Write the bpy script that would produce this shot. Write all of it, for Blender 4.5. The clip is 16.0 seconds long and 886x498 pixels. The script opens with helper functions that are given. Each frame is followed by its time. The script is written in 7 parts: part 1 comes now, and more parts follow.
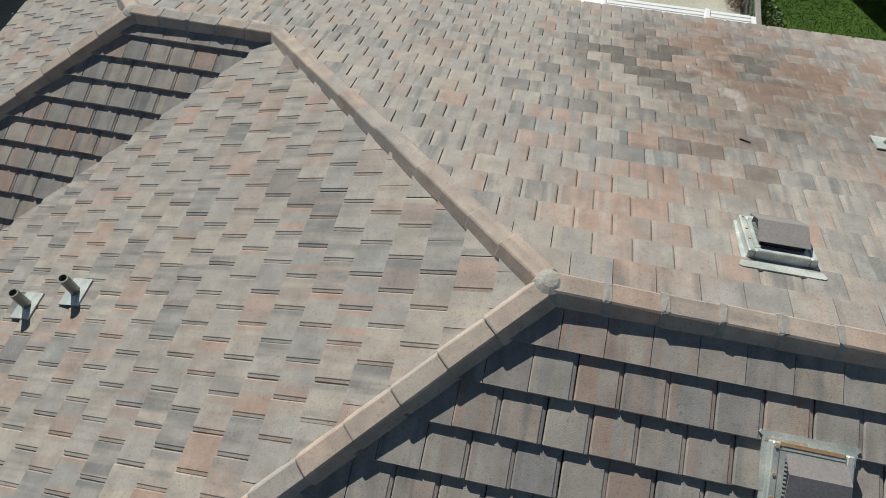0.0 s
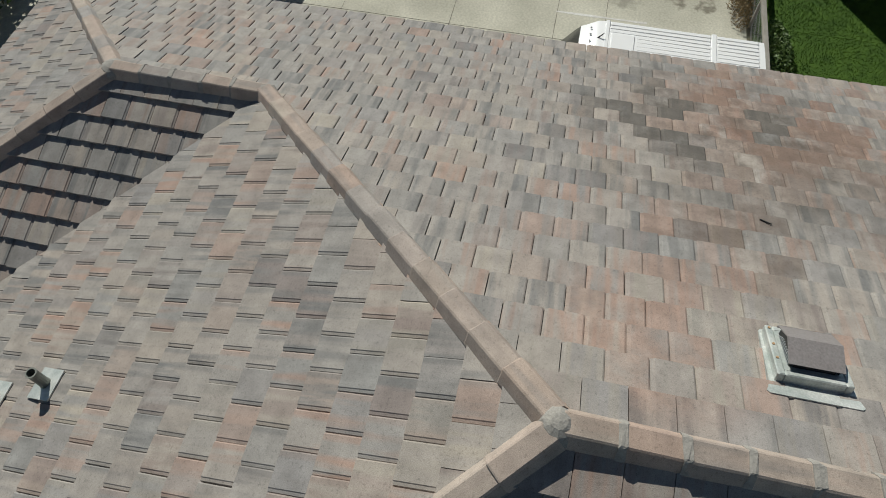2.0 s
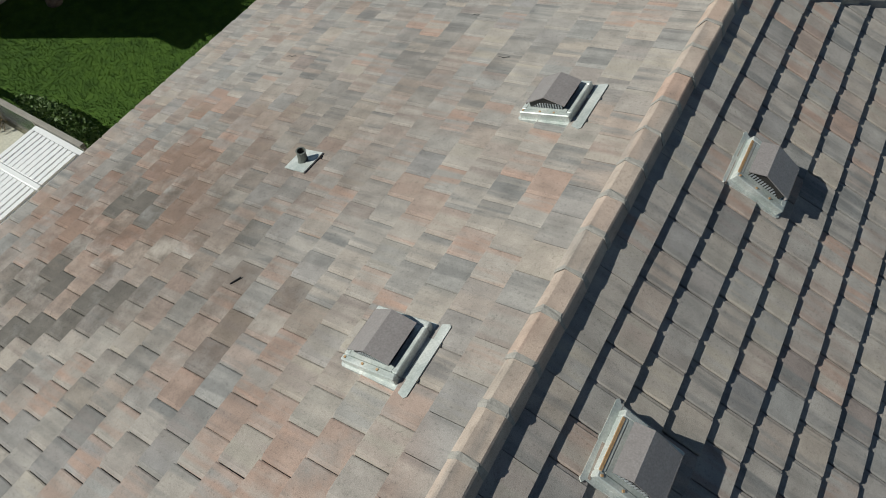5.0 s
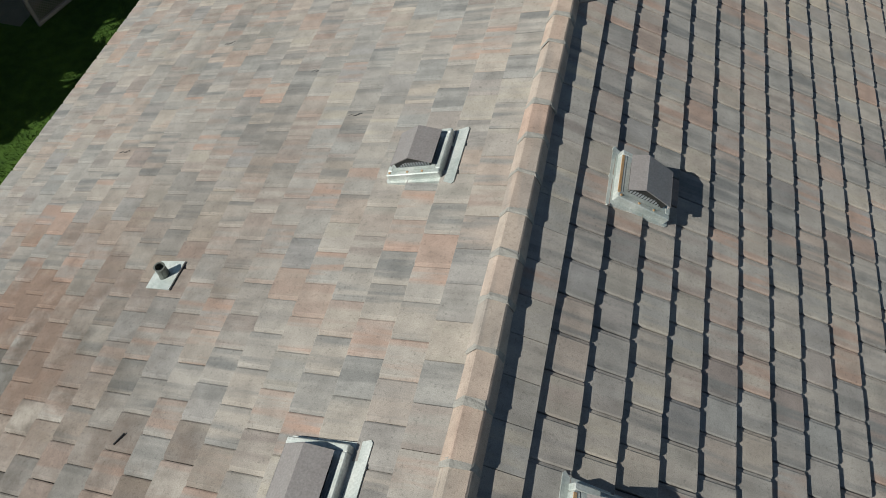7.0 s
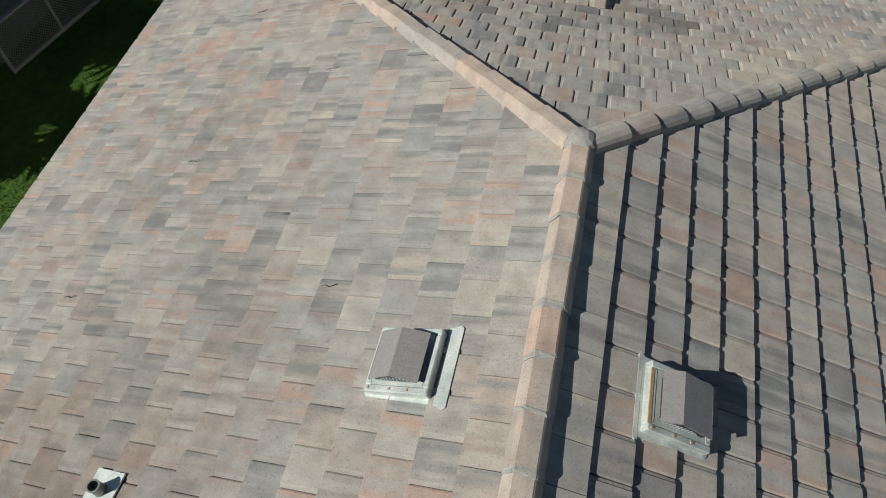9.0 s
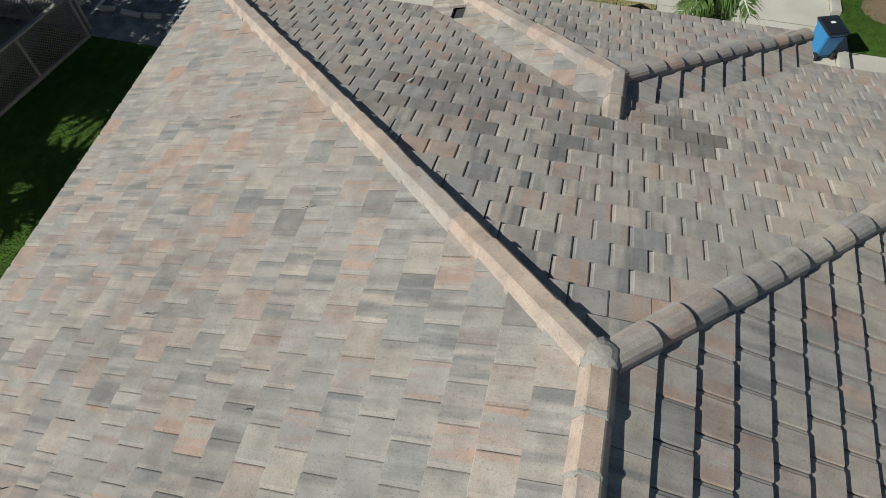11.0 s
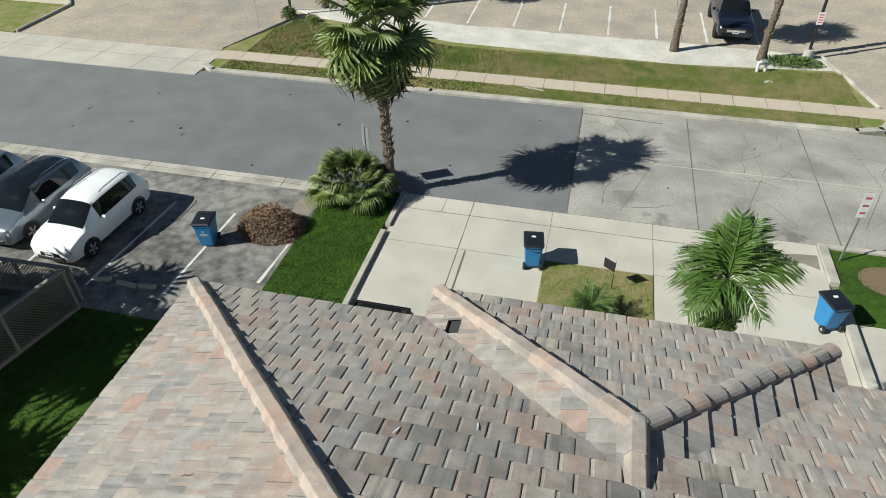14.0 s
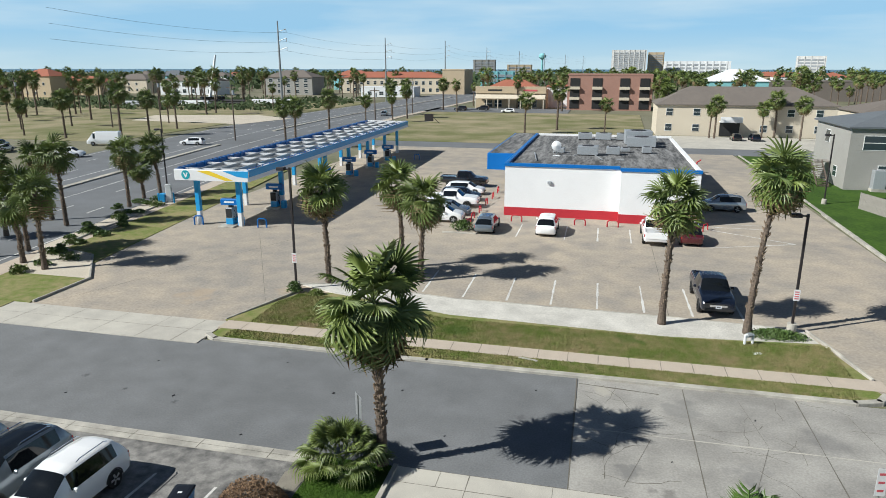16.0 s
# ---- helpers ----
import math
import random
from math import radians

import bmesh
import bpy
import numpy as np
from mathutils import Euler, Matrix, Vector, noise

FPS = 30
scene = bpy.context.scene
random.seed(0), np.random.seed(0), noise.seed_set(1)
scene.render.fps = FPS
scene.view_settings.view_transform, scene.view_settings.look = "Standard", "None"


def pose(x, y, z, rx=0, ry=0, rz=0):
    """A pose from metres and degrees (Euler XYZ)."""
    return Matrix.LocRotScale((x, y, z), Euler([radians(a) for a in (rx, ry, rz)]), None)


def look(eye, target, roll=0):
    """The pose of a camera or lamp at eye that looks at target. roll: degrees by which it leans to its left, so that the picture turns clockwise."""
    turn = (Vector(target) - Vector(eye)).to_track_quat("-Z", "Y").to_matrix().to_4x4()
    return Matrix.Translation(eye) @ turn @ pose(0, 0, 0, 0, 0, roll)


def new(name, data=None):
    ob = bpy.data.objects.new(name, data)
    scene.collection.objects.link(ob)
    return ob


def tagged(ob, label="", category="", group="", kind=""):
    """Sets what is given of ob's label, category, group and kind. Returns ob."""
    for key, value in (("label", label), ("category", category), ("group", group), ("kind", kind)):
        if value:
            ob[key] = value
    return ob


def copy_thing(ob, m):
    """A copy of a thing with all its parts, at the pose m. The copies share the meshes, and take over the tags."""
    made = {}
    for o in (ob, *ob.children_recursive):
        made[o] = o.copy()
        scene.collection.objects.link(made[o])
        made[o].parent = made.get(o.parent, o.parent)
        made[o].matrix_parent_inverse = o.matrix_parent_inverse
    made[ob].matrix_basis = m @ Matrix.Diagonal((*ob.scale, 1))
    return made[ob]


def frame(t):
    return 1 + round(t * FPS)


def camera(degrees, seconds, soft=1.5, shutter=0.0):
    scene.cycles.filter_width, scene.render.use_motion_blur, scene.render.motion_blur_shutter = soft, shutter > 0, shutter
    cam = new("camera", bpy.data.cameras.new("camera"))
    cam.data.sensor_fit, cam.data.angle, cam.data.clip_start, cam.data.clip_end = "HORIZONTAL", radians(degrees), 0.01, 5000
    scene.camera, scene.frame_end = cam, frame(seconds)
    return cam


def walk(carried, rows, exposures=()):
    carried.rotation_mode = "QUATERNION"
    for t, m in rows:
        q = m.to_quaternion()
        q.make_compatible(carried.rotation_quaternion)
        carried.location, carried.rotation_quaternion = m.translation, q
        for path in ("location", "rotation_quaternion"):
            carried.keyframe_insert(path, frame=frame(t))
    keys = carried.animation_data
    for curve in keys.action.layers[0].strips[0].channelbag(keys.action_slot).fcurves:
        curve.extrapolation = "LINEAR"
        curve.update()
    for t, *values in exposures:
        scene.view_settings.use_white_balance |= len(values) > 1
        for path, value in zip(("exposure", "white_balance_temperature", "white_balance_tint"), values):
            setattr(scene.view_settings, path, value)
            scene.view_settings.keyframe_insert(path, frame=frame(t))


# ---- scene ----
cam = camera(67.3, 16.0, soft=0.9)
PATH = [
    (0.0, 2.611, 0.621, 14.35, 31.83, 0.47, 102.32),
    (0.5, 2.614, 0.648, 14.348, 31.83, 0.55, 102.31),
    (1.0, 2.526, 0.66, 14.357, 31.79, 0.57, 102.29),
    (1.5, 2.186, 0.574, 14.365, 31.67, 0.54, 102.28),
    (2.0, 1.581, 0.412, 14.405, 31.62, 0.43, 102.27),
    (2.5, 1.238, 0.409, 14.389, 31.8, 0.43, 87.49),
    (3.0, 1.121, 0.415, 14.365, 31.94, -0.04, 59.69),
    (3.5, 1.073, 0.423, 14.371, 31.95, -0.07, 49.34),
    (4.0, 0.97, 0.499, 14.377, 31.94, -0.12, 44.69),
    (4.5, 0.82, 0.675, 14.369, 31.84, 0.01, 44.01),
    (5.0, 0.55, 1.058, 14.382, 32.09, 0.04, 30.48),
    (7.5, 0.243, 2.074, 14.386, 32.15, 0.17, 13.6),
    (8.0, 0.156, 2.498, 14.379, 32.15, 0.22, 13.56),
    (8.5, 0.029, 3.113, 14.374, 32.13, 0.29, 13.51),
    (9.0, -0.115, 3.815, 14.382, 32.2, 0.34, 13.48),
    (9.5, -0.248, 4.497, 14.401, 32.22, 0.39, 13.43),
    (10.0, -0.348, 4.991, 14.396, 32.33, 0.41, 13.41),
    (12.5, -0.775, 7.0, 14.408, 32.55, 0.51, 13.22),
    (13.0, -0.875, 7.464, 14.445, 37.17, 0.51, 13.21),
    (13.5, -0.892, 7.632, 14.459, 47.72, 0.46, 13.27),
    (14.0, -0.858, 7.623, 14.462, 51.76, 0.4, 13.32),
    (14.5, -0.801, 7.589, 14.466, 54.64, 0.32, 13.35),
    (15.0, -0.748, 7.626, 14.486, 56.46, 0.33, 13.33),
    (15.5, -0.711, 7.671, 14.494, 67.36, 0.19, 13.36),
    (16.0, -0.703, 7.634, 14.452, 74.66, 0.0, 13.38),
]
EXPOSED = [(0.0, 0.08, 6420, 3.5), (2.5, -0.22, 6420, 3.5), (3.5, -0.22, 6400, 3.2), (5.0, -0.10, 6340, 2.4), (8.0, 0.02, 6340, 2.4), (10.0, 0.03, 6340, 2.4), (12.5, 0.10, 6360, 2.2), (13.5, 0.34, 6330, 1.2), (15.0, 0.40, 6300, 3.2), (16.0, 0.32, 6160, 5.4)]
walk(cam, [(t, pose(*p)) for t, *p in PATH], EXPOSED)

# ---- light ----
world = bpy.data.worlds.new("sky")
scene.world = world
world.use_nodes = True
wn, wl = world.node_tree.nodes, world.node_tree.links
SUN_AZ = radians(31.0)          # the shadows fall this far north of east
SUN_EL = radians(38.0)
sky = wn.new("ShaderNodeTexSky")
sky.sky_type = "NISHITA"
sky.sun_disc = False
sky.sun_elevation = SUN_EL
sky.sun_rotation = radians(270.0 - 31.0)
sky.air_density, sky.dust_density, sky.ozone_density = 0.5, 0.0, 2.0
bg = wn["Background"]
bg.inputs["Strength"].default_value = 0.05
# thin cirrus drawn out over the blue
tc = wn.new("ShaderNodeTexCoord")
mp = wn.new("ShaderNodeMapping")
mp.inputs["Scale"].default_value = (1.2, 1.2, 9.0)
cl = wn.new("ShaderNodeTexNoise")
cl.inputs["Scale"].default_value, cl.inputs["Detail"].default_value = 2.2, 7.0
cr = wn.new("ShaderNodeMapRange")
cr.inputs["From Min"].default_value, cr.inputs["From Max"].default_value = 0.45, 0.68
cr.inputs["To Max"].default_value = 0.6
cm = wn.new("ShaderNodeMix")
cm.data_type = "RGBA"
cm.inputs[7].default_value = (11.5, 13.0, 13.6, 1)
wl.new(tc.outputs["Generated"], mp.inputs["Vector"])
wl.new(mp.outputs["Vector"], cl.inputs["Vector"])
wl.new(cl.outputs["Fac"], cr.inputs["Value"])
# cirrus thins out overhead, and a pale haze lies along the horizon
sep = wn.new("ShaderNodeSeparateXYZ")
wl.new(tc.outputs["Generated"], sep.inputs["Vector"])
thin = wn.new("ShaderNodeMapRange")
thin.inputs["From Min"].default_value, thin.inputs["From Max"].default_value = 0.05, 0.6
thin.inputs["To Min"].default_value, thin.inputs["To Max"].default_value = 1.0, 0.15
wl.new(sep.outputs["Z"], thin.inputs["Value"])
cov = wn.new("ShaderNodeMath")
cov.operation = "MULTIPLY"
wl.new(cr.outputs["Result"], cov.inputs[0])
wl.new(thin.outputs["Result"], cov.inputs[1])
wl.new(cov.outputs[0], cm.inputs["Factor"])
hz = wn.new("ShaderNodeMapRange")
hz.inputs["From Min"].default_value, hz.inputs["From Max"].default_value = 0.20, 0.11
hz.inputs["To Max"].default_value = 0.85
wl.new(sep.outputs["Z"], hz.inputs["Value"])
hm = wn.new("ShaderNodeMix")
hm.data_type = "RGBA"
band = wn.new("ShaderNodeValToRGB")
for el, (pos, col) in zip((band.color_ramp.elements[0], band.color_ramp.elements[1], band.color_ramp.elements.new(0.05)), ((0.0, (0.60, 0.78, 0.88)), (0.16, (0.20, 0.56, 0.92)), (0.05, (0.40, 0.68, 0.92)))):
    el.position, el.color = pos, (*col, 1)
wl.new(sep.outputs["Z"], band.inputs["Fac"])
lift = wn.new("ShaderNodeVectorMath")
lift.operation = "SCALE"
lift.inputs["Scale"].default_value = 15.0
wl.new(band.outputs["Color"], lift.inputs[0])
wl.new(lift.outputs[0], hm.inputs[7])
wl.new(hz.outputs["Result"], hm.inputs["Factor"])
wl.new(sky.outputs["Color"], hm.inputs[6])
wl.new(hm.outputs[2], cm.inputs[6])
wl.new(cm.outputs[2], bg.inputs["Color"])

sun_data = bpy.data.lights.new("sun", "SUN")
sun_data.energy, sun_data.angle, sun_data.color = 5.0, radians(0.53), (1.0, 0.955, 0.89)
sun = new("sun", sun_data)
sun_from = Vector((-math.cos(SUN_AZ) * math.cos(SUN_EL), -math.sin(SUN_AZ) * math.cos(SUN_EL), math.sin(SUN_EL)))
sun.matrix_world = look(sun_from * 60, (0, 0, 0))

# ---- materials ----
def links_of(m):
    m.use_nodes = True
    return m.node_tree.nodes, m.node_tree.links, m.node_tree.nodes["Principled BSDF"]


def ramp(nodes, stops):
    r = nodes.new("ShaderNodeValToRGB")
    r.color_ramp.interpolation = "LINEAR"
    while len(r.color_ramp.elements) < len(stops):
        r.color_ramp.elements.new(0.5)
    for el, (p, c) in zip(r.color_ramp.elements, stops):
        el.position, el.color = p, (*c, 1)
    return r


def mat(name, base, rough=0.8, metal=0.0, other=None, scale=6.0, fine=60.0, bump=0.15, amount=0.5, coat=0.0, wide=0.25, stretch=(1, 1, 1), spec=0.5, stains=()):
    """A surface with grain and wider stains; other is the second colour."""
    m = bpy.data.materials.new(name)
    n, l, b = links_of(m)
    co = n.new("ShaderNodeTexCoord")
    mpp = n.new("ShaderNodeMapping")
    mpp.inputs["Scale"].default_value = stretch
    l.new(co.outputs["Object"], mpp.inputs["Vector"])
    n1, n2, n3 = (n.new("ShaderNodeTexNoise") for _ in range(3))
    for t, s, dt in ((n1, scale, 5), (n2, fine, 3), (n3, wide, 4)):
        t.inputs["Scale"].default_value, t.inputs["Detail"].default_value = s, dt
        l.new(mpp.outputs["Vector"], t.inputs["Vector"])
    other = other or tuple(c * 0.7 for c in base)
    add = n.new("ShaderNodeMath")
    add.operation = "MULTIPLY_ADD"
    add.inputs[1].default_value = 0.5
    l.new(n1.outputs["Fac"], add.inputs[0])
    half = n.new("ShaderNodeMath")
    half.operation = "MULTIPLY"
    half.inputs[1].default_value = 0.5
    l.new(n3.outputs["Fac"], half.inputs[0])
    l.new(half.outputs[0], add.inputs[2])
    mr = n.new("ShaderNodeMapRange")
    mr.inputs["From Min"].default_value, mr.inputs["From Max"].default_value = 0.39, 0.61
    mr.inputs["To Max"].default_value = amount
    l.new(add.outputs[0], mr.inputs["Value"])
    mix = n.new("ShaderNodeMix")
    mix.data_type = "RGBA"
    mix.inputs[6].default_value, mix.inputs[7].default_value = (*base, 1), (*other, 1)
    l.new(mr.outputs["Result"], mix.inputs["Factor"])
    gr = n.new("ShaderNodeMapRange")
    gr.inputs["To Min"].default_value, gr.inputs["To Max"].default_value = (0.66, 1.34) if bump else (0.98, 1.02)
    l.new(n2.outputs["Fac"], gr.inputs["Value"])
    mul = n.new("ShaderNodeMix")
    mul.data_type, mul.blend_type = "RGBA", "MULTIPLY"
    mul.inputs["Factor"].default_value = 1.0
    l.new(mix.outputs[2], mul.inputs[6])
    l.new(gr.outputs["Result"], mul.inputs[7])
    last = mul.outputs[2]
    # stains with a ragged outline: place, reach, colour, strength
    for place, reach, colour, strength in stains:
        pos = n.new("ShaderNodeNewGeometry")
        d = n.new("ShaderNodeVectorMath")
        d.operation = "DISTANCE"
        d.inputs[1].default_value = place
        l.new(pos.outputs["Position"], d.inputs[0])
        wob = n.new("ShaderNodeTexNoise")
        wob.inputs["Scale"].default_value, wob.inputs["Detail"].default_value = 1.3 / reach, 6.0
        l.new(pos.outputs["Position"], wob.inputs["Vector"])
        far = n.new("ShaderNodeMath")
        far.operation = "MULTIPLY_ADD"
        far.inputs[1].default_value = -2.6 * reach
        l.new(wob.outputs["Fac"], far.inputs[0])
        l.new(d.outputs["Value"], far.inputs[2])
        fall = n.new("ShaderNodeMapRange")
        fall.inputs["From Min"].default_value, fall.inputs["From Max"].default_value = -0.45 * reach, -0.95 * reach
        fall.inputs["To Max"].default_value = strength
        l.new(far.outputs[0], fall.inputs["Value"])
        sm = n.new("ShaderNodeMix")
        sm.data_type = "RGBA"
        l.new(fall.outputs["Result"], sm.inputs["Factor"])
        l.new(last, sm.inputs[6])
        sm.inputs[7].default_value = (*colour, 1)
        last = sm.outputs[2]
    l.new(last, b.inputs["Base Color"])
    b.inputs["Roughness"].default_value, b.inputs["Metallic"].default_value = rough, metal
    b.inputs["Coat Weight"].default_value = coat
    b.inputs["Specular IOR Level"].default_value = spec
    if bump:
        bp = n.new("ShaderNodeBump")
        bp.inputs["Strength"].default_value, bp.inputs["Distance"].default_value = bump, 0.01
        l.new(n2.outputs["Fac"], bp.inputs["Height"])
        l.new(bp.outputs["Normal"], b.inputs["Normal"])
    return m


def tile_material(name, per_object, peach=False):
    """Through-coloured concrete roof tile: each piece takes its own tone, streaked down the slope; soot and lichen in patches of the roof."""
    m = bpy.data.materials.new(name)
    n, l, b = links_of(m)
    if per_object:
        rnd = n.new("ShaderNodeObjectInfo").outputs["Random"]
    else:
        rnd = n.new("ShaderNodeNewGeometry").outputs["Random Per Island"]
    geo = n.new("ShaderNodeNewGeometry")
    uv = n.new("ShaderNodeUVMap")
    uv.uv_map = "UVMap"
    off = n.new("ShaderNodeVectorMath")
    off.operation = "MULTIPLY_ADD"
    comb = n.new("ShaderNodeCombineXYZ")
    for i in range(3):
        l.new(rnd, comb.inputs[i])
    off.inputs[1].default_value = (91, 57, 33)
    l.new(comb.outputs[0], off.inputs[0])
    l.new(uv.outputs["UV"], off.inputs[2])
    base = ramp(n, [(0.0, (0.37, 0.325, 0.275)), (0.14, (0.335, 0.312, 0.278)), (0.30, (0.39, 0.338, 0.28)), (0.42, (0.295, 0.285, 0.262)),
                    (0.56, (0.375, 0.335, 0.288)), (0.68, (0.285, 0.27, 0.252)), (0.78, (0.375, 0.302, 0.245)), (0.90, (0.315, 0.298, 0.27)),
                    (0.96, (0.375, 0.272, 0.215)), (1.0, (0.205, 0.20, 0.192))])
    if peach:
        for el, col in zip(base.color_ramp.elements, ((0.42, 0.345, 0.28), (0.43, 0.335, 0.27), (0.41, 0.345, 0.285), (0.43, 0.32, 0.25), (0.40, 0.34, 0.28), (0.35, 0.315, 0.28), (0.43, 0.335, 0.265), (0.42, 0.345, 0.28), (0.43, 0.305, 0.235), (0.34, 0.315, 0.285))):
            el.color = (*col, 1)
    for el in base.color_ramp.elements:
        el.color = (el.color[0], el.color[1], el.color[2] * 1.04, 1)
    l.new(rnd, base.inputs["Fac"])
    # streaks of the second colour that run with the tile
    sm = n.new("ShaderNodeMapping")
    sm.inputs["Scale"].default_value = (9.0, 0.8, 1.0)
    l.new(off.outputs[0], sm.inputs["Vector"])
    st = n.new("ShaderNodeTexNoise")
    st.inputs["Scale"].default_value, st.inputs["Detail"].default_value = 1.0, 4.0
    l.new(sm.outputs["Vector"], st.inputs["Vector"])
    sr = n.new("ShaderNodeMapRange")
    sr.inputs["From Min"].default_value, sr.inputs["From Max"].default_value = 0.46, 0.63
    sr.inputs["To Max"].default_value = 0.45 if peach else 0.95
    l.new(st.outputs["Fac"], sr.inputs["Value"])
    second = ramp(n, [(0.0, (0.185, 0.182, 0.178)), (0.35, (0.275, 0.258, 0.242)), (0.55, (0.40, 0.275, 0.22)), (0.75, (0.20, 0.197, 0.193)), (1.0, (0.42, 0.37, 0.31))])
    r2 = n.new("ShaderNodeMath")
    r2.operation = "FRACT"
    r2m = n.new("ShaderNodeMath")
    r2m.operation = "MULTIPLY"
    r2m.inputs[1].default_value = 17.31
    l.new(rnd, r2m.inputs[0])
    l.new(r2m.outputs[0], r2.inputs[0])
    l.new(r2.outputs[0], second.inputs["Fac"])
    mix = n.new("ShaderNodeMix")
    mix.data_type = "RGBA"
    l.new(sr.outputs["Result"], mix.inputs["Factor"])
    l.new(base.outputs["Color"], mix.inputs[6])
    l.new(second.outputs["Color"], mix.inputs[7])
    last = mix.outputs[2]
    if per_object and not peach:
        # strip at the lapped edge: the step's different shading painted with the second colour
        sep = n.new("ShaderNodeSeparateXYZ")
        l.new(uv.outputs["UV"], sep.inputs[0])
        strip = n.new("ShaderNodeMapRange")
        strip.inputs["From Min"].default_value, strip.inputs["From Max"].default_value = -0.095, -0.12
        strip.inputs["To Max"].default_value = 0.55
        l.new(sep.outputs["X"], strip.inputs["Value"])
        edge = n.new("ShaderNodeMix")
        edge.data_type = "RGBA"
        l.new(strip.outputs["Result"], edge.inputs["Factor"])
        l.new(last, edge.inputs[6])
        l.new(second.outputs["Color"], edge.inputs[7])
        last = edge.outputs[2]
    # weathering in patches of the roof: (x, y, z), reach, colour, strength
    wob = n.new("ShaderNodeTexNoise")
    wob.inputs["Scale"].default_value, wob.inputs["Detail"].default_value = 3.0, 9.0
    wob.inputs["Roughness"].default_value = 0.68
    l.new(geo.outputs["Position"], wob.inputs["Vector"])
    for turn, (place, reach, colour, strength) in enumerate((
            ((-5.3, 3.4, 7.8), 2.4, (0.225, 0.13, 0.09), 0.75), ((-4.6, 2.6, 8.0), 2.6, (0.115, 0.10, 0.085), 0.85), ((-3.4, 3.9, 8.4), 2.2, (0.17, 0.125, 0.10), 0.5), ((2.9, 10.4, 8.9), 1.9, (0.44, 0.38, 0.31), 0.8), ((3.6, 11.6, 8.4), 1.5, (0.42, 0.36, 0.30), 0.6), ((-0.9, 1.5, 9.6), 1.1, (0.42, 0.25, 0.18), 0.5),
            ((-2.4, 2.2, 8.9), 1.2, (0.14, 0.10, 0.08), 0.7), ((-2.9, 5.5, 8.7), 2.0, (0.17, 0.15, 0.135), 0.5), ((-4.3, 8.5, 8.1), 1.8, (0.15, 0.14, 0.13), 0.4),
            ((-0.5, 11.6, 8.4), 1.8, (0.11, 0.105, 0.10), 0.5), ((-2.2, 12.0, 8.3), 1.6, (0.12, 0.11, 0.10), 0.5),
            ((1.1, 11.6, 8.4), 1.0, (0.12, 0.10, 0.085), 0.55), ((-0.9, 14.0, 7.7), 0.8, (0.14, 0.13, 0.12), 0.5))):
        d = n.new("ShaderNodeVectorMath")
        d.operation = "DISTANCE"
        d.inputs[1].default_value = place
        l.new(geo.outputs["Position"], d.inputs[0])
        fall = n.new("ShaderNodeMapRange")
        fall.inputs["From Min"].default_value, fall.inputs["From Max"].default_value = reach, reach * 0.35
        l.new(d.outputs["Value"], fall.inputs["Value"])
        rr = n.new("ShaderNodeMath")
        rr.operation = "MULTIPLY_ADD"
        rr.inputs[1].default_value, rr.inputs[2].default_value = (2.0, -2.1) if turn % 2 == 0 else (-2.0, -0.1)
        l.new(r2.outputs[0], rr.inputs[0])
        rw = n.new("ShaderNodeMath")
        rw.operation = "MULTIPLY_ADD"
        rw.inputs[1].default_value = 3.0
        l.new(wob.outputs["Fac"], rw.inputs[0])
        l.new(rr.outputs[0], rw.inputs[2])
        pr = n.new("ShaderNodeMath")
        pr.operation = "MULTIPLY"
        pr.use_clamp = True
        l.new(rw.outputs[0], pr.inputs[0])
        l.new(fall.outputs["Result"], pr.inputs[1])
        ps = n.new("ShaderNodeMath")
        ps.operation = "MULTIPLY"
        ps.inputs[1].default_value = strength
        l.new(pr.outputs[0], ps.inputs[0])
        mm = n.new("ShaderNodeMix")
        mm.data_type = "RGBA"
        l.new(ps.outputs[0], mm.inputs["Factor"])
        l.new(last, mm.inputs[6])
        mm.inputs[7].default_value = (*colour, 1)
        last = mm.outputs[2]
    # blotches and sandy grain
    g1, g2 = n.new("ShaderNodeTexNoise"), n.new("ShaderNodeTexNoise")
    for t, s in ((g1, 5.0), (g2, 130.0)):
        t.inputs["Scale"].default_value, t.inputs["Detail"].default_value = s, 4.0
        l.new(geo.outputs["Position"], t.inputs["Vector"])
    gm = n.new("ShaderNodeMapRange")
    gm.inputs["From Min"].default_value, gm.inputs["From Max"].default_value = 0.3, 0.7
    gm.inputs["To Min"].default_value, gm.inputs["To Max"].default_value = 0.82, 1.12
    l.new(g1.outputs["Fac"], gm.inputs["Value"])
    gg = n.new("ShaderNodeMapRange")
    gg.inputs["To Min"].default_value, gg.inputs["To Max"].default_value = 0.66, 1.34
    l.new(g2.outputs["Fac"], gg.inputs["Value"])
    pit = n.new("ShaderNodeTexNoise")
    pit.inputs["Scale"].default_value, pit.inputs["Detail"].default_value, pit.inputs["Roughness"].default_value = 38.0, 6.0, 0.75
    l.new(geo.outputs["Position"], pit.inputs["Vector"])
    pm = n.new("ShaderNodeMapRange")
    pm.inputs["From Min"].default_value, pm.inputs["From Max"].default_value = 0.30, 0.46
    pm.inputs["To Min"].default_value, pm.inputs["To Max"].default_value = 0.62, 1.02
    l.new(pit.outputs["Fac"], pm.inputs["Value"])
    gp = n.new("ShaderNodeMath")
    gp.operation = "MULTIPLY"
    l.new(gg.outputs["Result"], gp.inputs[0])
    l.new(pm.outputs["Result"], gp.inputs[1])
    gx = n.new("ShaderNodeMath")
    gx.operation = "MULTIPLY"
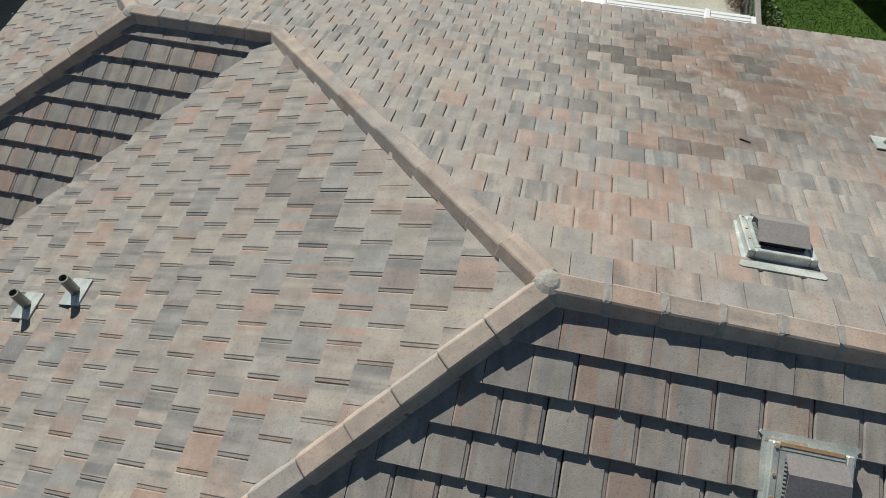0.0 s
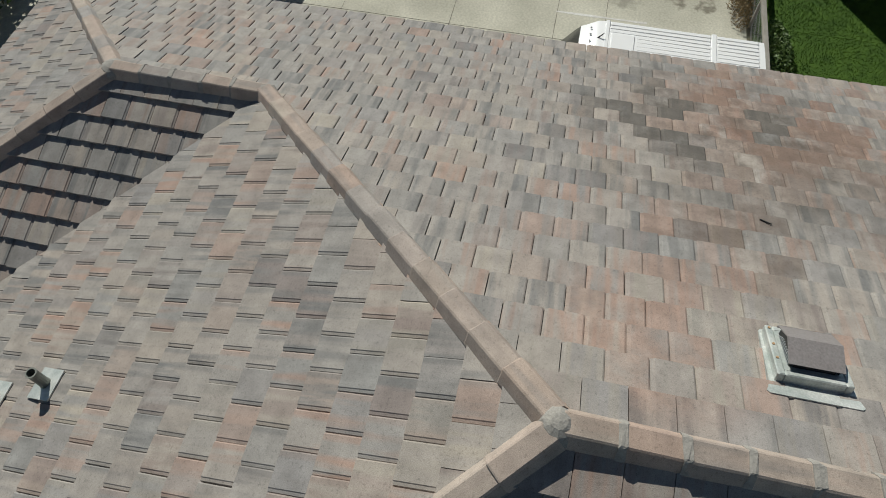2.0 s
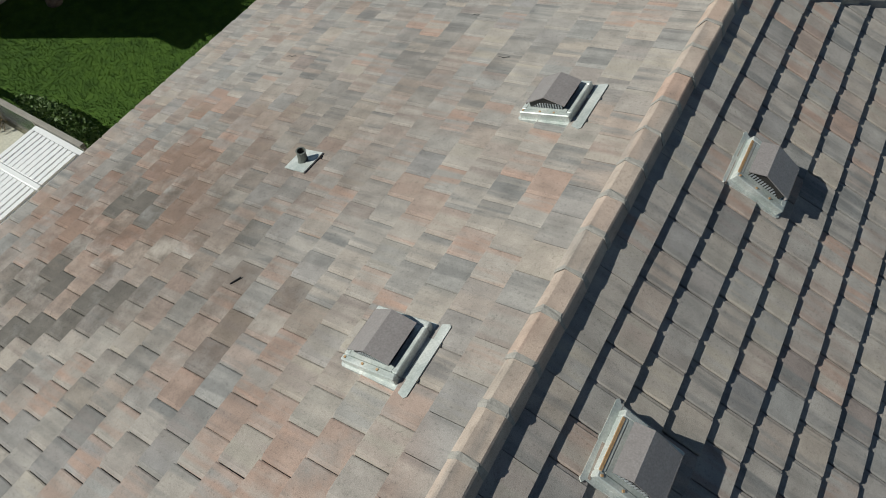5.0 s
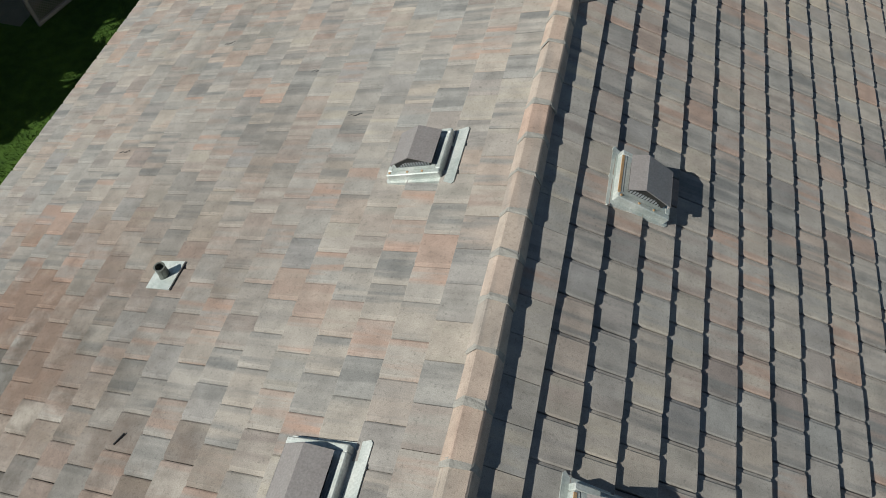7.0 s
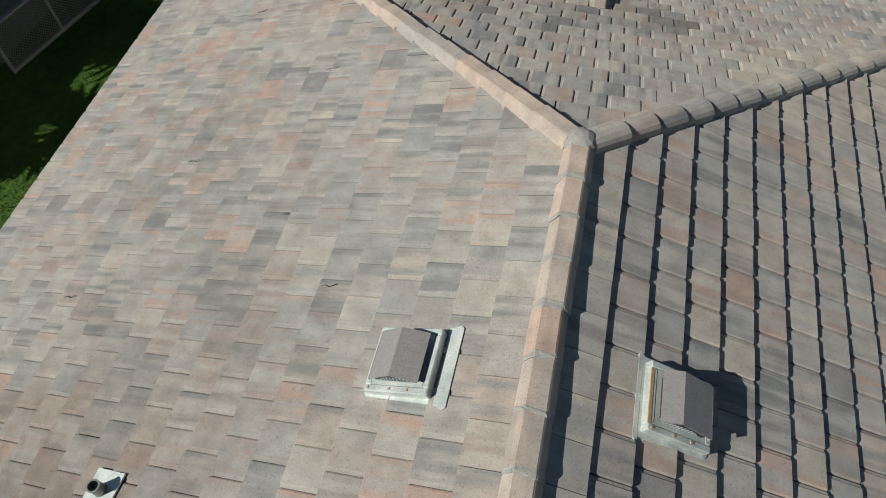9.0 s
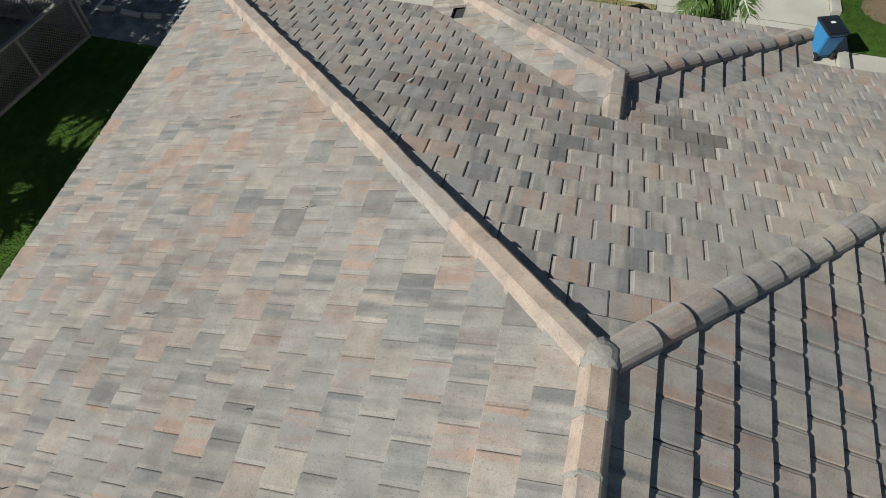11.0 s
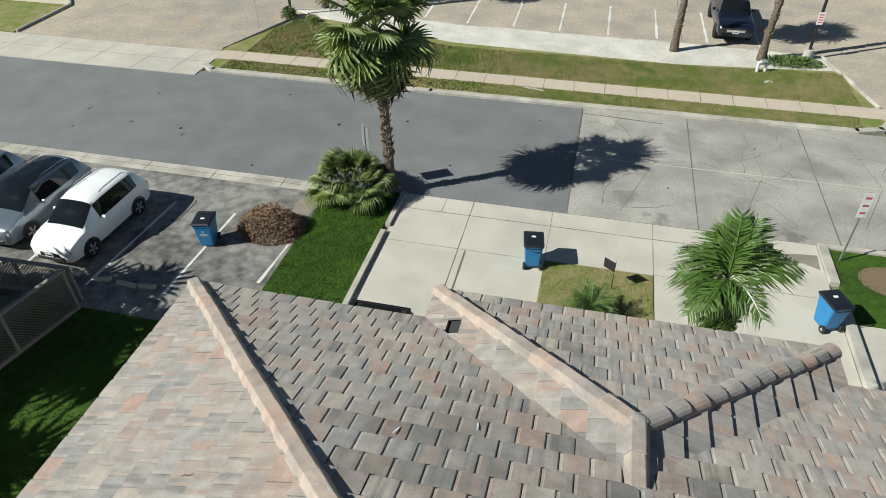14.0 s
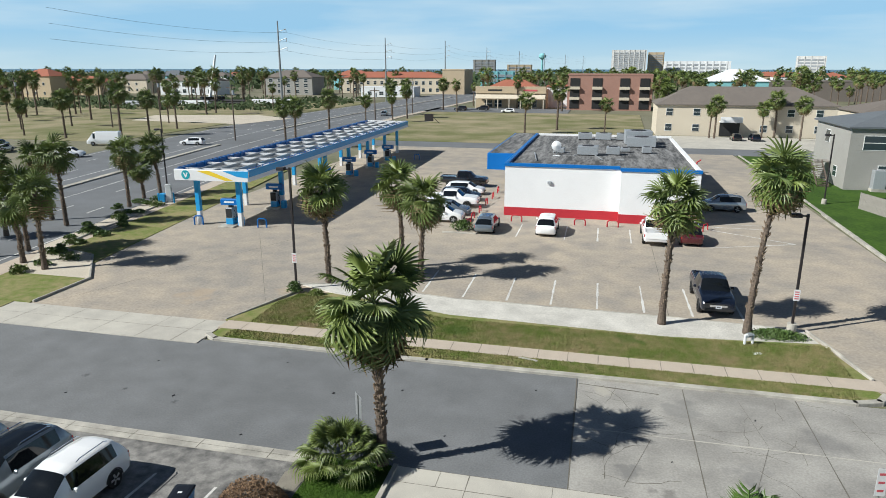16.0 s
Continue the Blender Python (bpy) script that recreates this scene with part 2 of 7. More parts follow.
    l.new(gm.outputs["Result"], gx.inputs[0])
    l.new(gp.outputs[0], gx.inputs[1])
    fin = n.new("ShaderNodeMix")
    fin.data_type, fin.blend_type = "RGBA", "MULTIPLY"
    fin.inputs["Factor"].default_value = 1.0
    l.new(last, fin.inputs[6])
    l.new(gx.outputs[0], fin.inputs[7])
    l.new(fin.outputs[2], b.inputs["Base Color"])
    b.inputs["Roughness"].default_value = 0.82
    b.inputs["Specular IOR Level"].default_value = 0.4
    b.inputs["Diffuse Roughness"].default_value = 0.18
    bp = n.new("ShaderNodeBump")
    bp.inputs["Strength"].default_value, bp.inputs["Distance"].default_value = 0.4, 0.006
    l.new(g2.outputs["Fac"], bp.inputs["Height"])
    l.new(bp.outputs["Normal"], b.inputs["Normal"])
    return m


TILE = tile_material("concrete tile", True)
CAP_PEACH = tile_material("peach cap tile", True, True)
TILE_FIELD = tile_material("concrete tile field", False)
FELT = mat("roof felt", (0.035, 0.035, 0.037), 0.9)
MORTAR = mat("mortar", (0.33, 0.31, 0.28), 0.95, other=(0.2, 0.19, 0.18), scale=12, bump=0.5)
MORTAR_RED = mat("coloured mortar", (0.42, 0.29, 0.22), 0.95, other=(0.22, 0.17, 0.14), scale=9, bump=0.5)
FLASH = mat("painted flashing", (0.62, 0.63, 0.60), 0.45, 0.25, other=(0.36, 0.40, 0.38), scale=7, wide=2.0, amount=0.8, bump=0.1)
HOOD = mat("vent hood paint", (0.25, 0.225, 0.22), 0.45, 0.1, other=(0.31, 0.29, 0.285), scale=9, wide=1.5)
RUST = mat("rust stain", (0.40, 0.22, 0.08), 0.8, other=(0.55, 0.45, 0.33), scale=20)
MESHM = mat("vent mesh", (0.05, 0.047, 0.045), 0.6, 0.4)
LEAD = mat("pipe lead", (0.19, 0.20, 0.18), 0.55, 0.5)
STUCCO = mat("house stucco", (0.55, 0.47, 0.37), 0.9, other=(0.5, 0.43, 0.34))
FASCIA = mat("fascia paint", (0.50, 0.45, 0.38), 0.6)

GRASS = mat("lawn", (0.062, 0.118, 0.016), 0.9, other=(0.03, 0.066, 0.010), scale=3.0, fine=26, wide=0.35, bump=0.9, amount=0.9, spec=0.2)
VERGE = mat("verge grass", (0.145, 0.185, 0.045), 0.95, other=(0.28, 0.24, 0.12), scale=1.8, fine=14, wide=0.3, bump=0.9, amount=0.95, spec=0.2,
            stains=(((-16.5, 40.6, 0.1), 0.9, (0.34, 0.26, 0.16), 0.8), ((-1.5, 40.2, 0.1), 0.7, (0.32, 0.25, 0.15), 0.7), ((6.0, 41.0, 0.1), 0.8, (0.32, 0.25, 0.15), 0.6), ((-8.0, 41.6, 0.1), 1.2, (0.09, 0.15, 0.03), 0.7), ((1.2, 42.6, 0.1), 1.1, (0.09, 0.15, 0.03), 0.6)))
FIELD = mat("dry field", (0.16, 0.165, 0.07), 0.95, other=(0.36, 0.30, 0.20), scale=0.12, fine=4, wide=0.03, bump=0.4, amount=0.8, spec=0.2)
LAND = mat("land", (0.14, 0.145, 0.085), 0.95, other=(0.25, 0.225, 0.17), scale=0.05, fine=1.5, wide=0.008, bump=0.2, amount=0.8, spec=0.2)
ASPHALT = mat("street asphalt", (0.182, 0.186, 0.19), 0.9, other=(0.138, 0.141, 0.143), scale=0.7, fine=13, wide=0.11, bump=0.3, amount=0.9,
              stains=(((-21.6, 31.6, 0), 0.16, (0.06, 0.06, 0.062), 0.8), ((-24.4, 32.4, 0), 0.22, (0.07, 0.07, 0.072), 0.7), ((-18.6, 31.0, 0), 0.2, (0.07, 0.07, 0.072), 0.7), ((-3.4, 33.2, 0), 0.3, (0.09, 0.09, 0.092), 0.6), ((-30, 30.5, 0), 0.9, (0.21, 0.21, 0.205), 0.6)))
OLD_ASPHALT = mat("worn asphalt", (0.27, 0.258, 0.24), 0.92, other=(0.075, 0.073, 0.072), scale=2.2, fine=16, wide=0.28, bump=0.8, amount=1.0)
HIGHWAY = mat("highway asphalt", (0.165, 0.172, 0.182), 0.9, other=(0.125, 0.13, 0.135), scale=0.25, fine=20, wide=0.05, bump=0.2, amount=0.9)
LOT = mat("tan lot paving", (0.43, 0.365, 0.285), 0.92, other=(0.29, 0.262, 0.228), scale=0.5, fine=6, wide=0.05, bump=0.3, amount=1.0,
          stains=(((-19.0, 46.0, 0), 2.2, (0.46, 0.33, 0.21), 0.5), ((-26.0, 44.0, 0), 1.6, (0.44, 0.33, 0.22), 0.45), ((-5.0, 60.0, 0), 2.6, (0.22, 0.20, 0.18), 0.4), ((8.0, 56.0, 0), 1.8, (0.2, 0.185, 0.17), 0.4), ((15.0, 66.0, 0), 2.8, (0.22, 0.205, 0.185), 0.4)))
CONC = mat("driveway concrete", (0.52, 0.49, 0.425), 0.9, other=(0.40, 0.375, 0.33), scale=0.9, fine=36, wide=0.25, bump=0.25, amount=0.8)
STAINED = mat("stained yard concrete", (0.53, 0.51, 0.425), 0.9, other=(0.38, 0.365, 0.30), scale=0.7, fine=14, wide=0.2, bump=0.25, amount=0.9,
              stains=(((-18.2, 4.0, 0), 0.55, (0.13, 0.115, 0.085), 0.85), ((-17.9, 4.8, 0), 0.4, (0.13, 0.115, 0.085), 0.8), ((-17.9, 2.2, 0), 0.8, (0.20, 0.19, 0.155), 0.7), ((-15.6, 3.5, 0), 0.7, (0.2, 0.19, 0.16), 0.5)))
ROADC = mat("road concrete", (0.37, 0.352, 0.32), 0.9, other=(0.25, 0.238, 0.218), scale=0.6, fine=11, wide=0.15, bump=0.25, amount=1.0,
            stains=(((1.0, 30.2, 0), 0.7, (0.16, 0.155, 0.15), 0.6), ((5.5, 31.0, 0), 1.0, (0.18, 0.175, 0.17), 0.5), ((3.2, 35.6, 0), 1.1, (0.20, 0.195, 0.185), 0.55), ((0.0, 36.6, 0), 0.8, (0.42, 0.39, 0.33), 0.7),
                    ((8.6, 34.2, 0), 1.2, (0.17, 0.165, 0.16), 0.5), ((11.2, 30.6, 0), 1.0, (0.42, 0.40, 0.36), 0.5), ((2.2, 28.9, 0), 0.6, (0.13, 0.12, 0.11), 0.6), ((6.8, 28.8, 0), 0.7, (0.12, 0.11, 0.10), 0.7)))
CURB = mat("curb concrete", (0.50, 0.47, 0.41), 0.9, other=(0.26, 0.245, 0.215), scale=1.3, fine=40, wide=0.4, bump=0.5, amount=0.85)
WALK = mat("sidewalk concrete", (0.50, 0.425, 0.345), 0.9, other=(0.40, 0.335, 0.27), scale=1.5, fine=50, bump=0.25)
GRAVEL = mat("white shell gravel", (0.66, 0.63, 0.57), 0.95, other=(0.42, 0.40, 0.36), scale=14, fine=30, wide=0.6, bump=1.0, amount=0.9)
SAND = mat("pale sand", (0.55, 0.49, 0.40), 0.95, other=(0.42, 0.37, 0.29), scale=0.2, fine=10)
JOINT = mat("joint dirt", (0.16, 0.145, 0.12), 0.95)
LINE = mat("road paint", (0.70, 0.69, 0.66), 0.8, other=(0.48, 0.46, 0.43), scale=7, fine=40, amount=0.8)
SEA = mat("sea", (0.03, 0.10, 0.14), 0.25, scale=0.02, fine=0.2, bump=0.0)

WHITE = mat("white car paint", (0.88, 0.88, 0.88), 0.22, coat=0.8, amount=0.05, bump=0, fine=5)
SILVER = mat("silver car paint", (0.34, 0.37, 0.40), 0.25, 0.6, coat=0.8, amount=0.1, bump=0)
GREY = mat("grey car paint", (0.20, 0.24, 0.28), 0.25, 0.5, coat=0.8, amount=0.1, bump=0)
NAVY = mat("navy car paint", (0.006, 0.010, 0.022), 0.25, 0.0, coat=0.4, amount=0.1, bump=0)
BLACK = mat("black car paint", (0.01, 0.01, 0.011), 0.22, coat=1.0, amount=0.1, bump=0)
MAROON = mat("maroon car paint", (0.10, 0.012, 0.018), 0.22, 0.3, coat=1.0, amount=0.1, bump=0)
TYRE = mat("tyre rubber", (0.018, 0.018, 0.018), 0.85, bump=0.1)
RIM = mat("alloy rim", (0.62, 0.62, 0.63), 0.4, 0.3, amount=0.2, bump=0)
TRIM = mat("black plastic trim", (0.02, 0.02, 0.021), 0.6, bump=0.1)
CHROME = mat("chrome trim", (0.6, 0.6, 0.62), 0.15, 1.0, amount=0.1, bump=0)
HEADL = mat("headlamp lens", (0.55, 0.57, 0.6), 0.1, amount=0.2, bump=0, coat=1)
TAILL = mat("tail lamp lens", (0.35, 0.015, 0.015), 0.15, amount=0.2, bump=0, coat=1)
PLATE = mat("number plate", (0.62, 0.65, 0.70), 0.5, bump=0)
CARGLASS = mat("tinted car glass", (0.008, 0.010, 0.012), 0.05, amount=0.2, bump=0, spec=0.45)

BINBLUE = mat("blue bin plastic", (0.02, 0.19, 0.44), 0.45, other=(0.03, 0.16, 0.33), scale=4, bump=0.1)
BINLID = mat("black lid plastic", (0.012, 0.014, 0.02), 0.4, bump=0.1)
BINMARK = mat("white print", (0.75, 0.77, 0.78), 0.6, bump=0)
TRUNK = mat("palm trunk", (0.17, 0.13, 0.10), 0.95, other=(0.045, 0.033, 0.025), scale=7, fine=26, bump=1.0, stretch=(1, 1, 2), amount=0.9)
BOOT = mat("palm boot fibre", (0.27, 0.205, 0.145), 0.95, other=(0.15, 0.11, 0.08), scale=14, bump=0.8)
FROND = mat("palm frond", (0.15, 0.19, 0.05), 0.5, other=(0.06, 0.10, 0.022), scale=3, fine=30, amount=0.9, bump=0.2)
FRONDB = mat("fresh palm frond", (0.21, 0.26, 0.065), 0.5, other=(0.12, 0.17, 0.035), scale=3, fine=30, amount=0.7, bump=0.2)
DEADF = mat("dead palm frond", (0.27, 0.20, 0.105), 0.9, other=(0.15, 0.11, 0.06), scale=4, fine=30, bump=0.3)
FEATHER = mat("feather frond", (0.055, 0.112, 0.018), 0.4, other=(0.11, 0.16, 0.04), scale=3, fine=30, amount=0.8, bump=0.1)
STEM = mat("grey palm stem", (0.30, 0.27, 0.22), 0.9, other=(0.18, 0.16, 0.13), scale=6, bump=0.4)
SHAFT = mat("green crownshaft", (0.14, 0.26, 0.03), 0.4, other=(0.22, 0.25, 0.07), scale=3, bump=0.1)
SHRUB = mat("shrub leaf", (0.06, 0.115, 0.02), 0.6, other=(0.12, 0.16, 0.04), scale=5, bump=0.2)
BRUSH = mat("dry brush", (0.24, 0.15, 0.085), 0.95, other=(0.12, 0.075, 0.045), scale=5, bump=0.4)
WOODG = mat("grey weathered wood", (0.30, 0.28, 0.25), 0.9, other=(0.18, 0.165, 0.145), scale=4, stretch=(1, 1, 8), bump=0.4)
STEEL = mat("galvanised post", (0.33, 0.34, 0.34), 0.5, 0.6, bump=0.1)
DARKP = mat("dark lamp post", (0.035, 0.03, 0.032), 0.5, 0.3, bump=0.1)
SIGNW = mat("white sign face", (0.74, 0.74, 0.74), 0.5, bump=0)
SIGNR = mat("red print", (0.55, 0.10, 0.12), 0.6, bump=0)
SIGNB = mat("bare sign back", (0.42, 0.43, 0.44), 0.45, 0.6, bump=0)
WALLW = mat("white store wall", (0.80, 0.80, 0.80), 0.7, other=(0.74, 0.74, 0.74), scale=1, bump=0.1, amount=0.4)
RED = mat("red masonry paint", (0.48, 0.022, 0.035), 0.7, other=(0.38, 0.018, 0.03), scale=5, bump=0.6)
BLUE = mat("blue fascia", (0.005, 0.14, 0.46), 0.35, amount=0.2, bump=0)
LBLUE = mat("bright blue fascia", (0.03, 0.32, 0.66), 0.35, amount=0.2, bump=0)
YELLOW = mat("yellow fascia", (0.80, 0.58, 0.04), 0.4, amount=0.2, bump=0)
TEAL = mat("teal fascia", (0.02, 0.35, 0.42), 0.4, amount=0.2, bump=0)
CANW = mat("white canopy paint", (0.76, 0.77, 0.78), 0.5, amount=0.15, bump=0)
FLATROOF = mat("weathered membrane", (0.26, 0.255, 0.25), 0.9, other=(0.06, 0.06, 0.06), scale=0.9, fine=14, wide=0.3, amount=1.0, stretch=(5, 0.7, 1))
METALG = mat("unit sheet metal", (0.42, 0.44, 0.46), 0.5, 0.4, other=(0.3, 0.32, 0.33), bump=0.05)
BEIGE = mat("beige stucco", (0.60, 0.53, 0.42), 0.9, other=(0.55, 0.48, 0.38))
TANW = mat("tan stucco", (0.50, 0.40, 0.27), 0.9, other=(0.45, 0.36, 0.25))
BRICK = mat("red brick", (0.36, 0.205, 0.16), 0.9, other=(0.30, 0.165, 0.13), scale=2)
GREYSID = mat("grey lap siding", (0.33, 0.32, 0.295), 0.8, other=(0.29, 0.28, 0.26), scale=0.5, bump=0.1)
SHING = mat("brown shingles", (0.17, 0.145, 0.125), 0.95, other=(0.125, 0.11, 0.10), scale=1.5, fine=12, bump=0.4)
SHINGB = mat("slate shingles", (0.13, 0.145, 0.16), 0.95, other=(0.10, 0.11, 0.125), scale=1.5, fine=12, bump=0.4)
REDROOF = mat("red clay roof", (0.36, 0.125, 0.075), 0.9, other=(0.27, 0.10, 0.065), scale=1.0, fine=8, bump=0.4)
# far tower walls and windows: distance haze is mixed into these pale colours
HAZED_WALL = mat("haze-paled tower wall", (0.68, 0.67, 0.65), 0.9)
HAZED_WINDOW = mat("haze-paled tower window", (0.36, 0.38, 0.40), 0.4)
AQUA = mat("aqua wall", (0.25, 0.55, 0.58), 0.8)
GLASS = mat("window glass", (0.03, 0.045, 0.055), 0.08, amount=0.3, bump=0, spec=0.8)
FRAMEW = mat("white window frame", (0.75, 0.75, 0.74), 0.5, bump=0)
FARGREEN = mat("far foliage", (0.055, 0.085, 0.03), 0.9, other=(0.03, 0.05, 0.02), scale=0.5, fine=3, bump=0.3)
WOODP = mat("pole wood", (0.13, 0.10, 0.08), 0.95)

# ---- geometry helpers ----
class Geo:
    """Collects vertices, faces and face texture places for one mesh."""

    def __init__(self):
        self.v, self.f, self.uv = [], [], []

    def add(self, verts, faces, m=None, uvs=None):
        k = len(self.v)
        self.v += [tuple(m @ Vector(p)) if m is not None else tuple(p) for p in verts]
        self.f += [tuple(k + i for i in f) for f in faces]
        if uvs is not None:
            self.uv += [uvs[i] for f in faces for i in f]
        return self

    def box(self, x0, x1, y0, y1, z0, z1, m=None):
        return self.add([(x0, y0, z0), (x1, y0, z0), (x1, y1, z0), (x0, y1, z0), (x0, y0, z1), (x1, y0, z1), (x1, y1, z1), (x0, y1, z1)],
                        [(3, 2, 1, 0), (4, 5, 6, 7), (0, 1, 5, 4), (1, 2, 6, 5), (2, 3, 7, 6), (3, 0, 4, 7)], m)

    def rbox(self, x0, x1, y0, y1, z0, z1, c=0.02, m=None, taper=0.0):
        """A box with chamfered upright and upper edges; taper draws in its foot."""
        def ring(i, z, t=0.0):
            a0, a1, b0, b1 = x0 + i + t, x1 - i - t, y0 + i + t, y1 - i - t
            return [(a0 + c, b0, z), (a1 - c, b0, z), (a1, b0 + c, z), (a1, b1 - c, z), (a1 - c, b1, z), (a0 + c, b1, z), (a0, b1 - c, z), (a0, b0 + c, z)]
        return self.loft([ring(0, z0, taper), ring(0, z1 - c), ring(c, z1)], m=m)

    def loft(self, rings, close=True, caps=True, m=None):
        n = len(rings[0])
        v = [p for r in rings for p in r]
        f = []
        for i in range(len(rings) - 1):
            for j in range(n if close else n - 1):
                a, b = i * n + j, i * n + (j + 1) % n
                f.append((a, b, b + n, a + n))
        if caps:
            f.append(tuple(range(n - 1, -1, -1)))
            f.append(tuple(range((len(rings) - 1) * n, len(rings) * n)))
        return self.add(v, f, m)

    def cyl(self, p0, p1, r0, r1=None, n=10, m=None):
        p0, p1 = Vector(p0), Vector(p1)
        r1 = r0 if r1 is None else r1
        q = (p1 - p0).to_track_quat("Z", "Y")
        rings = []
        for p, r in ((p0, r0), (p1, r1)):
            rings.append([p + q @ Vector((r * math.cos(2 * math.pi * i / n), r * math.sin(2 * math.pi * i / n), 0)) for i in range(n)])
        return self.loft(rings, m=m)

    def tube(self, pts, r, n=6):
        for a, b in zip(pts[:-1], pts[1:]):
            self.cyl(a, b, r, r, n)
        return self

    def rope(self, pts, r, n=5):
        """One unbroken round cord along pts."""
        pts = [Vector(p) for p in pts]
        rings = []
        for i, p in enumerate(pts):
            d = (pts[min(i + 1, len(pts) - 1)] - pts[max(i - 1, 0)]).normalized()
            e = d.cross(Vector((0, 0, 1))).normalized()
            u = e.cross(d)
            rings.append([p + (e * math.cos(6.28318 * k / n) + u * math.sin(6.28318 * k / n)) * r for k in range(n)])
        return self.loft(rings)

    def prism(self, poly, z0, z1, m=None):
        return self.loft([[(x, y, z0) for x, y in poly], [(x, y, z1) for x, y in poly]], m=m)

    def mesh(self, name):
        used = sorted({i for f in self.f for i in f})
        if len(used) < len(self.v):
            at_ = {i: k for k, i in enumerate(used)}
            self.v, self.f = [self.v[i] for i in used], [tuple(at_[i] for i in f) for f in self.f]
        me = bpy.data.meshes.new(name)
        me.from_pydata(self.v, [], self.f)
        if self.uv:
            lay = me.uv_layers.new(name="UVMap")
            lay.data.foreach_set("uv", [c for p in self.uv for c in p])
        me.update()
        return me


def part(name, geo, material, parent=None, label="", m=None, smooth=False):
    me = geo.mesh(name) if isinstance(geo, Geo) else geo
    if material is not None and not me.materials:
        me.materials.append(material)
    if smooth:
        for p in me.polygons:
            p.use_smooth = True
    ob = new(name, me)
    ob.parent = parent
    if m is not None:
        ob.matrix_basis = m
    if label:
        tagged(ob, label)
    return ob


def thing(name, label, category, group="", kind="", m=None):
    ob = new(name)
    ob.empty_display_size = 0.1
    if m is not None:
        ob.matrix_basis = m
    return tagged(ob, label, category, group, kind)


def setting(name, geo, material, label, category):
    return tagged(part(name, geo, material), label, category, kind="structure")


rng = random.Random(7)
R = rng.uniform

# ---- ground ----
setting("ground", Geo().box(-3500, 3500, -1500, 3500, -0.5, -0.06), LAND, "flat dry coastal land with scrub and paving", "ground")
setting("water", Geo().box(-3400, 3400, 1500, 3450, -0.05, 0.02), SEA, "blue bay water under the horizon", "water")


def slab(name, x0, x1, y0, y1, top, material, label, category, thick=0.2):
    return setting(name, Geo().box(x0, x1, y0, y1, top - thick, top), material, label, category)


slab("road", -47, -1.15, 28.55, 37.6, 0.0, ASPHALT, "smooth grey asphalt side street", "road")
slab("road_2", -1.13, 95, 28.55, 37.6, 0.004, ROADC, "pale cracked concrete road panels", "road")
slab("parking_lot", -42, -10.45, 20.0, 27.85, 0.02, OLD_ASPHALT, "worn dark asphalt parking lot", "parking lot")
slab("pavement_gutter", -47, -10.5, 27.86, 28.54, 0.035, CURB, "flat concrete gutter strip", "gutter")
slab("lawn", -17.2, -6.3, 6.3, 19.98, 0.03, GRASS, "clipped dark green lawn", "lawn")
slab("lawn_west", -21.5, -17.22, 6.3, 15.6, 0.026, GRASS, "dark green lawn in the shade of a house", "lawn")
slab("grass_strip", -10.42, -7.62, 16, 28.45, 0.06, GRASS, "bright green lawn strip beside driveway", "lawn")
slab("pavement_driveway", -7.4, 7.52, 15.0, 28.53, 0.03, CONC, "pale concrete driveway slabs", "driveway")
slab("grass_patch", -1.65, 1.95, 19.0, 25.55, 0.06, VERGE, "small patchy grass square between driveways", "lawn")
slab("grass_corner", 7.86, 40, 24.6, 28.3, 0.07, GRASS, "green grass with a bare patch", "lawn")
slab("pavement_neighbour", 7.86, 40, 12, 24.58, 0.035, CONC, "pale concrete paving", "driveway")
slab("pavement_yard", -42, -6.4, -30, 6.1, 0.0, STAINED, "stained pale concrete yard", "yard")
slab("curb_driveway", -7.6, -7.42, 15.6, 25.9, 0.17, CURB, "low concrete curb beside driveway", "curb")
slab("curb_driveway_end", -7.56, -7.38, 26.3, 28.5, 0.14, CURB, "worn concrete curb end", "curb")
slab("curb_east", 7.54, 7.84, 14, 25.2, 0.22, CURB, "low concrete curb wall", "curb")
slab("curb_east_end", 7.54, 7.84, 26.4, 28.5, 0.15, CURB, "rounded concrete curb end", "curb")
slab("curb_street_east", 7.86, 60, 28.32, 28.54, 0.13, CURB, "concrete street curb", "curb")

def joints(parent_name, rows, material=JOINT, label="dirt filled paving joints"):
    g = Geo()
    for x0, y0, x1, y1, w, z in rows:
        d = Vector((x1 - x0, y1 - y0, 0))
        p = Vector((-d.y, d.x, 0)).normalized() * w / (3.6 if material is JOINT else 2)
        k = max(2, int(d.length / 0.5))
        side = []
        for i in range(k + 1):
            c = Vector((x0, y0, 0)) + d * i / k
            side.append((c, p * R(0.6, 1.4)))
        for (a, pa), (b, pb) in zip(side[:-1], side[1:]):
            g.add([(a.x - pa.x, a.y - pa.y, z), (b.x - pb.x, b.y - pb.y, z), (b.x + pb.x, b.y + pb.y, z), (a.x + pa.x, a.y + pa.y, z)], [(0, 1, 2, 3)])
    return setting(parent_name, g, material, label, "joint")


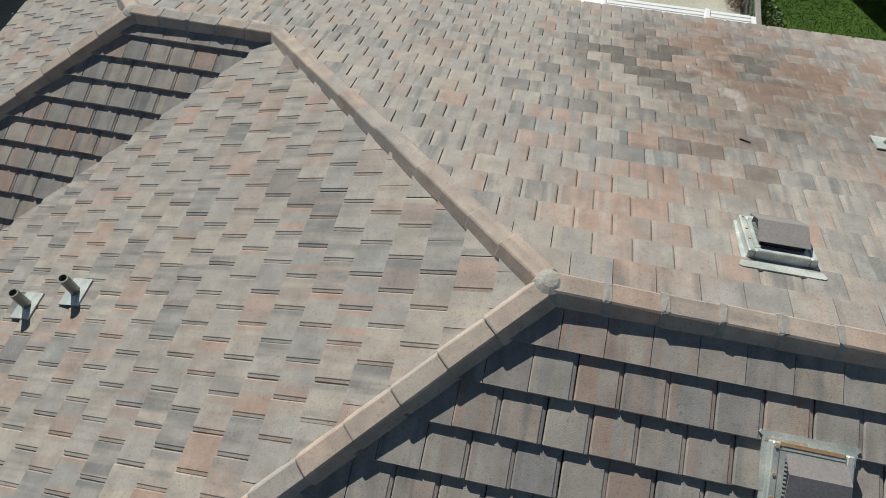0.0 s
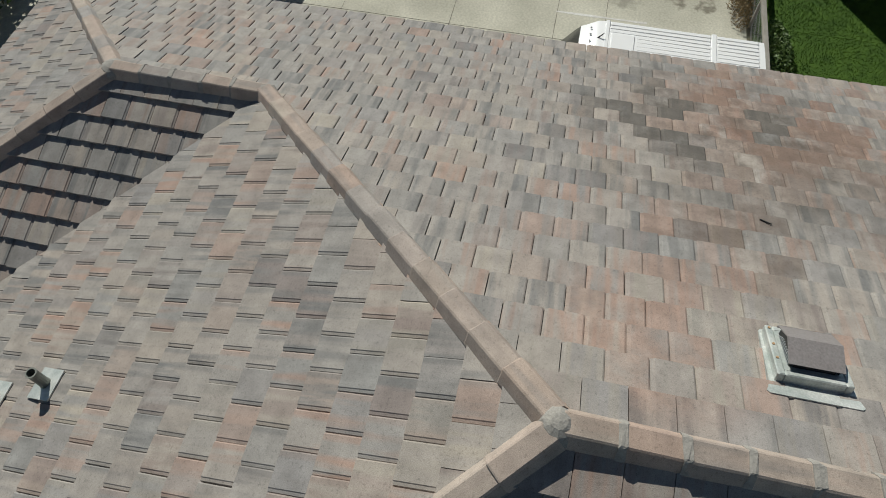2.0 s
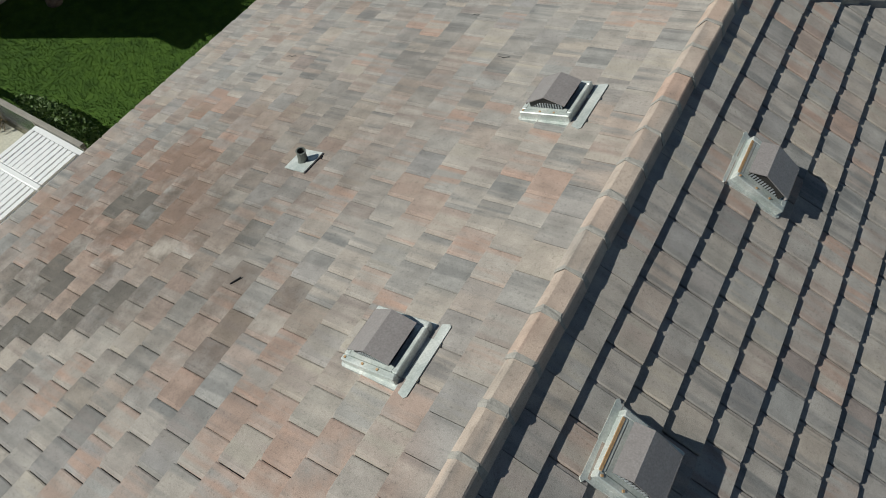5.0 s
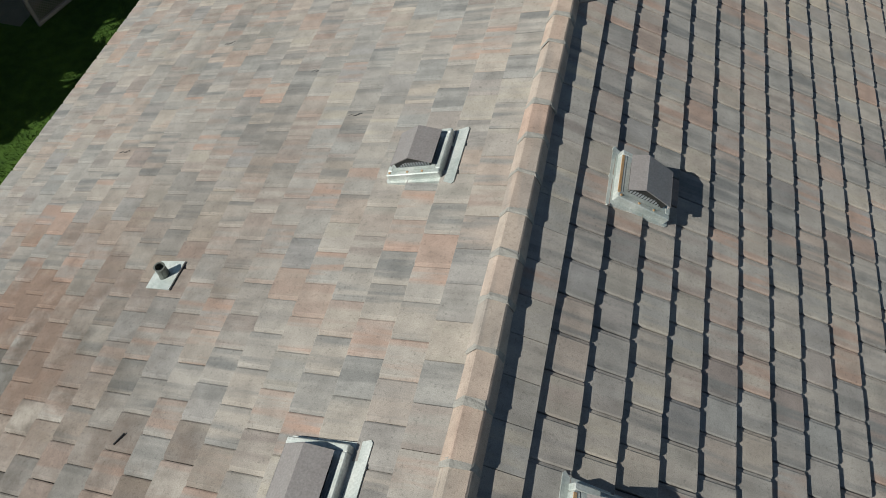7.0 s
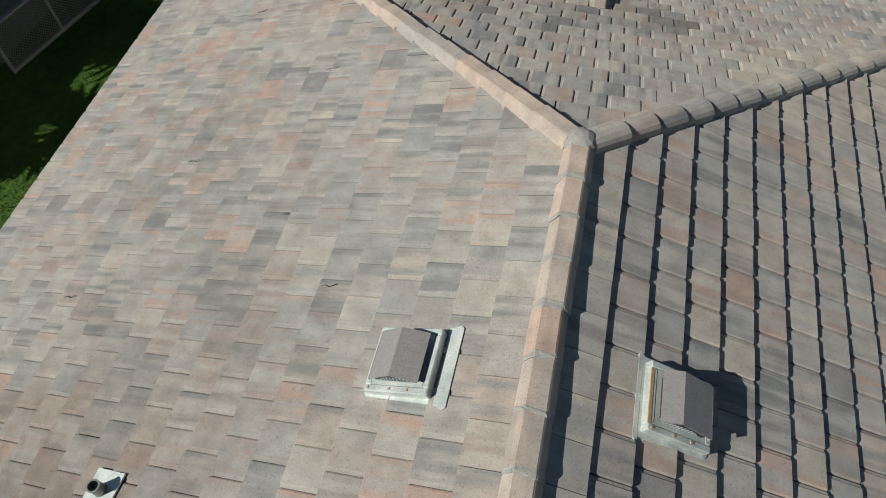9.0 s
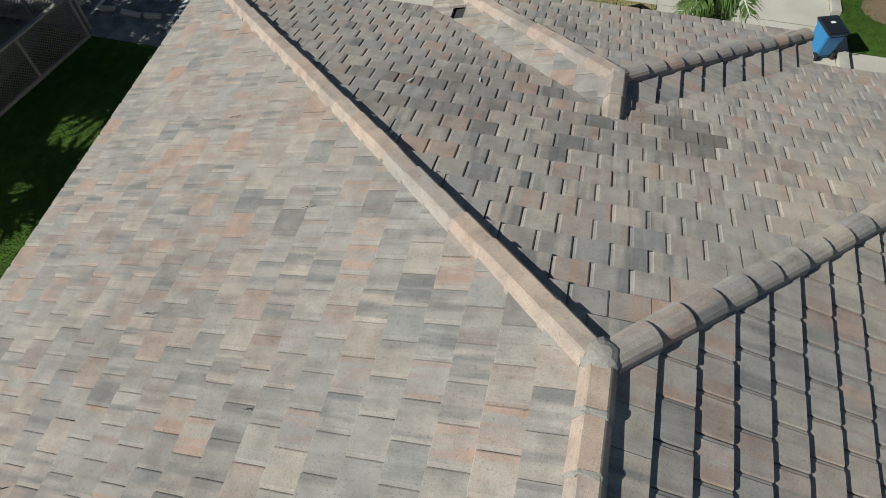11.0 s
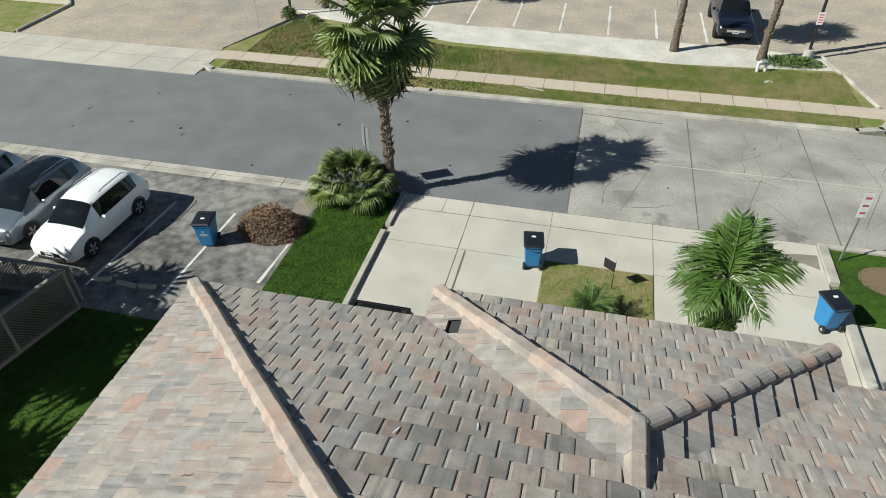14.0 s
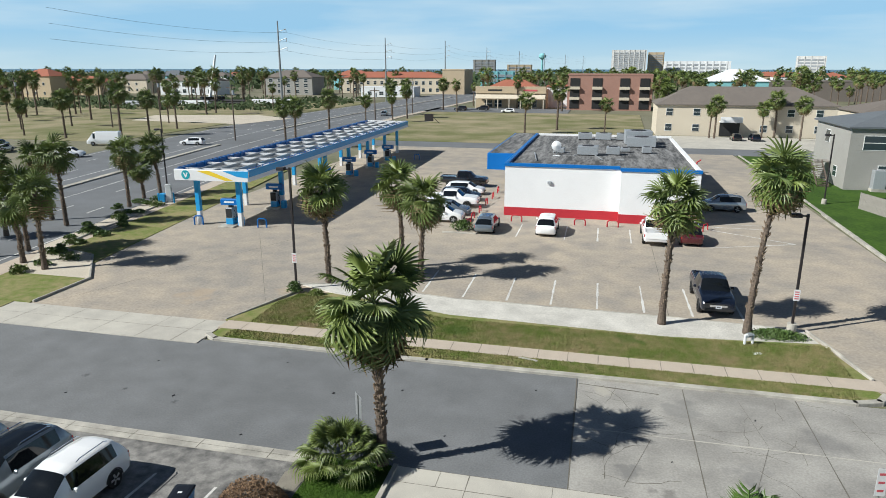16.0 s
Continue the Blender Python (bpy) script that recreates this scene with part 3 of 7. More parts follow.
joints("joint_driveway", [(-4.67, 15, -4.67, 28.5, 0.05, 0.034), (-4.4, 19, -4.4, 25.5, 0.12, 0.034), (-7.3, 25.55, -1.7, 25.55, 0.03, 0.034), (-7.3, 27.6, 7.4, 27.6, 0.05, 0.034),
                          (1.97, 20, 1.97, 28.5, 0.03, 0.034), (2, 25.6, 7.5, 25.6, 0.03, 0.034), (-1.66, 25.57, 1.95, 25.57, 0.05, 0.034),
                          (-1.66, 25.6, -1.66, 28.5, 0.03, 0.034), (-5.75, 27.6, -5.75, 28.5, 0.04, 0.034)])
joints("joint_road", [(-1.15, 28.5, -1.2, 37.5, 0.10, 0.01), (3.6, 28.5, 3.6, 37.5, 0.07, 0.01), (8.4, 28.5, 8.4, 37.5, 0.07, 0.01), (13.2, 28.5, 13.2, 37.5, 0.07, 0.01),
                      (-7.3, 28.56, 95, 28.56, 0.09, 0.01), (-1.1, 37.0, 2.5, 36.7, 0.12, 0.01), (5.2, 29.5, 6.4, 33.1, 0.03, 0.01), (6.4, 33.1, 5.9, 36.9, 0.03, 0.01),
                      (9.5, 30, 10.8, 33, 0.03, 0.01), (10.8, 33, 10.2, 36.5, 0.03, 0.01), (0.8, 29.2, 1.9, 32.6, 0.025, 0.01), (11.6, 34, 15.5, 33, 0.03, 0.01),
                      (14, 29.3, 17, 32.5, 0.03, 0.01), (2.0, 35.0, 3.4, 34.2, 0.02, 0.01)])
g_rows = [(x, 39.14, x, 40.26, 0.05, 0.114) for x in [-20.0 + 1.52 * k for k in range(21)]]
joints("joint_walk", g_rows, JOINT, "dark joints between sidewalk slabs")
joints("joint_gutter", [(x, 27.88, x, 28.52, 0.05, 0.039) for x in [-46.0 + 3.05 * k for k in range(12)]] + [(-47, 28.2, -10.5, 28.2, 0.035, 0.039)], JOINT, "dark joints in the gutter")
joints("joint_apron", [(x, 37.05, x + 0.2, 40.15, 0.05, 0.044) for x in (-34.2, -31.2, -28.2, -25.3, -23.0)] + [(-36.7, 38.7, -21.5, 38.7, 0.04, 0.044)], JOINT, "joints in the apron")
joints("joint_road_centre", [(-1.1, 32.95, 60, 32.95, 0.06, 0.012)], CONC, "pale centre joint")
crk, cg_ = random.Random(17), []
for k in range(26):
    x, y, a = crk.uniform(-0.8, 15), crk.uniform(29.0, 37.0), crk.choice((0.2, 1.4, 1.8, 2.9)) + crk.uniform(-0.4, 0.4)
    for i in range(crk.randint(4, 9)):
        nx, ny = x + 0.42 * math.cos(a), y + 0.42 * math.sin(a)
        if 28.7 < min(y, ny) and max(y, ny) < 37.4 and min(x, nx) > -1.0:
            cg_.append((x, y, nx, ny, crk.uniform(0.02, 0.05), 0.008))
        x, y, a = nx, ny, a + crk.uniform(-0.5, 0.5)
joints("crack_road", cg_, JOINT, "fine dark cracks wandering over concrete")
joints("joint_yard", [(-42, -5.77 + 6.0 - 0.1, -8, 0.13, 0.03, 0.004), (-20, -6.8, -8, -6.8, 0.03, 0.004), (-20, -3.2, -8, -3.2, 0.03, 0.004), (-30, 1.7, -8, 1.7, 0.03, 0.004),
                      (-15.4, -20, -15.4, 1.7, 0.03, 0.004), (-20.6, -20, -20.6, 6, 0.03, 0.004), (-30, -10.6, -8, -10.6, 0.03, 0.004)])
joints("marking_yard", [(-16.6, -10.6, -16.6, -8.3, 0.09, 0.005), (-16.7, 0.1, -16.7, 3.0, 0.09, 0.005), (-16.7, -5.0, -16.7, -3.6, 0.07, 0.005)], LINE, "faded pale paint lines")
joints("marking_parking", [(-19.0, 20.9, -18.85, 26.0, 0.1, 0.025), (-16.24, 20.95, -15.93, 26.05, 0.1, 0.025), (-13.5, 20.85, -13.32, 25.8, 0.1, 0.025), (-10.72, 22.3, -10.56, 24.8, 0.1, 0.025),
                           (-21.8, 20.9, -21.6, 26, 0.1, 0.025), (-24.6, 20.9, -24.4, 26, 0.1, 0.025)], LINE, "white parking stall lines")

# far side of the street
slab("pavement_lot", -41, 20.8, 39.3, 128, 0.03, LOT, "broad tan paved forecourt and parking lot", "parking lot")
slab("pavement_apron", -36.8, -21.4, 37.0, 40.2, 0.04, CONC, "pale concrete driveway apron", "driveway")
verge = [(-20.6, 37.85), (-21.2, 38.3), (-21.2, 39.1), (12.2, 39.3), (12.4, 38.6), (11.4, 37.95)]
setting("grass_verge_street", Geo().prism(verge, -0.1, 0.10), VERGE, "narrow dry grass strip along curb", "verge")
setting("pavement_walk", Geo().box(-21.4, 12.8, 39.12, 40.28, -0.1, 0.11), WALK, "pinkish concrete sidewalk", "sidewalk")
setting("grass_verge", Geo().prism([(-21.6, 40.3), (12.3, 40.3), (11.3, 44.4), (7.6, 44.0), (3.2, 43.6), (-9.0, 44.1), (-17.5, 46.2), (-19.5, 45.4)], -0.1, 0.12), VERGE, "patchy grass verge in front of the lot", "verge")
setting("gravel_bed", Geo().prism([(-17.3, 46.3), (-9.0, 44.12), (3.2, 43.62), (7.6, 44.02), (11.3, 44.42), (10.9, 46.4), (3.4, 46.75), (-9.5, 47.0), (-17.5, 48.2), (-20.0, 47.4)], -0.1, 0.10), GRAVEL, "white shell gravel bed", "gravel")


def curb(name, pts, w=0.16, z=0.16, label="concrete curb"):
    g = Geo()
    for (x0, y0), (x1, y1) in zip(pts[:-1], pts[1:]):
        d = Vector((x1 - x0, y1 - y0, 0))
        m = Matrix.Translation((x0, y0, 0)) @ Matrix.Rotation(math.atan2(d.y, d.x), 4, "Z")
        g.rbox(-w * 0.3, d.length + w * 0.3, -w / 2, w / 2, -0.1, z, 0.025, m)
    return setting(name, g, CURB, label, "curb")


curb("curb_street_far", [(-21.4, 38.2), (-20.7, 37.72), (-8.7, 37.66), (10.9, 37.74), (12.0, 38.1), (12.5, 38.8)], 0.34, 0.14, "pale concrete street curb")
curb("curb_lot_west", [(-21.6, 40.4), (-19.9, 45.6), (-20.4, 47.5)], 0.15, 0.17)
curb("curb_lot_east", [(12.45, 40.4), (11.8, 43.6), (11.1, 46.3)], 0.15, 0.17)
curb("curb_lot_front", [(-20.4, 47.5), (-17.5, 48.4), (-9.5, 47.1), (3.4, 46.85), (11.1, 46.4)], 0.12, 0.12)
slab("grass_island", -41, -35.3, 40.2, 45.2, 0.1, VERGE, "green grass corner of the forecourt", "verge")
curb("curb_island", [(-35.2, 40.4), (-35.2, 45.3), (-39.3, 50.4), (-43.9, 51.7), (-47.4, 74)], 0.16, 0.18)
setting("planting_bed", Geo().prism([(-35.3, 45.25), (-39.3, 50.35), (-43.9, 51.6), (-47.4, 74), (-49.6, 74), (-45.5, 52), (-41, 45.25)], -0.1, 0.09), SAND, "sandy planting bed with low shrubs", "planting bed")
joints("marking_lot", [(-8.9, 47.6, -8.95, 52.6, 0.12, 0.036), (-6.05, 47.6, -6.1, 52.6, 0.12, 0.036), (-3.25, 47.5, -3.3, 52.6, 0.12, 0.036), (-0.4, 47.4, -0.43, 52.6, 0.12, 0.036), (2.4, 47.35, 2.36, 52.6, 0.12, 0.036),
                       (5.2, 47.3, 5.15, 52.6, 0.12, 0.036), (8.05, 47.3, 8.0, 52.6, 0.12, 0.036), (-11.7, 48.0, -11.8, 53, 0.12, 0.036),
                       (-7.6, 64.2, -7.6, 69.2, 0.12, 0.036), (-3.4, 64.2, -3.4, 69.2, 0.12, 0.036), (-0.6, 64.2, -0.6, 69.2, 0.12, 0.036), (2.2, 64.2, 2.2, 69.2, 0.12, 0.036),
                       (8.6, 64.2, 15.6, 67.0, 0.12, 0.036), (8.6, 71.2, 15.6, 67.0, 0.12, 0.036), (9, 72, 14, 72, 0.12, 0.036), (9, 73.5, 14, 73.5, 0.12, 0.036)], LINE, "white parking stall lines")
joints("joint_lot", [(-34, 41, -21, 71, 0.05, 0.034), (-21, 44, -30, 60, 0.04, 0.034), (-20, 57, 12, 57, 0.05, 0.034), (3.8, 47, 3.8, 64, 0.05, 0.034)], JOINT, "dark lot seams")

# highway to the north west, cross street and fields
MID = [(-56, -20), (-60, 40), (-65, 75), (-71, 115), (-76, 160), (-77.5, 200), (-74.5, 290), (-71, 382), (-64, 520), (-45, 800), (-5, 1300)]


def strip(geo, o0, o1, z0, z1, ya=-20.0, yb=1300.0):
    """A band that follows the highway, from o0 to o1 metres east of its middle."""
    pts = [p for p in MID if ya < p[1] < yb]
    for y in (ya, yb):
        for (xa, y0), (xb, y1) in zip(MID[:-1], MID[1:]):
            if y0 <= y <= y1:
                pts.append((xa + (xb - xa) * (y - y0) / (y1 - y0), y))
                break
    pts = sorted(set(pts), key=lambda p: p[1])
    geo.loft([[(x + o0, y, z0), (x + o1, y, z0), (x + o1, y, z1), (x + o0, y, z1)] for x, y in pts])
    return geo


setting("road_highway", strip(Geo(), -17, 16.6, -0.2, -0.01), HIGHWAY, "wide grey asphalt highway", "road")
setting("median", strip(strip(Geo(), -0.45, 0.45, -0.1, 0.15, 62, 122), -0.45, 0.45, -0.1, 0.15, 150, 330), CURB, "low concrete median", "median")
g = Geo()
for o in (15.6, 4.2, -3.4, -16.2):
    strip(g, o, o + 0.14, -0.02, -0.003, -20, 700)
for o in (11.8, 8.0, -7.6, -11.8):
    for k in range(44):
        strip(g, o, o + 0.14, -0.02, -0.003, 20 + k * 11, 23 + k * 11)
setting("marking_highway", g, LINE, "white highway lane lines", "marking")
setting("pavement_highway", strip(Geo(), 16.65, 18.6, -0.1, 0.06, -20, 420), WALK, "pale sidewalk along highway", "sidewalk")
setting("grass_verge_highway", strip(Geo(), 18.65, 23.5, -0.1, 0.07, 39, 112), VERGE, "green strip along the highway", "verge")
slab("road_cross", -52, 120, 128.2, 137, 0.0, HIGHWAY, "grey cross street behind the store", "road")
setting("field", Geo().prism([(-52, 137.3), (8, 137.3), (10, 225), (-57, 225)], -0.1, 0.05), FIELD, "open field of dry grass with sandy patches", "field")
setting("field_west", Geo().prism([(-96, 122), (-97, 200), (-94, 275), (-330, 300), (-330, 122)][::-1], -0.1, 0.03), FIELD, "wide grassy lot beyond the highway", "field")
setting("sand_patch", Geo().prism([(-128, 170), (-92, 166), (-88, 186), (-104, 197), (-135, 190)], -0.1, 0.06), SAND, "bare pale sand patch", "ground")
slab("grass_east", 21.3, 90, 40, 127, 0.05, GRASS, "green lawn beside the grey house", "lawn")
curb("curb_east_lot", [(21.0, 40), (21.2, 62), (21.6, 92), (21.6, 127)], 0.3, 0.16)
slab("pavement_condo", 8, 60, 137.1, 160, 0.03, CONC, "pale concrete parking court", "parking lot")

# ---- house ----
K = 0.41
SEC = math.sqrt(1 + K * K)
EAVE = 7.02
g = Geo().box(-6.4, 6.4, -5.6, 14.3, -0.1, 6.95)
g.box(-6.4, -1.3, -7.7, -5.6, -0.1, 6.95)
g.box(-2.3, 2.6, 14.3, 15.0, -0.1, 6.95)
setting("wall_house", g, STUCCO, "tan stucco house walls under the eaves", "wall")
g = Geo()
for x0, x1, y0, y1 in ((-6.93, -6.4, -8.2, 14.88), (6.4, 7.17, -6.1, 14.88), (-6.4, 6.4, 14.3, 14.88), (-2.86, 3.16, 14.88, 15.6), (-0.73, 6.4, -6.1, -5.6), (-6.4, -0.73, -8.2, -7.7), (-1.3, -0.73, -7.7, -6.1)):
    g.box(x0, x1, y0, y1, 6.82, 6.98)
setting("trim_eaves", g, FASCIA, "painted eave boards and soffit", "trim")

TW, EXP, LAP, TH = 0.33, 0.345, 0.075, 0.044


def tile_solid(poly, r0, geo, m, shift=(0, 0)):
    """One tile over the outline poly (s, r); it lies on the head of the course below, with a chamfered butt."""
    L = EXP + LAP
    def low(r): return 0.046 * (1 - (r - r0) / L)
    n = len(poly)
    v = [(s, r, low(r)) for s, r in poly] + [(s, r, low(r) + TH) for s, r in poly]
    f = [tuple(range(n - 1, -1, -1)), tuple(range(n, 2 * n))] + [(i, (i + 1) % n, (i + 1) % n + n, i + n) for i in range(n)]
    geo.add(v, f, m, [(s + shift[0], r + shift[1]) for s, r in poly] * 2)


def full_tile():
    """A flat tile with a rounded butt, a small chamfer on one long edge and the broad sloped lap on the other."""
    g, hw, L, c = Geo(), TW / 2 - 0.002, EXP + LAP, 0.007
    prof = [(0.0, 0.046), (0.0, 0.046 + TH - c), (c, 0.046 + TH), (L, TH), (L, 0.0)]
    across = ((-hw, 0.007), (-hw + 0.012, 0.0), (hw - 0.036, 0.0), (hw - 0.028, 0.007), (hw - 0.006, 0.012), (hw, 0.020))
    v, uv = [], []
    for s, low in across:
        for i, (r, z) in enumerate(prof):
            v.append((s, r, z - (low if i in (1, 2, 3) else 0)))
            uv.append((s, r))
    k = len(across)
    f = [(0, 1, 2, 3, 4), tuple(k * 5 - 1 - i for i in range(5))]
    for q in range(k - 1):
        for i in range(5):
            j = (i + 1) % 5
            f.append((q * 5 + i, (q + 1) * 5 + i, (q + 1) * 5 + j, q * 5 + j))
    g.add(v, f, None, uv)
    return g


TILE_MESH = full_tile().mesh("roof_tile")
TILE_MESH.materials.append(TILE)
TILE_GEO = full_tile()


def clip(poly, a, b, c):
    """The part of poly with a*s + b*p <= c."""
    out = []
    for i, q in enumerate(poly):
        w = poly[(i + 1) % len(poly)]
        dq, dw = a * q[0] + b * q[1] - c, a * w[0] + b * w[1] - c
        if dq <= 0:
            out.append(q)
        if dq * dw < 0:
            k = dq / (dq - dw)
            out.append((q[0] + k * (w[0] - q[0]), q[1] + k * (w[1] - q[1])))
    return out


def area(poly):
    return abs(sum(p[0] * q[1] - q[0] * p[1] for p, q in zip(poly, poly[1:] + poly[:1]))) / 2


def roof_face(name, label, origin, sdir, pdir, s_range, p_max, limits, deck, near, skip=()):
    """A slope of tiles. s runs along the eave, p is the plan distance up from it; limits(s, p) gives the half planes for a tile there."""
    S, P = Vector(sdir), Vector(pdir)
    Rv = (P + Vector((0, 0, K))).normalized()
    N = S.cross(Rv)
    flip = 1.0
    if N.z < 0:
        N, flip = -N, -1.0
    base = Matrix((( *(S * flip),), (*Rv,), (*N,))).transposed().to_4x4()
    base.translation = Vector(origin)
    dg = Geo()
    top = [base @ Vector((s * flip, p * SEC, -0.012)) for s, p in deck]
    dg.loft([[q - Vector((0, 0, 0.05)) for q in top], top] if flip > 0 else [[q - Vector((0, 0, 0.05)) for q in top][::-1], top[::-1]])
    roof = setting(name, dg, FELT, label, "roof")
    full, rest = [], Geo()
    rows = int(p_max * SEC / EXP) + 1
    for k in range(rows):
        r0 = k * EXP - 0.03
        n0 = int(s_range[0] / TW) - 1
        for j in range(n0, int(s_range[1] / TW) + 2):
            s0 = (j + (0.5 if k % 2 else 0.0)) * TW
            pc = (r0 + EXP / 2) / SEC
            if any(abs(s0 - a) < TW / 2 and abs(pc - b) < EXP / 2 for a, b in skip):
                continue
            hw = TW / 2 - 0.003
            rect = [(s0 - hw, r0), (s0 + hw, r0), (s0 + hw, r0 + EXP + LAP), (s0 - hw, r0 + EXP + LAP)]
            poly = rect
            for a, b, c in limits(s0, pc):
                poly = clip(poly, a, b / SEC, c)
                if len(poly) < 3:
                    break
            if len(poly) < 3 or area(poly) < 0.006:
                continue
            jig = Matrix.Translation((R(-0.003, 0.003), R(-0.005, 0.005), R(0, 0.004))) @ Euler((R(-0.006, 0.006), R(-0.008, 0.008), R(-0.006, 0.006))).to_matrix().to_4x4()
            if area(poly) > 0.995 * area(rect):
                m = base @ Matrix.Translation((s0 * flip, r0, 0)) @ jig
                full.append((min((m.translation - Vector(q)).length for q in near), m))
            else:
                local = [(s * flip, r) for s, r in poly]
                if flip < 0:
                    local = local[::-1]
                tile_solid(local, r0, rest, base @ Matrix.Translation((0, 0, R(0, 0.004))), (R(0, 40), R(0, 40)))
    full.sort(key=lambda q: q[0])
    for d, m in full[:290]:
        ob = new("roof_tile", TILE_MESH)
        ob.parent = roof
        ob.matrix_basis = m
    for d, m in full[290:]:
        rest.add(TILE_GEO.v, TILE_GEO.f, m)
        rest.uv += [(u + d * 7, v) for u, v in TILE_GEO.uv]
    if rest.f:
        tagged(part("tile_field", rest, TILE_FIELD, roof), kind="stuff")
    return roof


def west_limits(s, p):
    return [(1, 1, 14.9), (-1, 1, 6.2), (0, 1, 7.06)] if s > -3.08 else [(0, 1, 3.12), (-1, 1, 8.25)]


LBL = "beige, peach and grey flat concrete roof tiles"
def roofs():
    roof_face("roof_west", LBL + " in sun", (-6.95, 0, EAVE), (0, 1, 0), (1, 0, 0), (-8.4, 15), 7.07, west_limits,
              [(-8.25, 0), (14.9, 0), (7.83, 7.07), (0.87, 7.07), (-3.08, 3.12), (-5.13, 3.12)], [(-1, y, 9.3) for y in (1.5, 3, 4.5, 6, 7.5)])
    roof_face("roof_east", "dark weathered flat concrete roof tiles", (7.19, 0, EAVE), (0, 1, 0), (-1, 0, 0), (-6.3, 15), 7.07,
              lambda s, p: [(1, 1, 14.9), (-1, 1, 6.2), (0, 1, 7.06)], [(-6.2, 0), (14.9, 0), (7.83, 7.07), (0.87, 7.07)], [(1, y, 9.3) for y in (1.5, 3, 4.5, 6, 7)])
    roof_face("roof_south", LBL, (0, -6.2, EAVE), (1, 0, 0), (0, 1, 0), (-4, 7.3), 7.07,
              lambda s, p: [(-1, 1, 6.95), (-1, -1, 0.71), (1, 1, 7.19)], [(-0.71, 0), (7.19, 0), (0.12, 7.07), (-3.83, 3.12)], [(0, -1, 9), (0.5, -2.5, 8.5), (-1, -2.5, 8.5)])
    roof_face("roof_north", "grey weathered flat concrete roof tiles with soot", (0, 14.9, EAVE), (1, 0, 0), (0, -1, 0), (-7, 7.3), 7.07,
              lambda s, p: [(1, 1, 7.19), (-1, 1, 6.95), (1, -1, -2.88) if s < 0.15 else (-1, -1, -3.18)],
              [(-6.95, 0), (-2.88, 0), (0.15, 3.03), (3.18, 0), (7.19, 0), (0.12, 7.07)], [(-1.5, 11.5, 8.4), (0.5, 11, 8.6), (-2.5, 13, 7.8)])
    roof_face("roof_wing_east", "dark shaded flat concrete tiles on the low wing", (-0.71, 0, EAVE), (0, 1, 0), (-1, 0, 0), (-8.3, -3), 3.12,
              lambda s, p: [(0, 1, 3.12), (-1, 1, 8.25), (1, -1, -6.2)], [(-8.25, 0), (-6.2, 0), (-3.08, 3.12), (-5.13, 3.12)], [(-2.5, -5, 8)])
    roof_face("roof_wing_south", LBL + " on the low wing", (0, -8.25, EAVE), (1, 0, 0), (0, 1, 0), (-7, -0.6), 3.12,
              lambda s, p: [(-1, 1, 6.95), (1, 1, -0.71)], [(-6.95, 0), (-0.71, 0), (-3.83, 3.12)], [(-3.8, -6, 8)])
    roof_face("roof_porch_west", "pale sunlit concrete tiles on the small hip", (-2.88, 0, EAVE), (0, 1, 0), (1, 0, 0), (11.5, 15.7), 3.03,
              lambda s, p: [(0, 1, 3.03), (1, 1, 15.63), (-1, -1, -14.9)], [(14.9, 0), (15.63, 0), (12.6, 3.03), (11.87, 3.03)], [(-1, 13.5, 8)], skip=((14.85, 0.42),))
    roof_face("roof_porch_east", "shaded concrete tiles on the small hip", (3.18, 0, EAVE), (0, 1, 0), (-1, 0, 0), (11.5, 15.7), 3.03,
              lambda s, p: [(0, 1, 3.03), (1, 1, 15.63), (-1, -1, -14.9)], [(14.9, 0), (15.63, 0), (12.6, 3.03), (11.87, 3.03)], [(1, 13.5, 8)])
    roof_face("roof_porch_north", "grey flat concrete tiles on the small hip", (0, 15.63, EAVE), (1, 0, 0), (0, -1, 0), (-3, 3.3), 3.03,
              lambda s, p: [(1, 1, 3.18), (-1, 1, 2.88)], [(-2.88, 0), (3.18, 0), (0.15, 3.03)], [(0, 14, 7.8)])


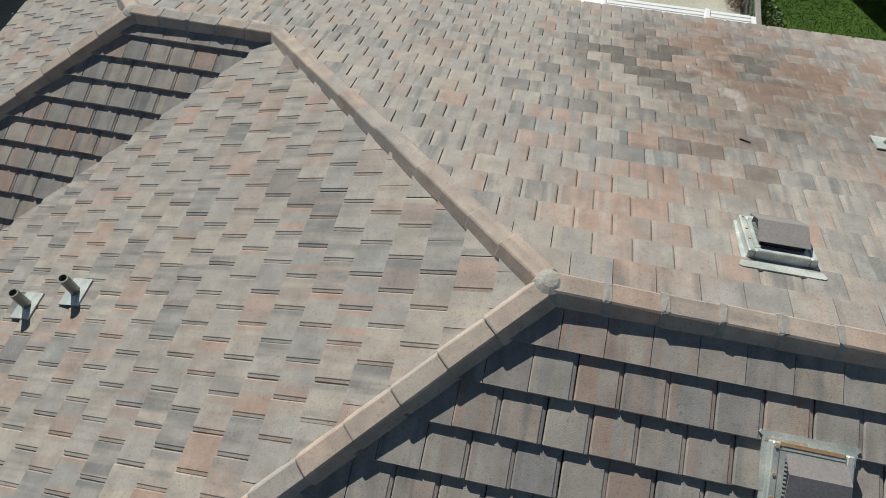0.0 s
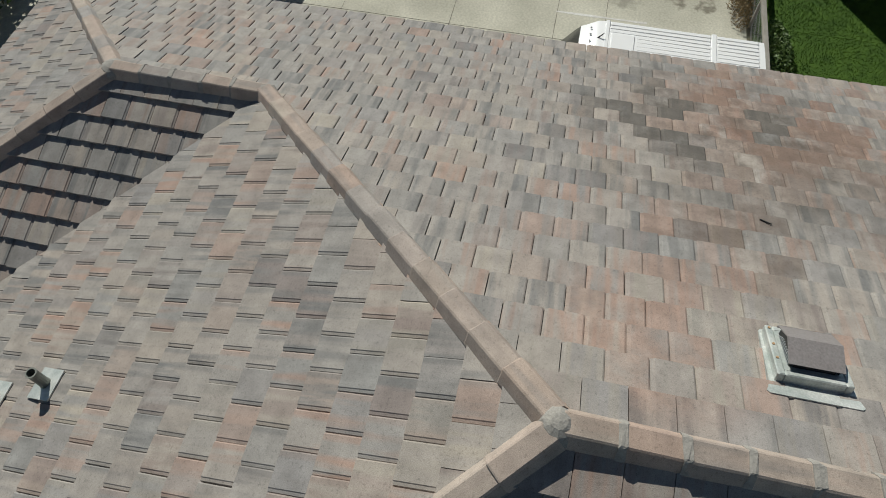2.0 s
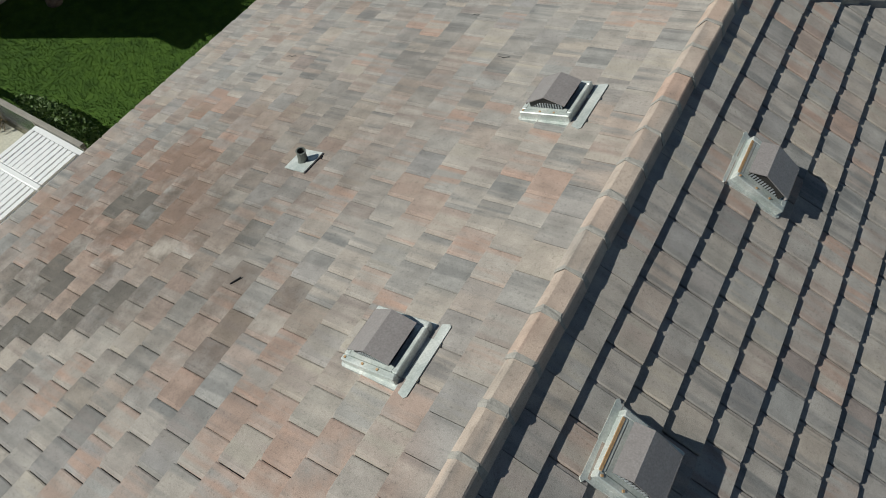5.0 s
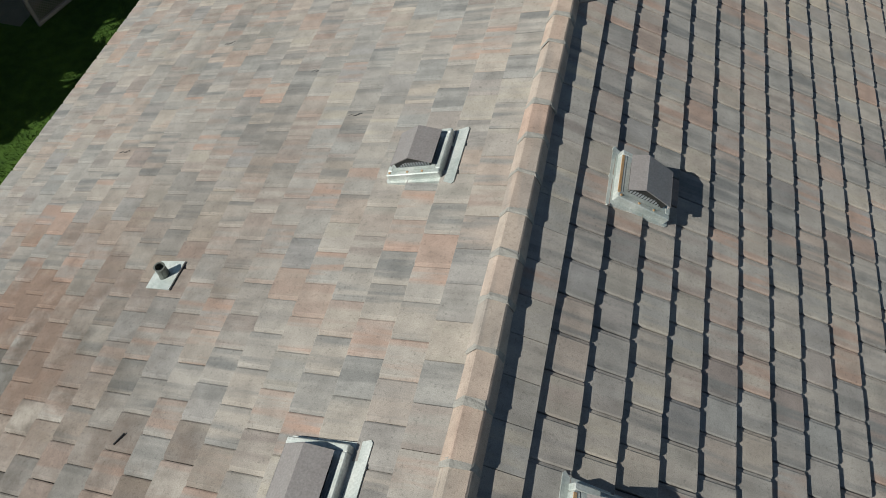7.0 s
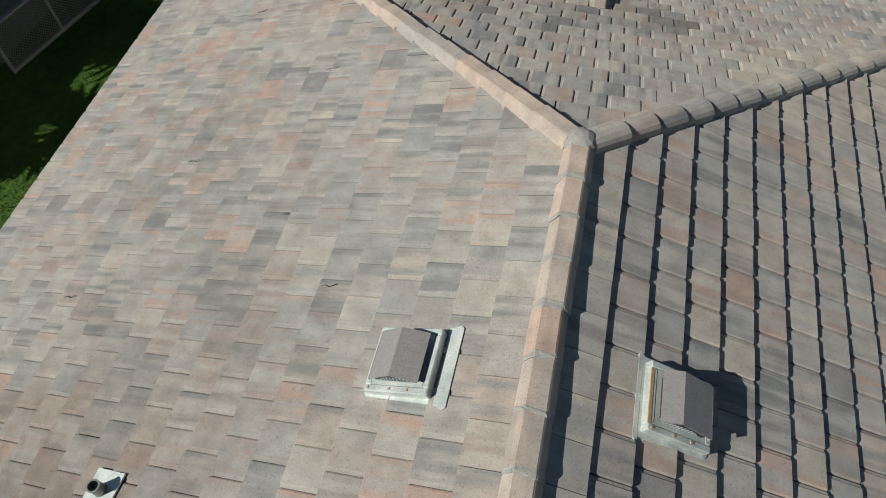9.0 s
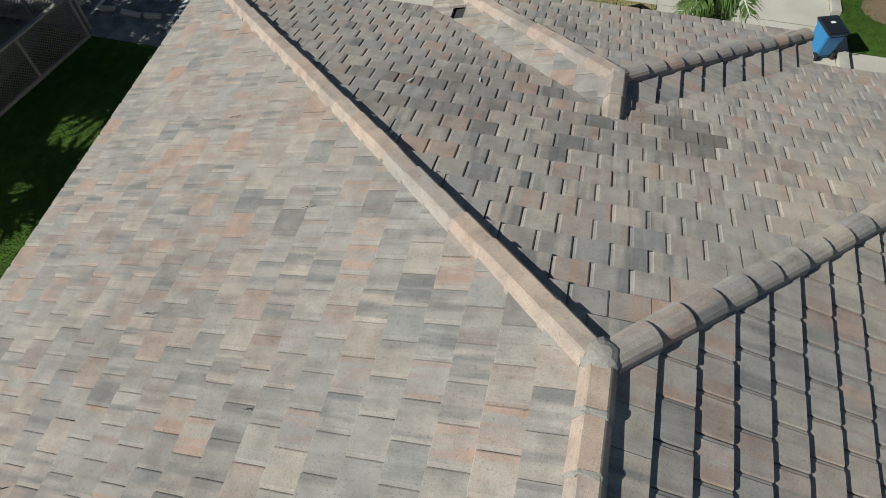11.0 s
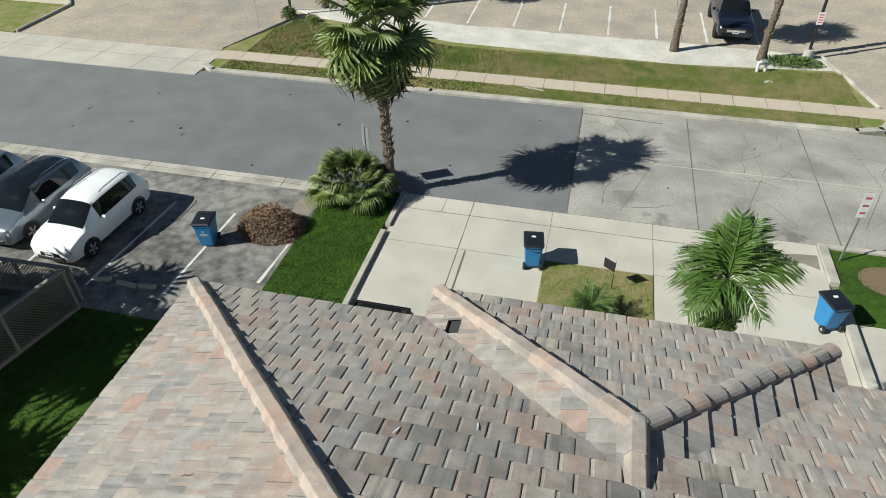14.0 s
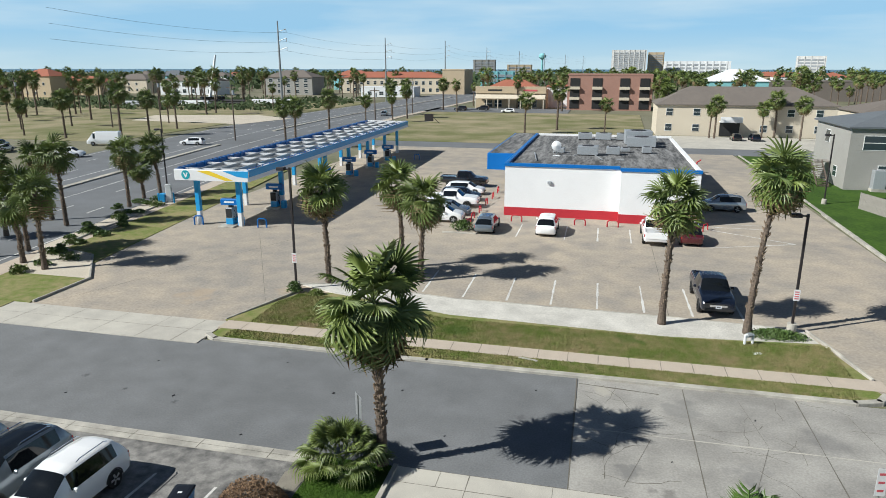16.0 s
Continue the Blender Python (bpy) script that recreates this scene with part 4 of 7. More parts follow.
def ridge_line(name, p0, p1, label, pitch=0.42, soft=False, drop=0.41, beds=MORTAR, joints_shown=False, lift=0.048, level=False):
    """Cap tiles from the low end p0 to the high end p1 on a bed of mortar; each one laps the one below."""
    a, b = Vector(p0), Vector(p1)
    ln = (b - a).length
    fwd = (b - a).normalized()
    side = fwd.cross(Vector((0, 0, 1))).normalized()
    up = side.cross(fwd)
    base = Matrix((side, fwd, up)).transposed().to_4x4()
    base.translation = a + Vector((0, 0, lift))
    if soft:
        prof = [(0.135 * math.cos(t), 0.10 * math.sin(t) - 0.01) for t in [math.pi * i / 8 for i in range(9)]]
        prof = [(0.14, -0.06)] + prof + [(-0.14, -0.06)]
    else:
        prof = [(0.145, -0.065), (0.138, -0.02), (0.085, 0.082), (0.070, 0.092), (-0.070, 0.092), (-0.085, 0.082), (-0.138, -0.02), (-0.145, -0.065)]
    bg_ = Geo()
    rings = []
    steps = max(4, int(ln / 0.06))
    for i in range(steps + 1):
        y = ln * i / steps
        w1, w2 = 0.145 + R(0, 0.02), 0.145 + R(0, 0.02)
        rings.append([(w1, y, -0.055 - 0.145 * drop - 0.02), (w1 - 0.02, y, -0.02), (-w2 + 0.02, y, -0.02), (-w2, y, -0.055 - 0.145 * drop - 0.02)])
    bg_.loft(rings, m=base)
    line = setting(name, bg_, beds, label, "ridge")
    n = max(1, round(ln / pitch))
    step = ln / n
    cg = Geo()
    L = step + 0.05
    ring = []
    for y, sc, dz in ((0, 1.0, 0.009), (0.012, 1.01, 0.012), (L, 0.985, 0.0)) if level else ((0, 1.0, 0.020), (0.012, 1.04, 0.028), (L, 0.95, 0.0)) if soft else ((0, 1.0, 0.012), (0.012, 1.02, 0.016), (L, 0.975, 0.0)):
        ring.append([(x * sc, y, z * sc + dz) for x, z in prof])
    uvs = [(x, y) for y in (0, 0.012, L) for x, z in prof]
    k = len(prof)
    f = [tuple(range(k)), tuple(range(3 * k - 1, 2 * k - 1, -1))]
    for i in range(2):
        for j in range(k):
            f.append((i * k + j, (i + 1) * k + j, (i + 1) * k + (j + 1) % k, i * k + (j + 1) % k))
    cg.add([p for r in ring for p in r], f, None, uvs)
    me = cg.mesh("ridge_cap")
    me.materials.append(TILE if soft else CAP_PEACH)
    for i in range(n):
        ob = new("ridge_cap", me)
        ob.parent = line
        ob.matrix_basis = base @ Matrix.Translation((R(-0.006, 0.006), i * step, R(-0.003, 0.004))) @ Euler((R(-0.008, 0.008), R(-0.02, 0.02), R(-0.01, 0.01))).to_matrix().to_4x4()
    if joints_shown:
        for i in range(1, n):
            jg = Geo()
            rr = []
            for y in (-0.03, -0.012, 0.012, 0.028):
                sc = 1.028 if abs(y) < 0.02 else 1.0
                rr.append([(x * sc + R(-0.004, 0.004), y + R(-0.014, 0.014), z * sc + 0.013 + R(-0.003, 0.004)) for x, z in prof])
            jg.loft(rr)
            part("mortar_joint", jg, MORTAR, line, m=base @ Matrix.Translation((0, i * step, 0)))
    return line


def ridges():
    RZ = EAVE + K * 7.07
    WZ, PZ = EAVE + K * 3.12, EAVE + K * 3.03
    ridge_line("ridge_main", (0.12, 0.87, RZ), (0.12, 7.83, RZ), "ridge of concrete cap tiles with mortared joints", joints_shown=True, level=True, lift=0.026)
    ridge_line("hip_south_west", (-3.83, -3.08, WZ), (0.04, 0.79, RZ - 0.03), "hip of peach concrete cap tiles", 0.44, drop=0.29, beds=MORTAR_RED)
    ridge_line("hip_south_east", (7.19, -6.2, EAVE), (0.20, 0.79, RZ - 0.03), "hip of beige concrete cap tiles", 0.43, drop=0.29)
    ridge_line("hip_north_west", (-6.95, 14.9, EAVE), (0.04, 7.91, RZ - 0.03), "long hip of peach concrete cap tiles", 0.44, drop=0.29, beds=MORTAR_RED)
    ridge_line("hip_north_east", (7.19, 14.9, EAVE), (0.20, 7.91, RZ - 0.03), "hip of rounded grey and peach cap tiles", 0.40, True, 0.29)
    ridge_line("ridge_wing", (-3.83, -5.13, WZ), (-3.83, -3.08, WZ), "low ridge of grey concrete caps", joints_shown=True, level=True)
    ridge_line("hip_wing_east", (-0.71, -8.25, EAVE), (-3.75, -5.21, WZ - 0.03), "low hip of concrete caps", 0.43, drop=0.29)
    ridge_line("hip_wing_west", (-6.95, -8.25, EAVE), (-3.91, -5.21, WZ - 0.03), "low hip of concrete caps", 0.43, drop=0.29)
    ridge_line("ridge_porch", (0.15, 11.75, PZ), (0.15, 12.6, PZ), "short ridge of peach caps", 0.42, beds=MORTAR_RED)
    ridge_line("hip_porch_west", (-2.88, 15.63, EAVE), (0.09, 12.66, PZ - 0.02), "hip of peach concrete caps", 0.44, drop=0.29, beds=MORTAR_RED)
    ridge_line("hip_porch_east", (3.18, 15.63, EAVE), (0.21, 12.66, PZ - 0.02), "hip of rounded grey caps", 0.38, True, 0.29)
    for x, y, z, r in ((0.12, 0.85, RZ, 0.15), (0.12, 7.86, RZ, 0.16), (0.15, 12.62, PZ, 0.15), (-3.83, -3.08, WZ, 0.15), (-3.83, -5.15, WZ, 0.18), (0.15, 11.74, PZ, 0.12)):
        g = Geo()
        rr = []
        for k in range(5):
            t = k / 4 * math.pi / 2
            rr.append([(x + r * math.cos(t) * math.cos(a) * R(0.9, 1.08), y + r * math.cos(t) * math.sin(a) * R(0.9, 1.08), z + 0.03 + 0.125 * math.sin(t)) for a in [2 * math.pi * i / 12 for i in range(12)]])
        g.loft(rr)
        setting("mortar_knot", g, MORTAR, "lump of grey mortar where caps meet", "mortar")


roofs()
ridges()

# ---- things on the roof ----
def on_roof(x, y, face, up=0.05):
    """A frame on a slope: its x axis points east, its z axis stands off the tiles."""
    if face == "W":
        z, n = EAVE + K * (6.95 + x), Vector((-K, 0, 1))
    elif face == "E":
        z, n = EAVE + K * (7.19 - x), Vector((K, 0, 1))
    elif face == "S":
        z, n = EAVE + K * (y + 6.2), Vector((0, -K, 1))
    else:
        z, n = EAVE + K * (14.9 - y), Vector((0, K, 1))
    n.normalize()
    ex = Vector((1, 0, 0))
    ex = (ex - n * ex.dot(n)).normalized()
    ey = n.cross(ex)
    m = Matrix((ex, ey, n)).transposed().to_4x4()
    m.translation = Vector((x, y, z)) + n * up
    return m


def roof_vent(x, y, face, label):
    """Square vent on a raised curb; u runs down the slope, the hood's ridge lies towards the upper side."""
    v = thing("roof_vent", label, "vent", "roof vents", m=on_roof(x, y, face, 0.074))
    k_ = 1 if face == "E" else -1
    g = Geo()
    up_ = -0.40 if face == "W" else -0.33
    rim = [(up_, -0.32), (up_ + 0.02, -0.34), (-0.29, -0.31), (0.28, -0.29), (0.30, -0.27), (0.30, 0.28), (0.28, 0.30), (-0.28, 0.31), (up_ + 0.02, 0.34), (up_, 0.32)]
    g.prism([(k_ * u, w) for u, w in (rim if k_ > 0 else rim[::-1])], -0.03, 0.016)
    part("flashing", g, FLASH, v, "pale weathered metal flashing apron")
    g = Geo()
    for x0, x1, y0, y1 in ((-0.27, 0.27, -0.27, -0.215), (-0.27, 0.27, 0.215, 0.27), (-0.27, -0.215, -0.215, 0.215), (0.215, 0.27, -0.215, 0.215)):
        g.rbox(x0, x1, y0, y1, 0.0, 0.095, 0.008)
    part("base_frame", g, FLASH, v, "white painted raised curb frame")
    part("base_plate", Geo().box(-0.215, 0.215, -0.215, 0.215, 0.0, 0.092), FLASH, v)
    if face == "E":
        part("rust_streak", Geo().box(-0.272, -0.248, -0.22, 0.20, 0.09, 0.099), RUST, v, "orange rust streak")
    t = 0.006
    rg = -0.08 if face == "E" else 0.0
    prof = [(-0.205, 0.150), (rg, 0.235), (0.215, 0.175 if face == "E" else 0.155)]
    outer = [(k_ * u, z) for u, z in prof]
    inner = [(k_ * u * 0.975, z - t * 1.4) for u, z in prof]
    loop = outer + inner[::-1]
    h = Geo().loft([[(px, -0.20, pz) for px, pz in loop], [(px, 0.20, pz) for px, pz in loop]])
    part("hood", h, HOOD, v, "dark brown painted sheet metal hood")
    part("lip", Geo().rbox(min(k_ * 0.205, k_ * 0.217), max(k_ * 0.205, k_ * 0.217), -0.20, 0.20, 0.135, 0.177 if face == "E" else 0.157, 0.004), HOOD, v)
    for yy, s in ((-0.175, 1), (0.175, -1)):
        poly = [(k_ * u, z) for u, z in ((-0.17, 0.092), (0.185, 0.092), (0.185, 0.15), (rg, 0.222), (-0.17, 0.152))]
        g = Geo().loft([[(px, yy - 0.002, pz) for px, pz in poly], [(px, yy + 0.002, pz) for px, pz in poly]])
        part("end_panel", g, MESHM, v)
        for q in range(12):
            u = -0.155 + q * 0.028
            px = k_ * u
            part("louvre", Geo().box(px - 0.006, px + 0.006, yy - 0.006 * s - 0.004, yy - 0.006 * s + 0.004, 0.098, min(0.145, 0.22 - abs(u + 0.045) * 0.6)), METALG, v)
    for u in (-0.172, 0.186):
        part("mesh_panel", Geo().box(k_ * u - 0.002, k_ * u + 0.002, -0.15, 0.15, 0.092, 0.150), MESHM, v)
    for bx, by in ((-0.235, -0.243), (0.1, -0.243), (-0.05, -0.243)):
        part("screw", Geo().cyl((bx, by, 0.09), (bx, by, 0.103), 0.011, n=8), RUST, v)


roof_vent(-0.85, 2.66, "W", "brown hooded roof vent on pale flashing")
roof_vent(-0.83, 5.66, "W", "brown hooded roof vent on pale flashing")
roof_vent(1.07, 2.78, "E", "brown hooded roof vent with rusty flashing")
roof_vent(1.10, 5.78, "E", "brown hooded roof vent with rusty flashing")


def vent_pipe(x, y, face, h, label, lean=(0.0, 0.0)):
    m = on_roof(x, y, face, 0.088)
    v = thing("vent_pipe", label, "pipe", "plumbing vent pipes", m=m)
    part("flashing", Geo().prism([(-0.17, -0.15), (0.16, -0.17), (0.18, 0.16), (-0.15, 0.17)], -0.004, 0.010), FLASH, v, "white square pipe flashing")
    up = m.to_3x3().inverted() @ Vector((lean[0], lean[1], 1))
    g = Geo()
    p1 = up * h
    n = 14
    q = p1.to_track_quat("Z", "Y")
    def ring(c, r): return [c + q @ Vector((r * math.cos(2 * math.pi * i / n), r * math.sin(2 * math.pi * i / n), 0)) for i in range(n)]
    g.loft([ring(Vector((0, 0, 0)), 0.062), ring(p1 * 0.15, 0.055), ring(p1 * 0.9, 0.052), ring(p1, 0.057), ring(p1, 0.042), ring(p1 * 0.6, 0.040)])
    part("pipe", g, LEAD, v, "dull grey lead pipe with a crimped rim")


vent_pipe(0.30, -4.66, "S", 0.30, "short lead vent pipe on white flashing")
vent_pipe(0.13, -4.02, "S", 0.30, "short lead vent pipe on white flashing")
vent_pipe(-3.16, 4.36, "W", 0.17, "small lead vent pipe on pale flashing")
tagged(part("broken_shard", Geo().rbox(-0.06, 0.06, -0.006, 0.006, 0.0, 0.012, 0.003, Matrix.Rotation(radians(60), 4, "Z")), TRIM, m=on_roof(-2.71, 2.74, "W", 0.085)), "thin dark splinter lying on tiles", "debris")
for x, y, a in ((-2.45, 11.87, 75), (-1.6, 12.24, 95)):
    tagged(part("white_smear", Geo().prism([(-0.08, -0.008), (0.02, -0.013), (0.10, 0.0), (0.04, 0.012), (-0.06, 0.008)], 0, 0.005, Matrix.Rotation(radians(a), 4, "Z")), SIGNW, m=on_roof(x, y, "N", 0.088)),
           "streak of dried white sealant on tile", "stain")
for x, y in ((-1.85, 6.35), (-4.3, 8.1), (-2.9, 9.4), (-4.6, 11.0), (-2.6, 7.2), (-5.0, 6.2)):
    tagged(part("tile_crack", Geo().tube([(0, 0, 0), (0.05, 0.02, 0), (0.1, 0.0, 0), (0.17, 0.03, 0)], 0.004, 4), TRIM, m=on_roof(x, y, "W", 0.086)), "dark chipped crack along tile edge", "crack")


# ---- vehicles ----
def wheel(parent, x, y, r, w, rim=RIM):
    t = Geo()
    n = 20
    def ring(xx, rr): return [(xx, rr * math.cos(2 * math.pi * i / n), rr * math.sin(2 * math.pi * i / n)) for i in range(n)]
    t.loft([ring(-w / 2, r * 0.66), ring(-w / 2, r * 0.93), ring(-w * 0.38, r), ring(w * 0.38, r), ring(w / 2, r * 0.93), ring(w / 2, r * 0.66)])
    ty = part("wheel", t, TYRE, parent, "black tyre", m=Matrix.Translation((x, y, r)), smooth=False)
    s = 1 if x > 0 else -1
    g = Geo()
    xx = s * (w / 2 + 0.004)
    g.cyl((xx - s * 0.05, 0, 0), (xx - s * 0.02, 0, 0), r * 0.66, n=20)
    part("hub", g, TRIM, ty)
    g = Geo()
    for k in range(5):
        a = 2 * math.pi * k / 5
        c, sn = math.cos(a), math.sin(a)
        g.add([(xx, -0.035 * sn + r * 0.1 * c, 0.035 * c + r * 0.1 * sn), (xx, 0.035 * sn + r * 0.1 * c, -0.035 * c + r * 0.1 * sn),
               (xx, 0.05 * sn + r * 0.64 * c, -0.05 * c + r * 0.64 * sn), (xx, -0.05 * sn + r * 0.64 * c, 0.05 * c + r * 0.64 * sn)], [(0, 1, 2, 3), (3, 2, 1, 0)])
    g.loft([[(xx - s * 0.01, r * q * math.cos(2 * math.pi * i / 20), r * q * math.sin(2 * math.pi * i / 20)) for i in range(20)] for q in (0.6, 0.68)], caps=False)
    part("rim", g, rim, ty, "alloy rim")


def vehicle(name, label, m, st, paint, r=0.34, axles=(1.3, -1.3), roof=None, rails=False, plate=True, bed=None, category="car", lights=True, group="parked vehicles"):
    """st: rows of y, low, belt, top, half width, half roof width, glass at the side, glass on top; nose at +y."""
    v = thing(name, label, category, group, m=m)
    fine, own = [], []
    for i in range(len(st) - 1):
        p0, p1, p2, p3 = st[max(0, i - 1)], st[i], st[i + 1], st[min(len(st) - 1, i + 2)]
        for k in range(4):
            t = k / 4
            row = []
            for c in range(6):
                m0, m1 = (p2[c] - p0[c]) / 2, (p3[c] - p1[c]) / 2
                lim = abs(p2[c] - p1[c]) * 1.2
                m0, m1 = max(-lim, min(lim, m0)), max(-lim, min(lim, m1))
                row.append((2 * t ** 3 - 3 * t * t + 1) * p1[c] + (t ** 3 - 2 * t * t + t) * m0 + (3 * t * t - 2 * t ** 3) * p2[c] + (t ** 3 - t * t) * m1)
            fine.append(row)
            own.append(i)
    fine.append(list(st[-1][:6]))
    rings = []
    for y, lo, be, to, wb, wt in fine:
        mid = lo + 0.50 * (be - lo)
        tall = max(0.0, to - be)
        half = [(0.0, lo), (wb * 0.84, lo), (wb * 0.96, lo + 0.07), (wb * 0.995, mid), (wb * 0.985, be - 0.10), (wb * 0.945, be), (wt + 0.035 * min(1, tall * 2), max(be + 0.004, be + tall * 0.86)), (wt - 0.06, max(be + 0.01, to - 0.012)), (wt * 0.45, to + 0.016), (0.0, to + 0.022)]
        rings.append([(x, y, z) for x, z in half] + [(-x, y, z) for x, z in half[-2:0:-1]])
    n = len(rings[0])
    V = [p for q in rings for p in q]
    body, fb, groups = Geo(), [], {}
    for i in range(len(fine) - 1):
        q = st[own[i]]
        for j in range(n):
            jn = (j + 1) % n
            f_ = (i * n + j, i * n + n + j, i * n + n + jn, i * n + jn)
            seg = min(j, n - 1 - j)
            if seg == 5 and q[6]:
                groups.setdefault(("side_window", own[i], j < n / 2), []).append(f_)
            elif seg >= 6 and q[7]:
                groups.setdefault(("windscreen" if q[0] > 0 else "rear_window", own[i], 0), []).append(f_)
            elif seg >= 7 and roof and q[8:] and q[8]:
                groups.setdefault(("sunroof", 0, 0), []).append(f_)
            else:
                fb.append(f_)
    fb.append(tuple(range(n)))
    fb.append(tuple(range((len(fine) - 1) * n, len(fine) * n))[::-1])
    body.add(V, fb)
    me = body.mesh("body")
    bo = part("body", me, paint, v, smooth=True)
    me.set_sharp_from_angle(angle=radians(38))
    for (nm, _, _), fs in groups.items():
        gw = Geo()
        gw.add(V, fs)
        part(nm, gw, CARGLASS, v, smooth=True)
    for y in axles:
        w = max(s[4] for s in st)
        for s in (1, -1):
            wheel(v, s * (w - 0.10), y, r, 0.23)
            arch = Geo()
            pts = [(math.cos(a) * (r + 0.06), math.sin(a) * (r + 0.06)) for a in [math.pi * k / 12 for k in range(13)]]
            inn = [(math.cos(a) * (r + 0.01), math.sin(a) * (r + 0.01)) for a in [math.pi * k / 12 for k in range(12, -1, -1)]]
            arch.loft([[(s * (w + 0.004), y + a, r + b) for a, b in pts + inn], [(s * (w - 0.03), y + a, r + b) for a, b in pts + inn]])
            part("wheel_arch", arch, TRIM, v)
    f, bk = st[-1], st[0]
    part("bumper", Geo().rbox(-f[4] * 0.8, f[4] * 0.8, f[0] - 0.04, f[0] + 0.03, f[1], f[1] + 0.14, 0.02), TRIM, v)
    part("grille", Geo().rbox(-f[4] * 0.55, f[4] * 0.55, f[0] - 0.02, f[0] + 0.025, f[2] - 0.16, f[2] - 0.02, 0.012), CHROME if bed else TRIM, v)
    for s in (1, -1):
        g2, g1 = st[-2], st[1]
        part("headlight", Geo().rbox(s * g2[4] * 0.80 - 0.14, s * g2[4] * 0.80 + 0.14, g2[0] - 0.06, g2[0] + 0.05, g2[2] - 0.16, g2[2] - 0.03, 0.02), HEADL, v)
        part("tail_light", Geo().rbox(s * g1[4] * 0.88 - 0.09, s * g1[4] * 0.88 + 0.09, g1[0] - 0.05, g1[0] + 0.08, g1[2] - 0.30, g1[2] - 0.03, 0.02), TAILL, v)
        ym = next((q[0] for q in reversed(st) if q[6]), 0.6)
        w = max(q[4] for q in st)
        part("mirror", Geo().rbox(s * (w + 0.09) - 0.09, s * (w + 0.09) + 0.09, ym + 0.35, ym + 0.45, 1.02 * st[len(st) // 2][2] - 0.04, 1.02 * st[len(st) // 2][2] + 0.10, 0.025), paint, v)
        if rails:
            ys = [q[0] for q in st if q[6]]
            zt = max(q[3] for q in st)
            wt = max(q[5] for q in st if q[6])
            part("roof_rail", Geo().tube([(s * (wt - 0.06), max(ys) - 0.15, zt + 0.02), (s * (wt - 0.06), max(ys) - 0.3, zt + 0.075), (s * (wt - 0.06), min(ys) + 0.25, zt + 0.07), (s * (wt - 0.06), min(ys) + 0.1, zt + 0.0)], 0.018), CHROME, v)
    if plate:
        part("plate", Geo().box(-0.16, 0.16, f[0] + 0.03, f[0] + 0.045, f[1] + 0.16, f[1] + 0.31), PLATE, v)
        part("plate_bars", Geo().box(-0.11, 0.11, f[0] + 0.045, f[0] + 0.05, f[1] + 0.21, f[1] + 0.26), TRIM, v)
    if bed:
        y0, y1, w, z = bed
        g = Geo()
        g.box(-w, w, y0, y1, z - 0.02, z + 0.004)
        part("bed_liner", g, TRIM, v, "black load bed liner")
        for s in (1, -1):
            part("bed_rail", Geo().rbox(s * (w + 0.06) - 0.07, s * (w + 0.06) + 0.07, y0, y1, z - 0.02, z + 0.07, 0.02), paint, v)
        part("tailgate", Geo().rbox(-w - 0.1, w + 0.1, y0 - 0.09, y0, z - 0.45, z + 0.07, 0.02), paint, v)
    return v


SUV = [(-2.20, 0.40, 0.88, 0.92, 0.78, 0.70, 0, 0), (-2.12, 0.28, 1.00, 1.06, 0.87, 0.76, 0, 1), (-1.80, 0.22, 1.08, 1.54, 0.905, 0.60, 0, 0), (-1.58, 0.22, 1.08, 1.61, 0.905, 0.63, 1, 0),
       (-0.95, 0.22, 1.06, 1.67, 0.91, 0.65, 1, 0), (-0.85, 0.22, 1.06, 1.67, 0.91, 0.65, 1, 0), (-0.05, 0.22, 1.05, 1.68, 0.91, 0.65, 1, 0), (0.05, 0.22, 1.05, 1.68, 0.91, 0.65, 1, 0),
       (0.48, 0.22, 1.04, 1.62, 0.91, 0.63, 0, 1), (1.22, 0.22, 1.03, 1.08, 0.90, 0.72, 0, 0), (1.75, 0.24, 0.94, 0.99, 0.885, 0.70, 0, 0), (2.08, 0.26, 0.80, 0.86, 0.83, 0.62, 0, 0), (2.20, 0.34, 0.66, 0.70, 0.68, 0.5, 0, 0)]
GSUV = [(a, b, c, d, e, f, s, t, 1 if -1.7 < a < 0.5 else 0) for a, b, c, d, e, f, s, t in SUV]
SEDAN = [(y * 1.04, lo, be * 0.86, (to * 0.86 if to > 1.3 else to * 0.84), wb * 0.97, wt * 0.97, s, t) for y, lo, be, to, wb, wt, s, t in SUV]
PICKUP = [(-2.90, 0.55, 0.95, 1.00, 0.95, 0.90, 0, 0), (-2.85, 0.45, 1.12, 1.16, 1.0, 0.92, 0, 0), (-0.95, 0.42, 1.14, 1.18, 1.01, 0.93, 0, 0), (-0.90, 0.42, 1.18, 1.22, 1.01, 0.80, 0, 1), (-0.72, 0.42, 1.20, 1.84, 1.01, 0.72, 1, 0),
          (0.10, 0.42, 1.20, 1.88, 1.01, 0.73, 1, 0), (0.20, 0.42, 1.20, 1.88, 1.01, 0.73, 1, 0), (0.72, 0.42, 1.19, 1.83, 1.01, 0.71, 0, 1), (1.40, 0.42, 1.18, 1.24, 1.0, 0.85, 0, 0), (2.45, 0.44, 1.12, 1.17, 0.99, 0.84, 0, 0),
          (2.80, 0.46, 1.02, 1.08, 0.96, 0.8, 0, 0), (2.93, 0.50, 0.90, 0.96, 0.9, 0.75, 0, 0)]
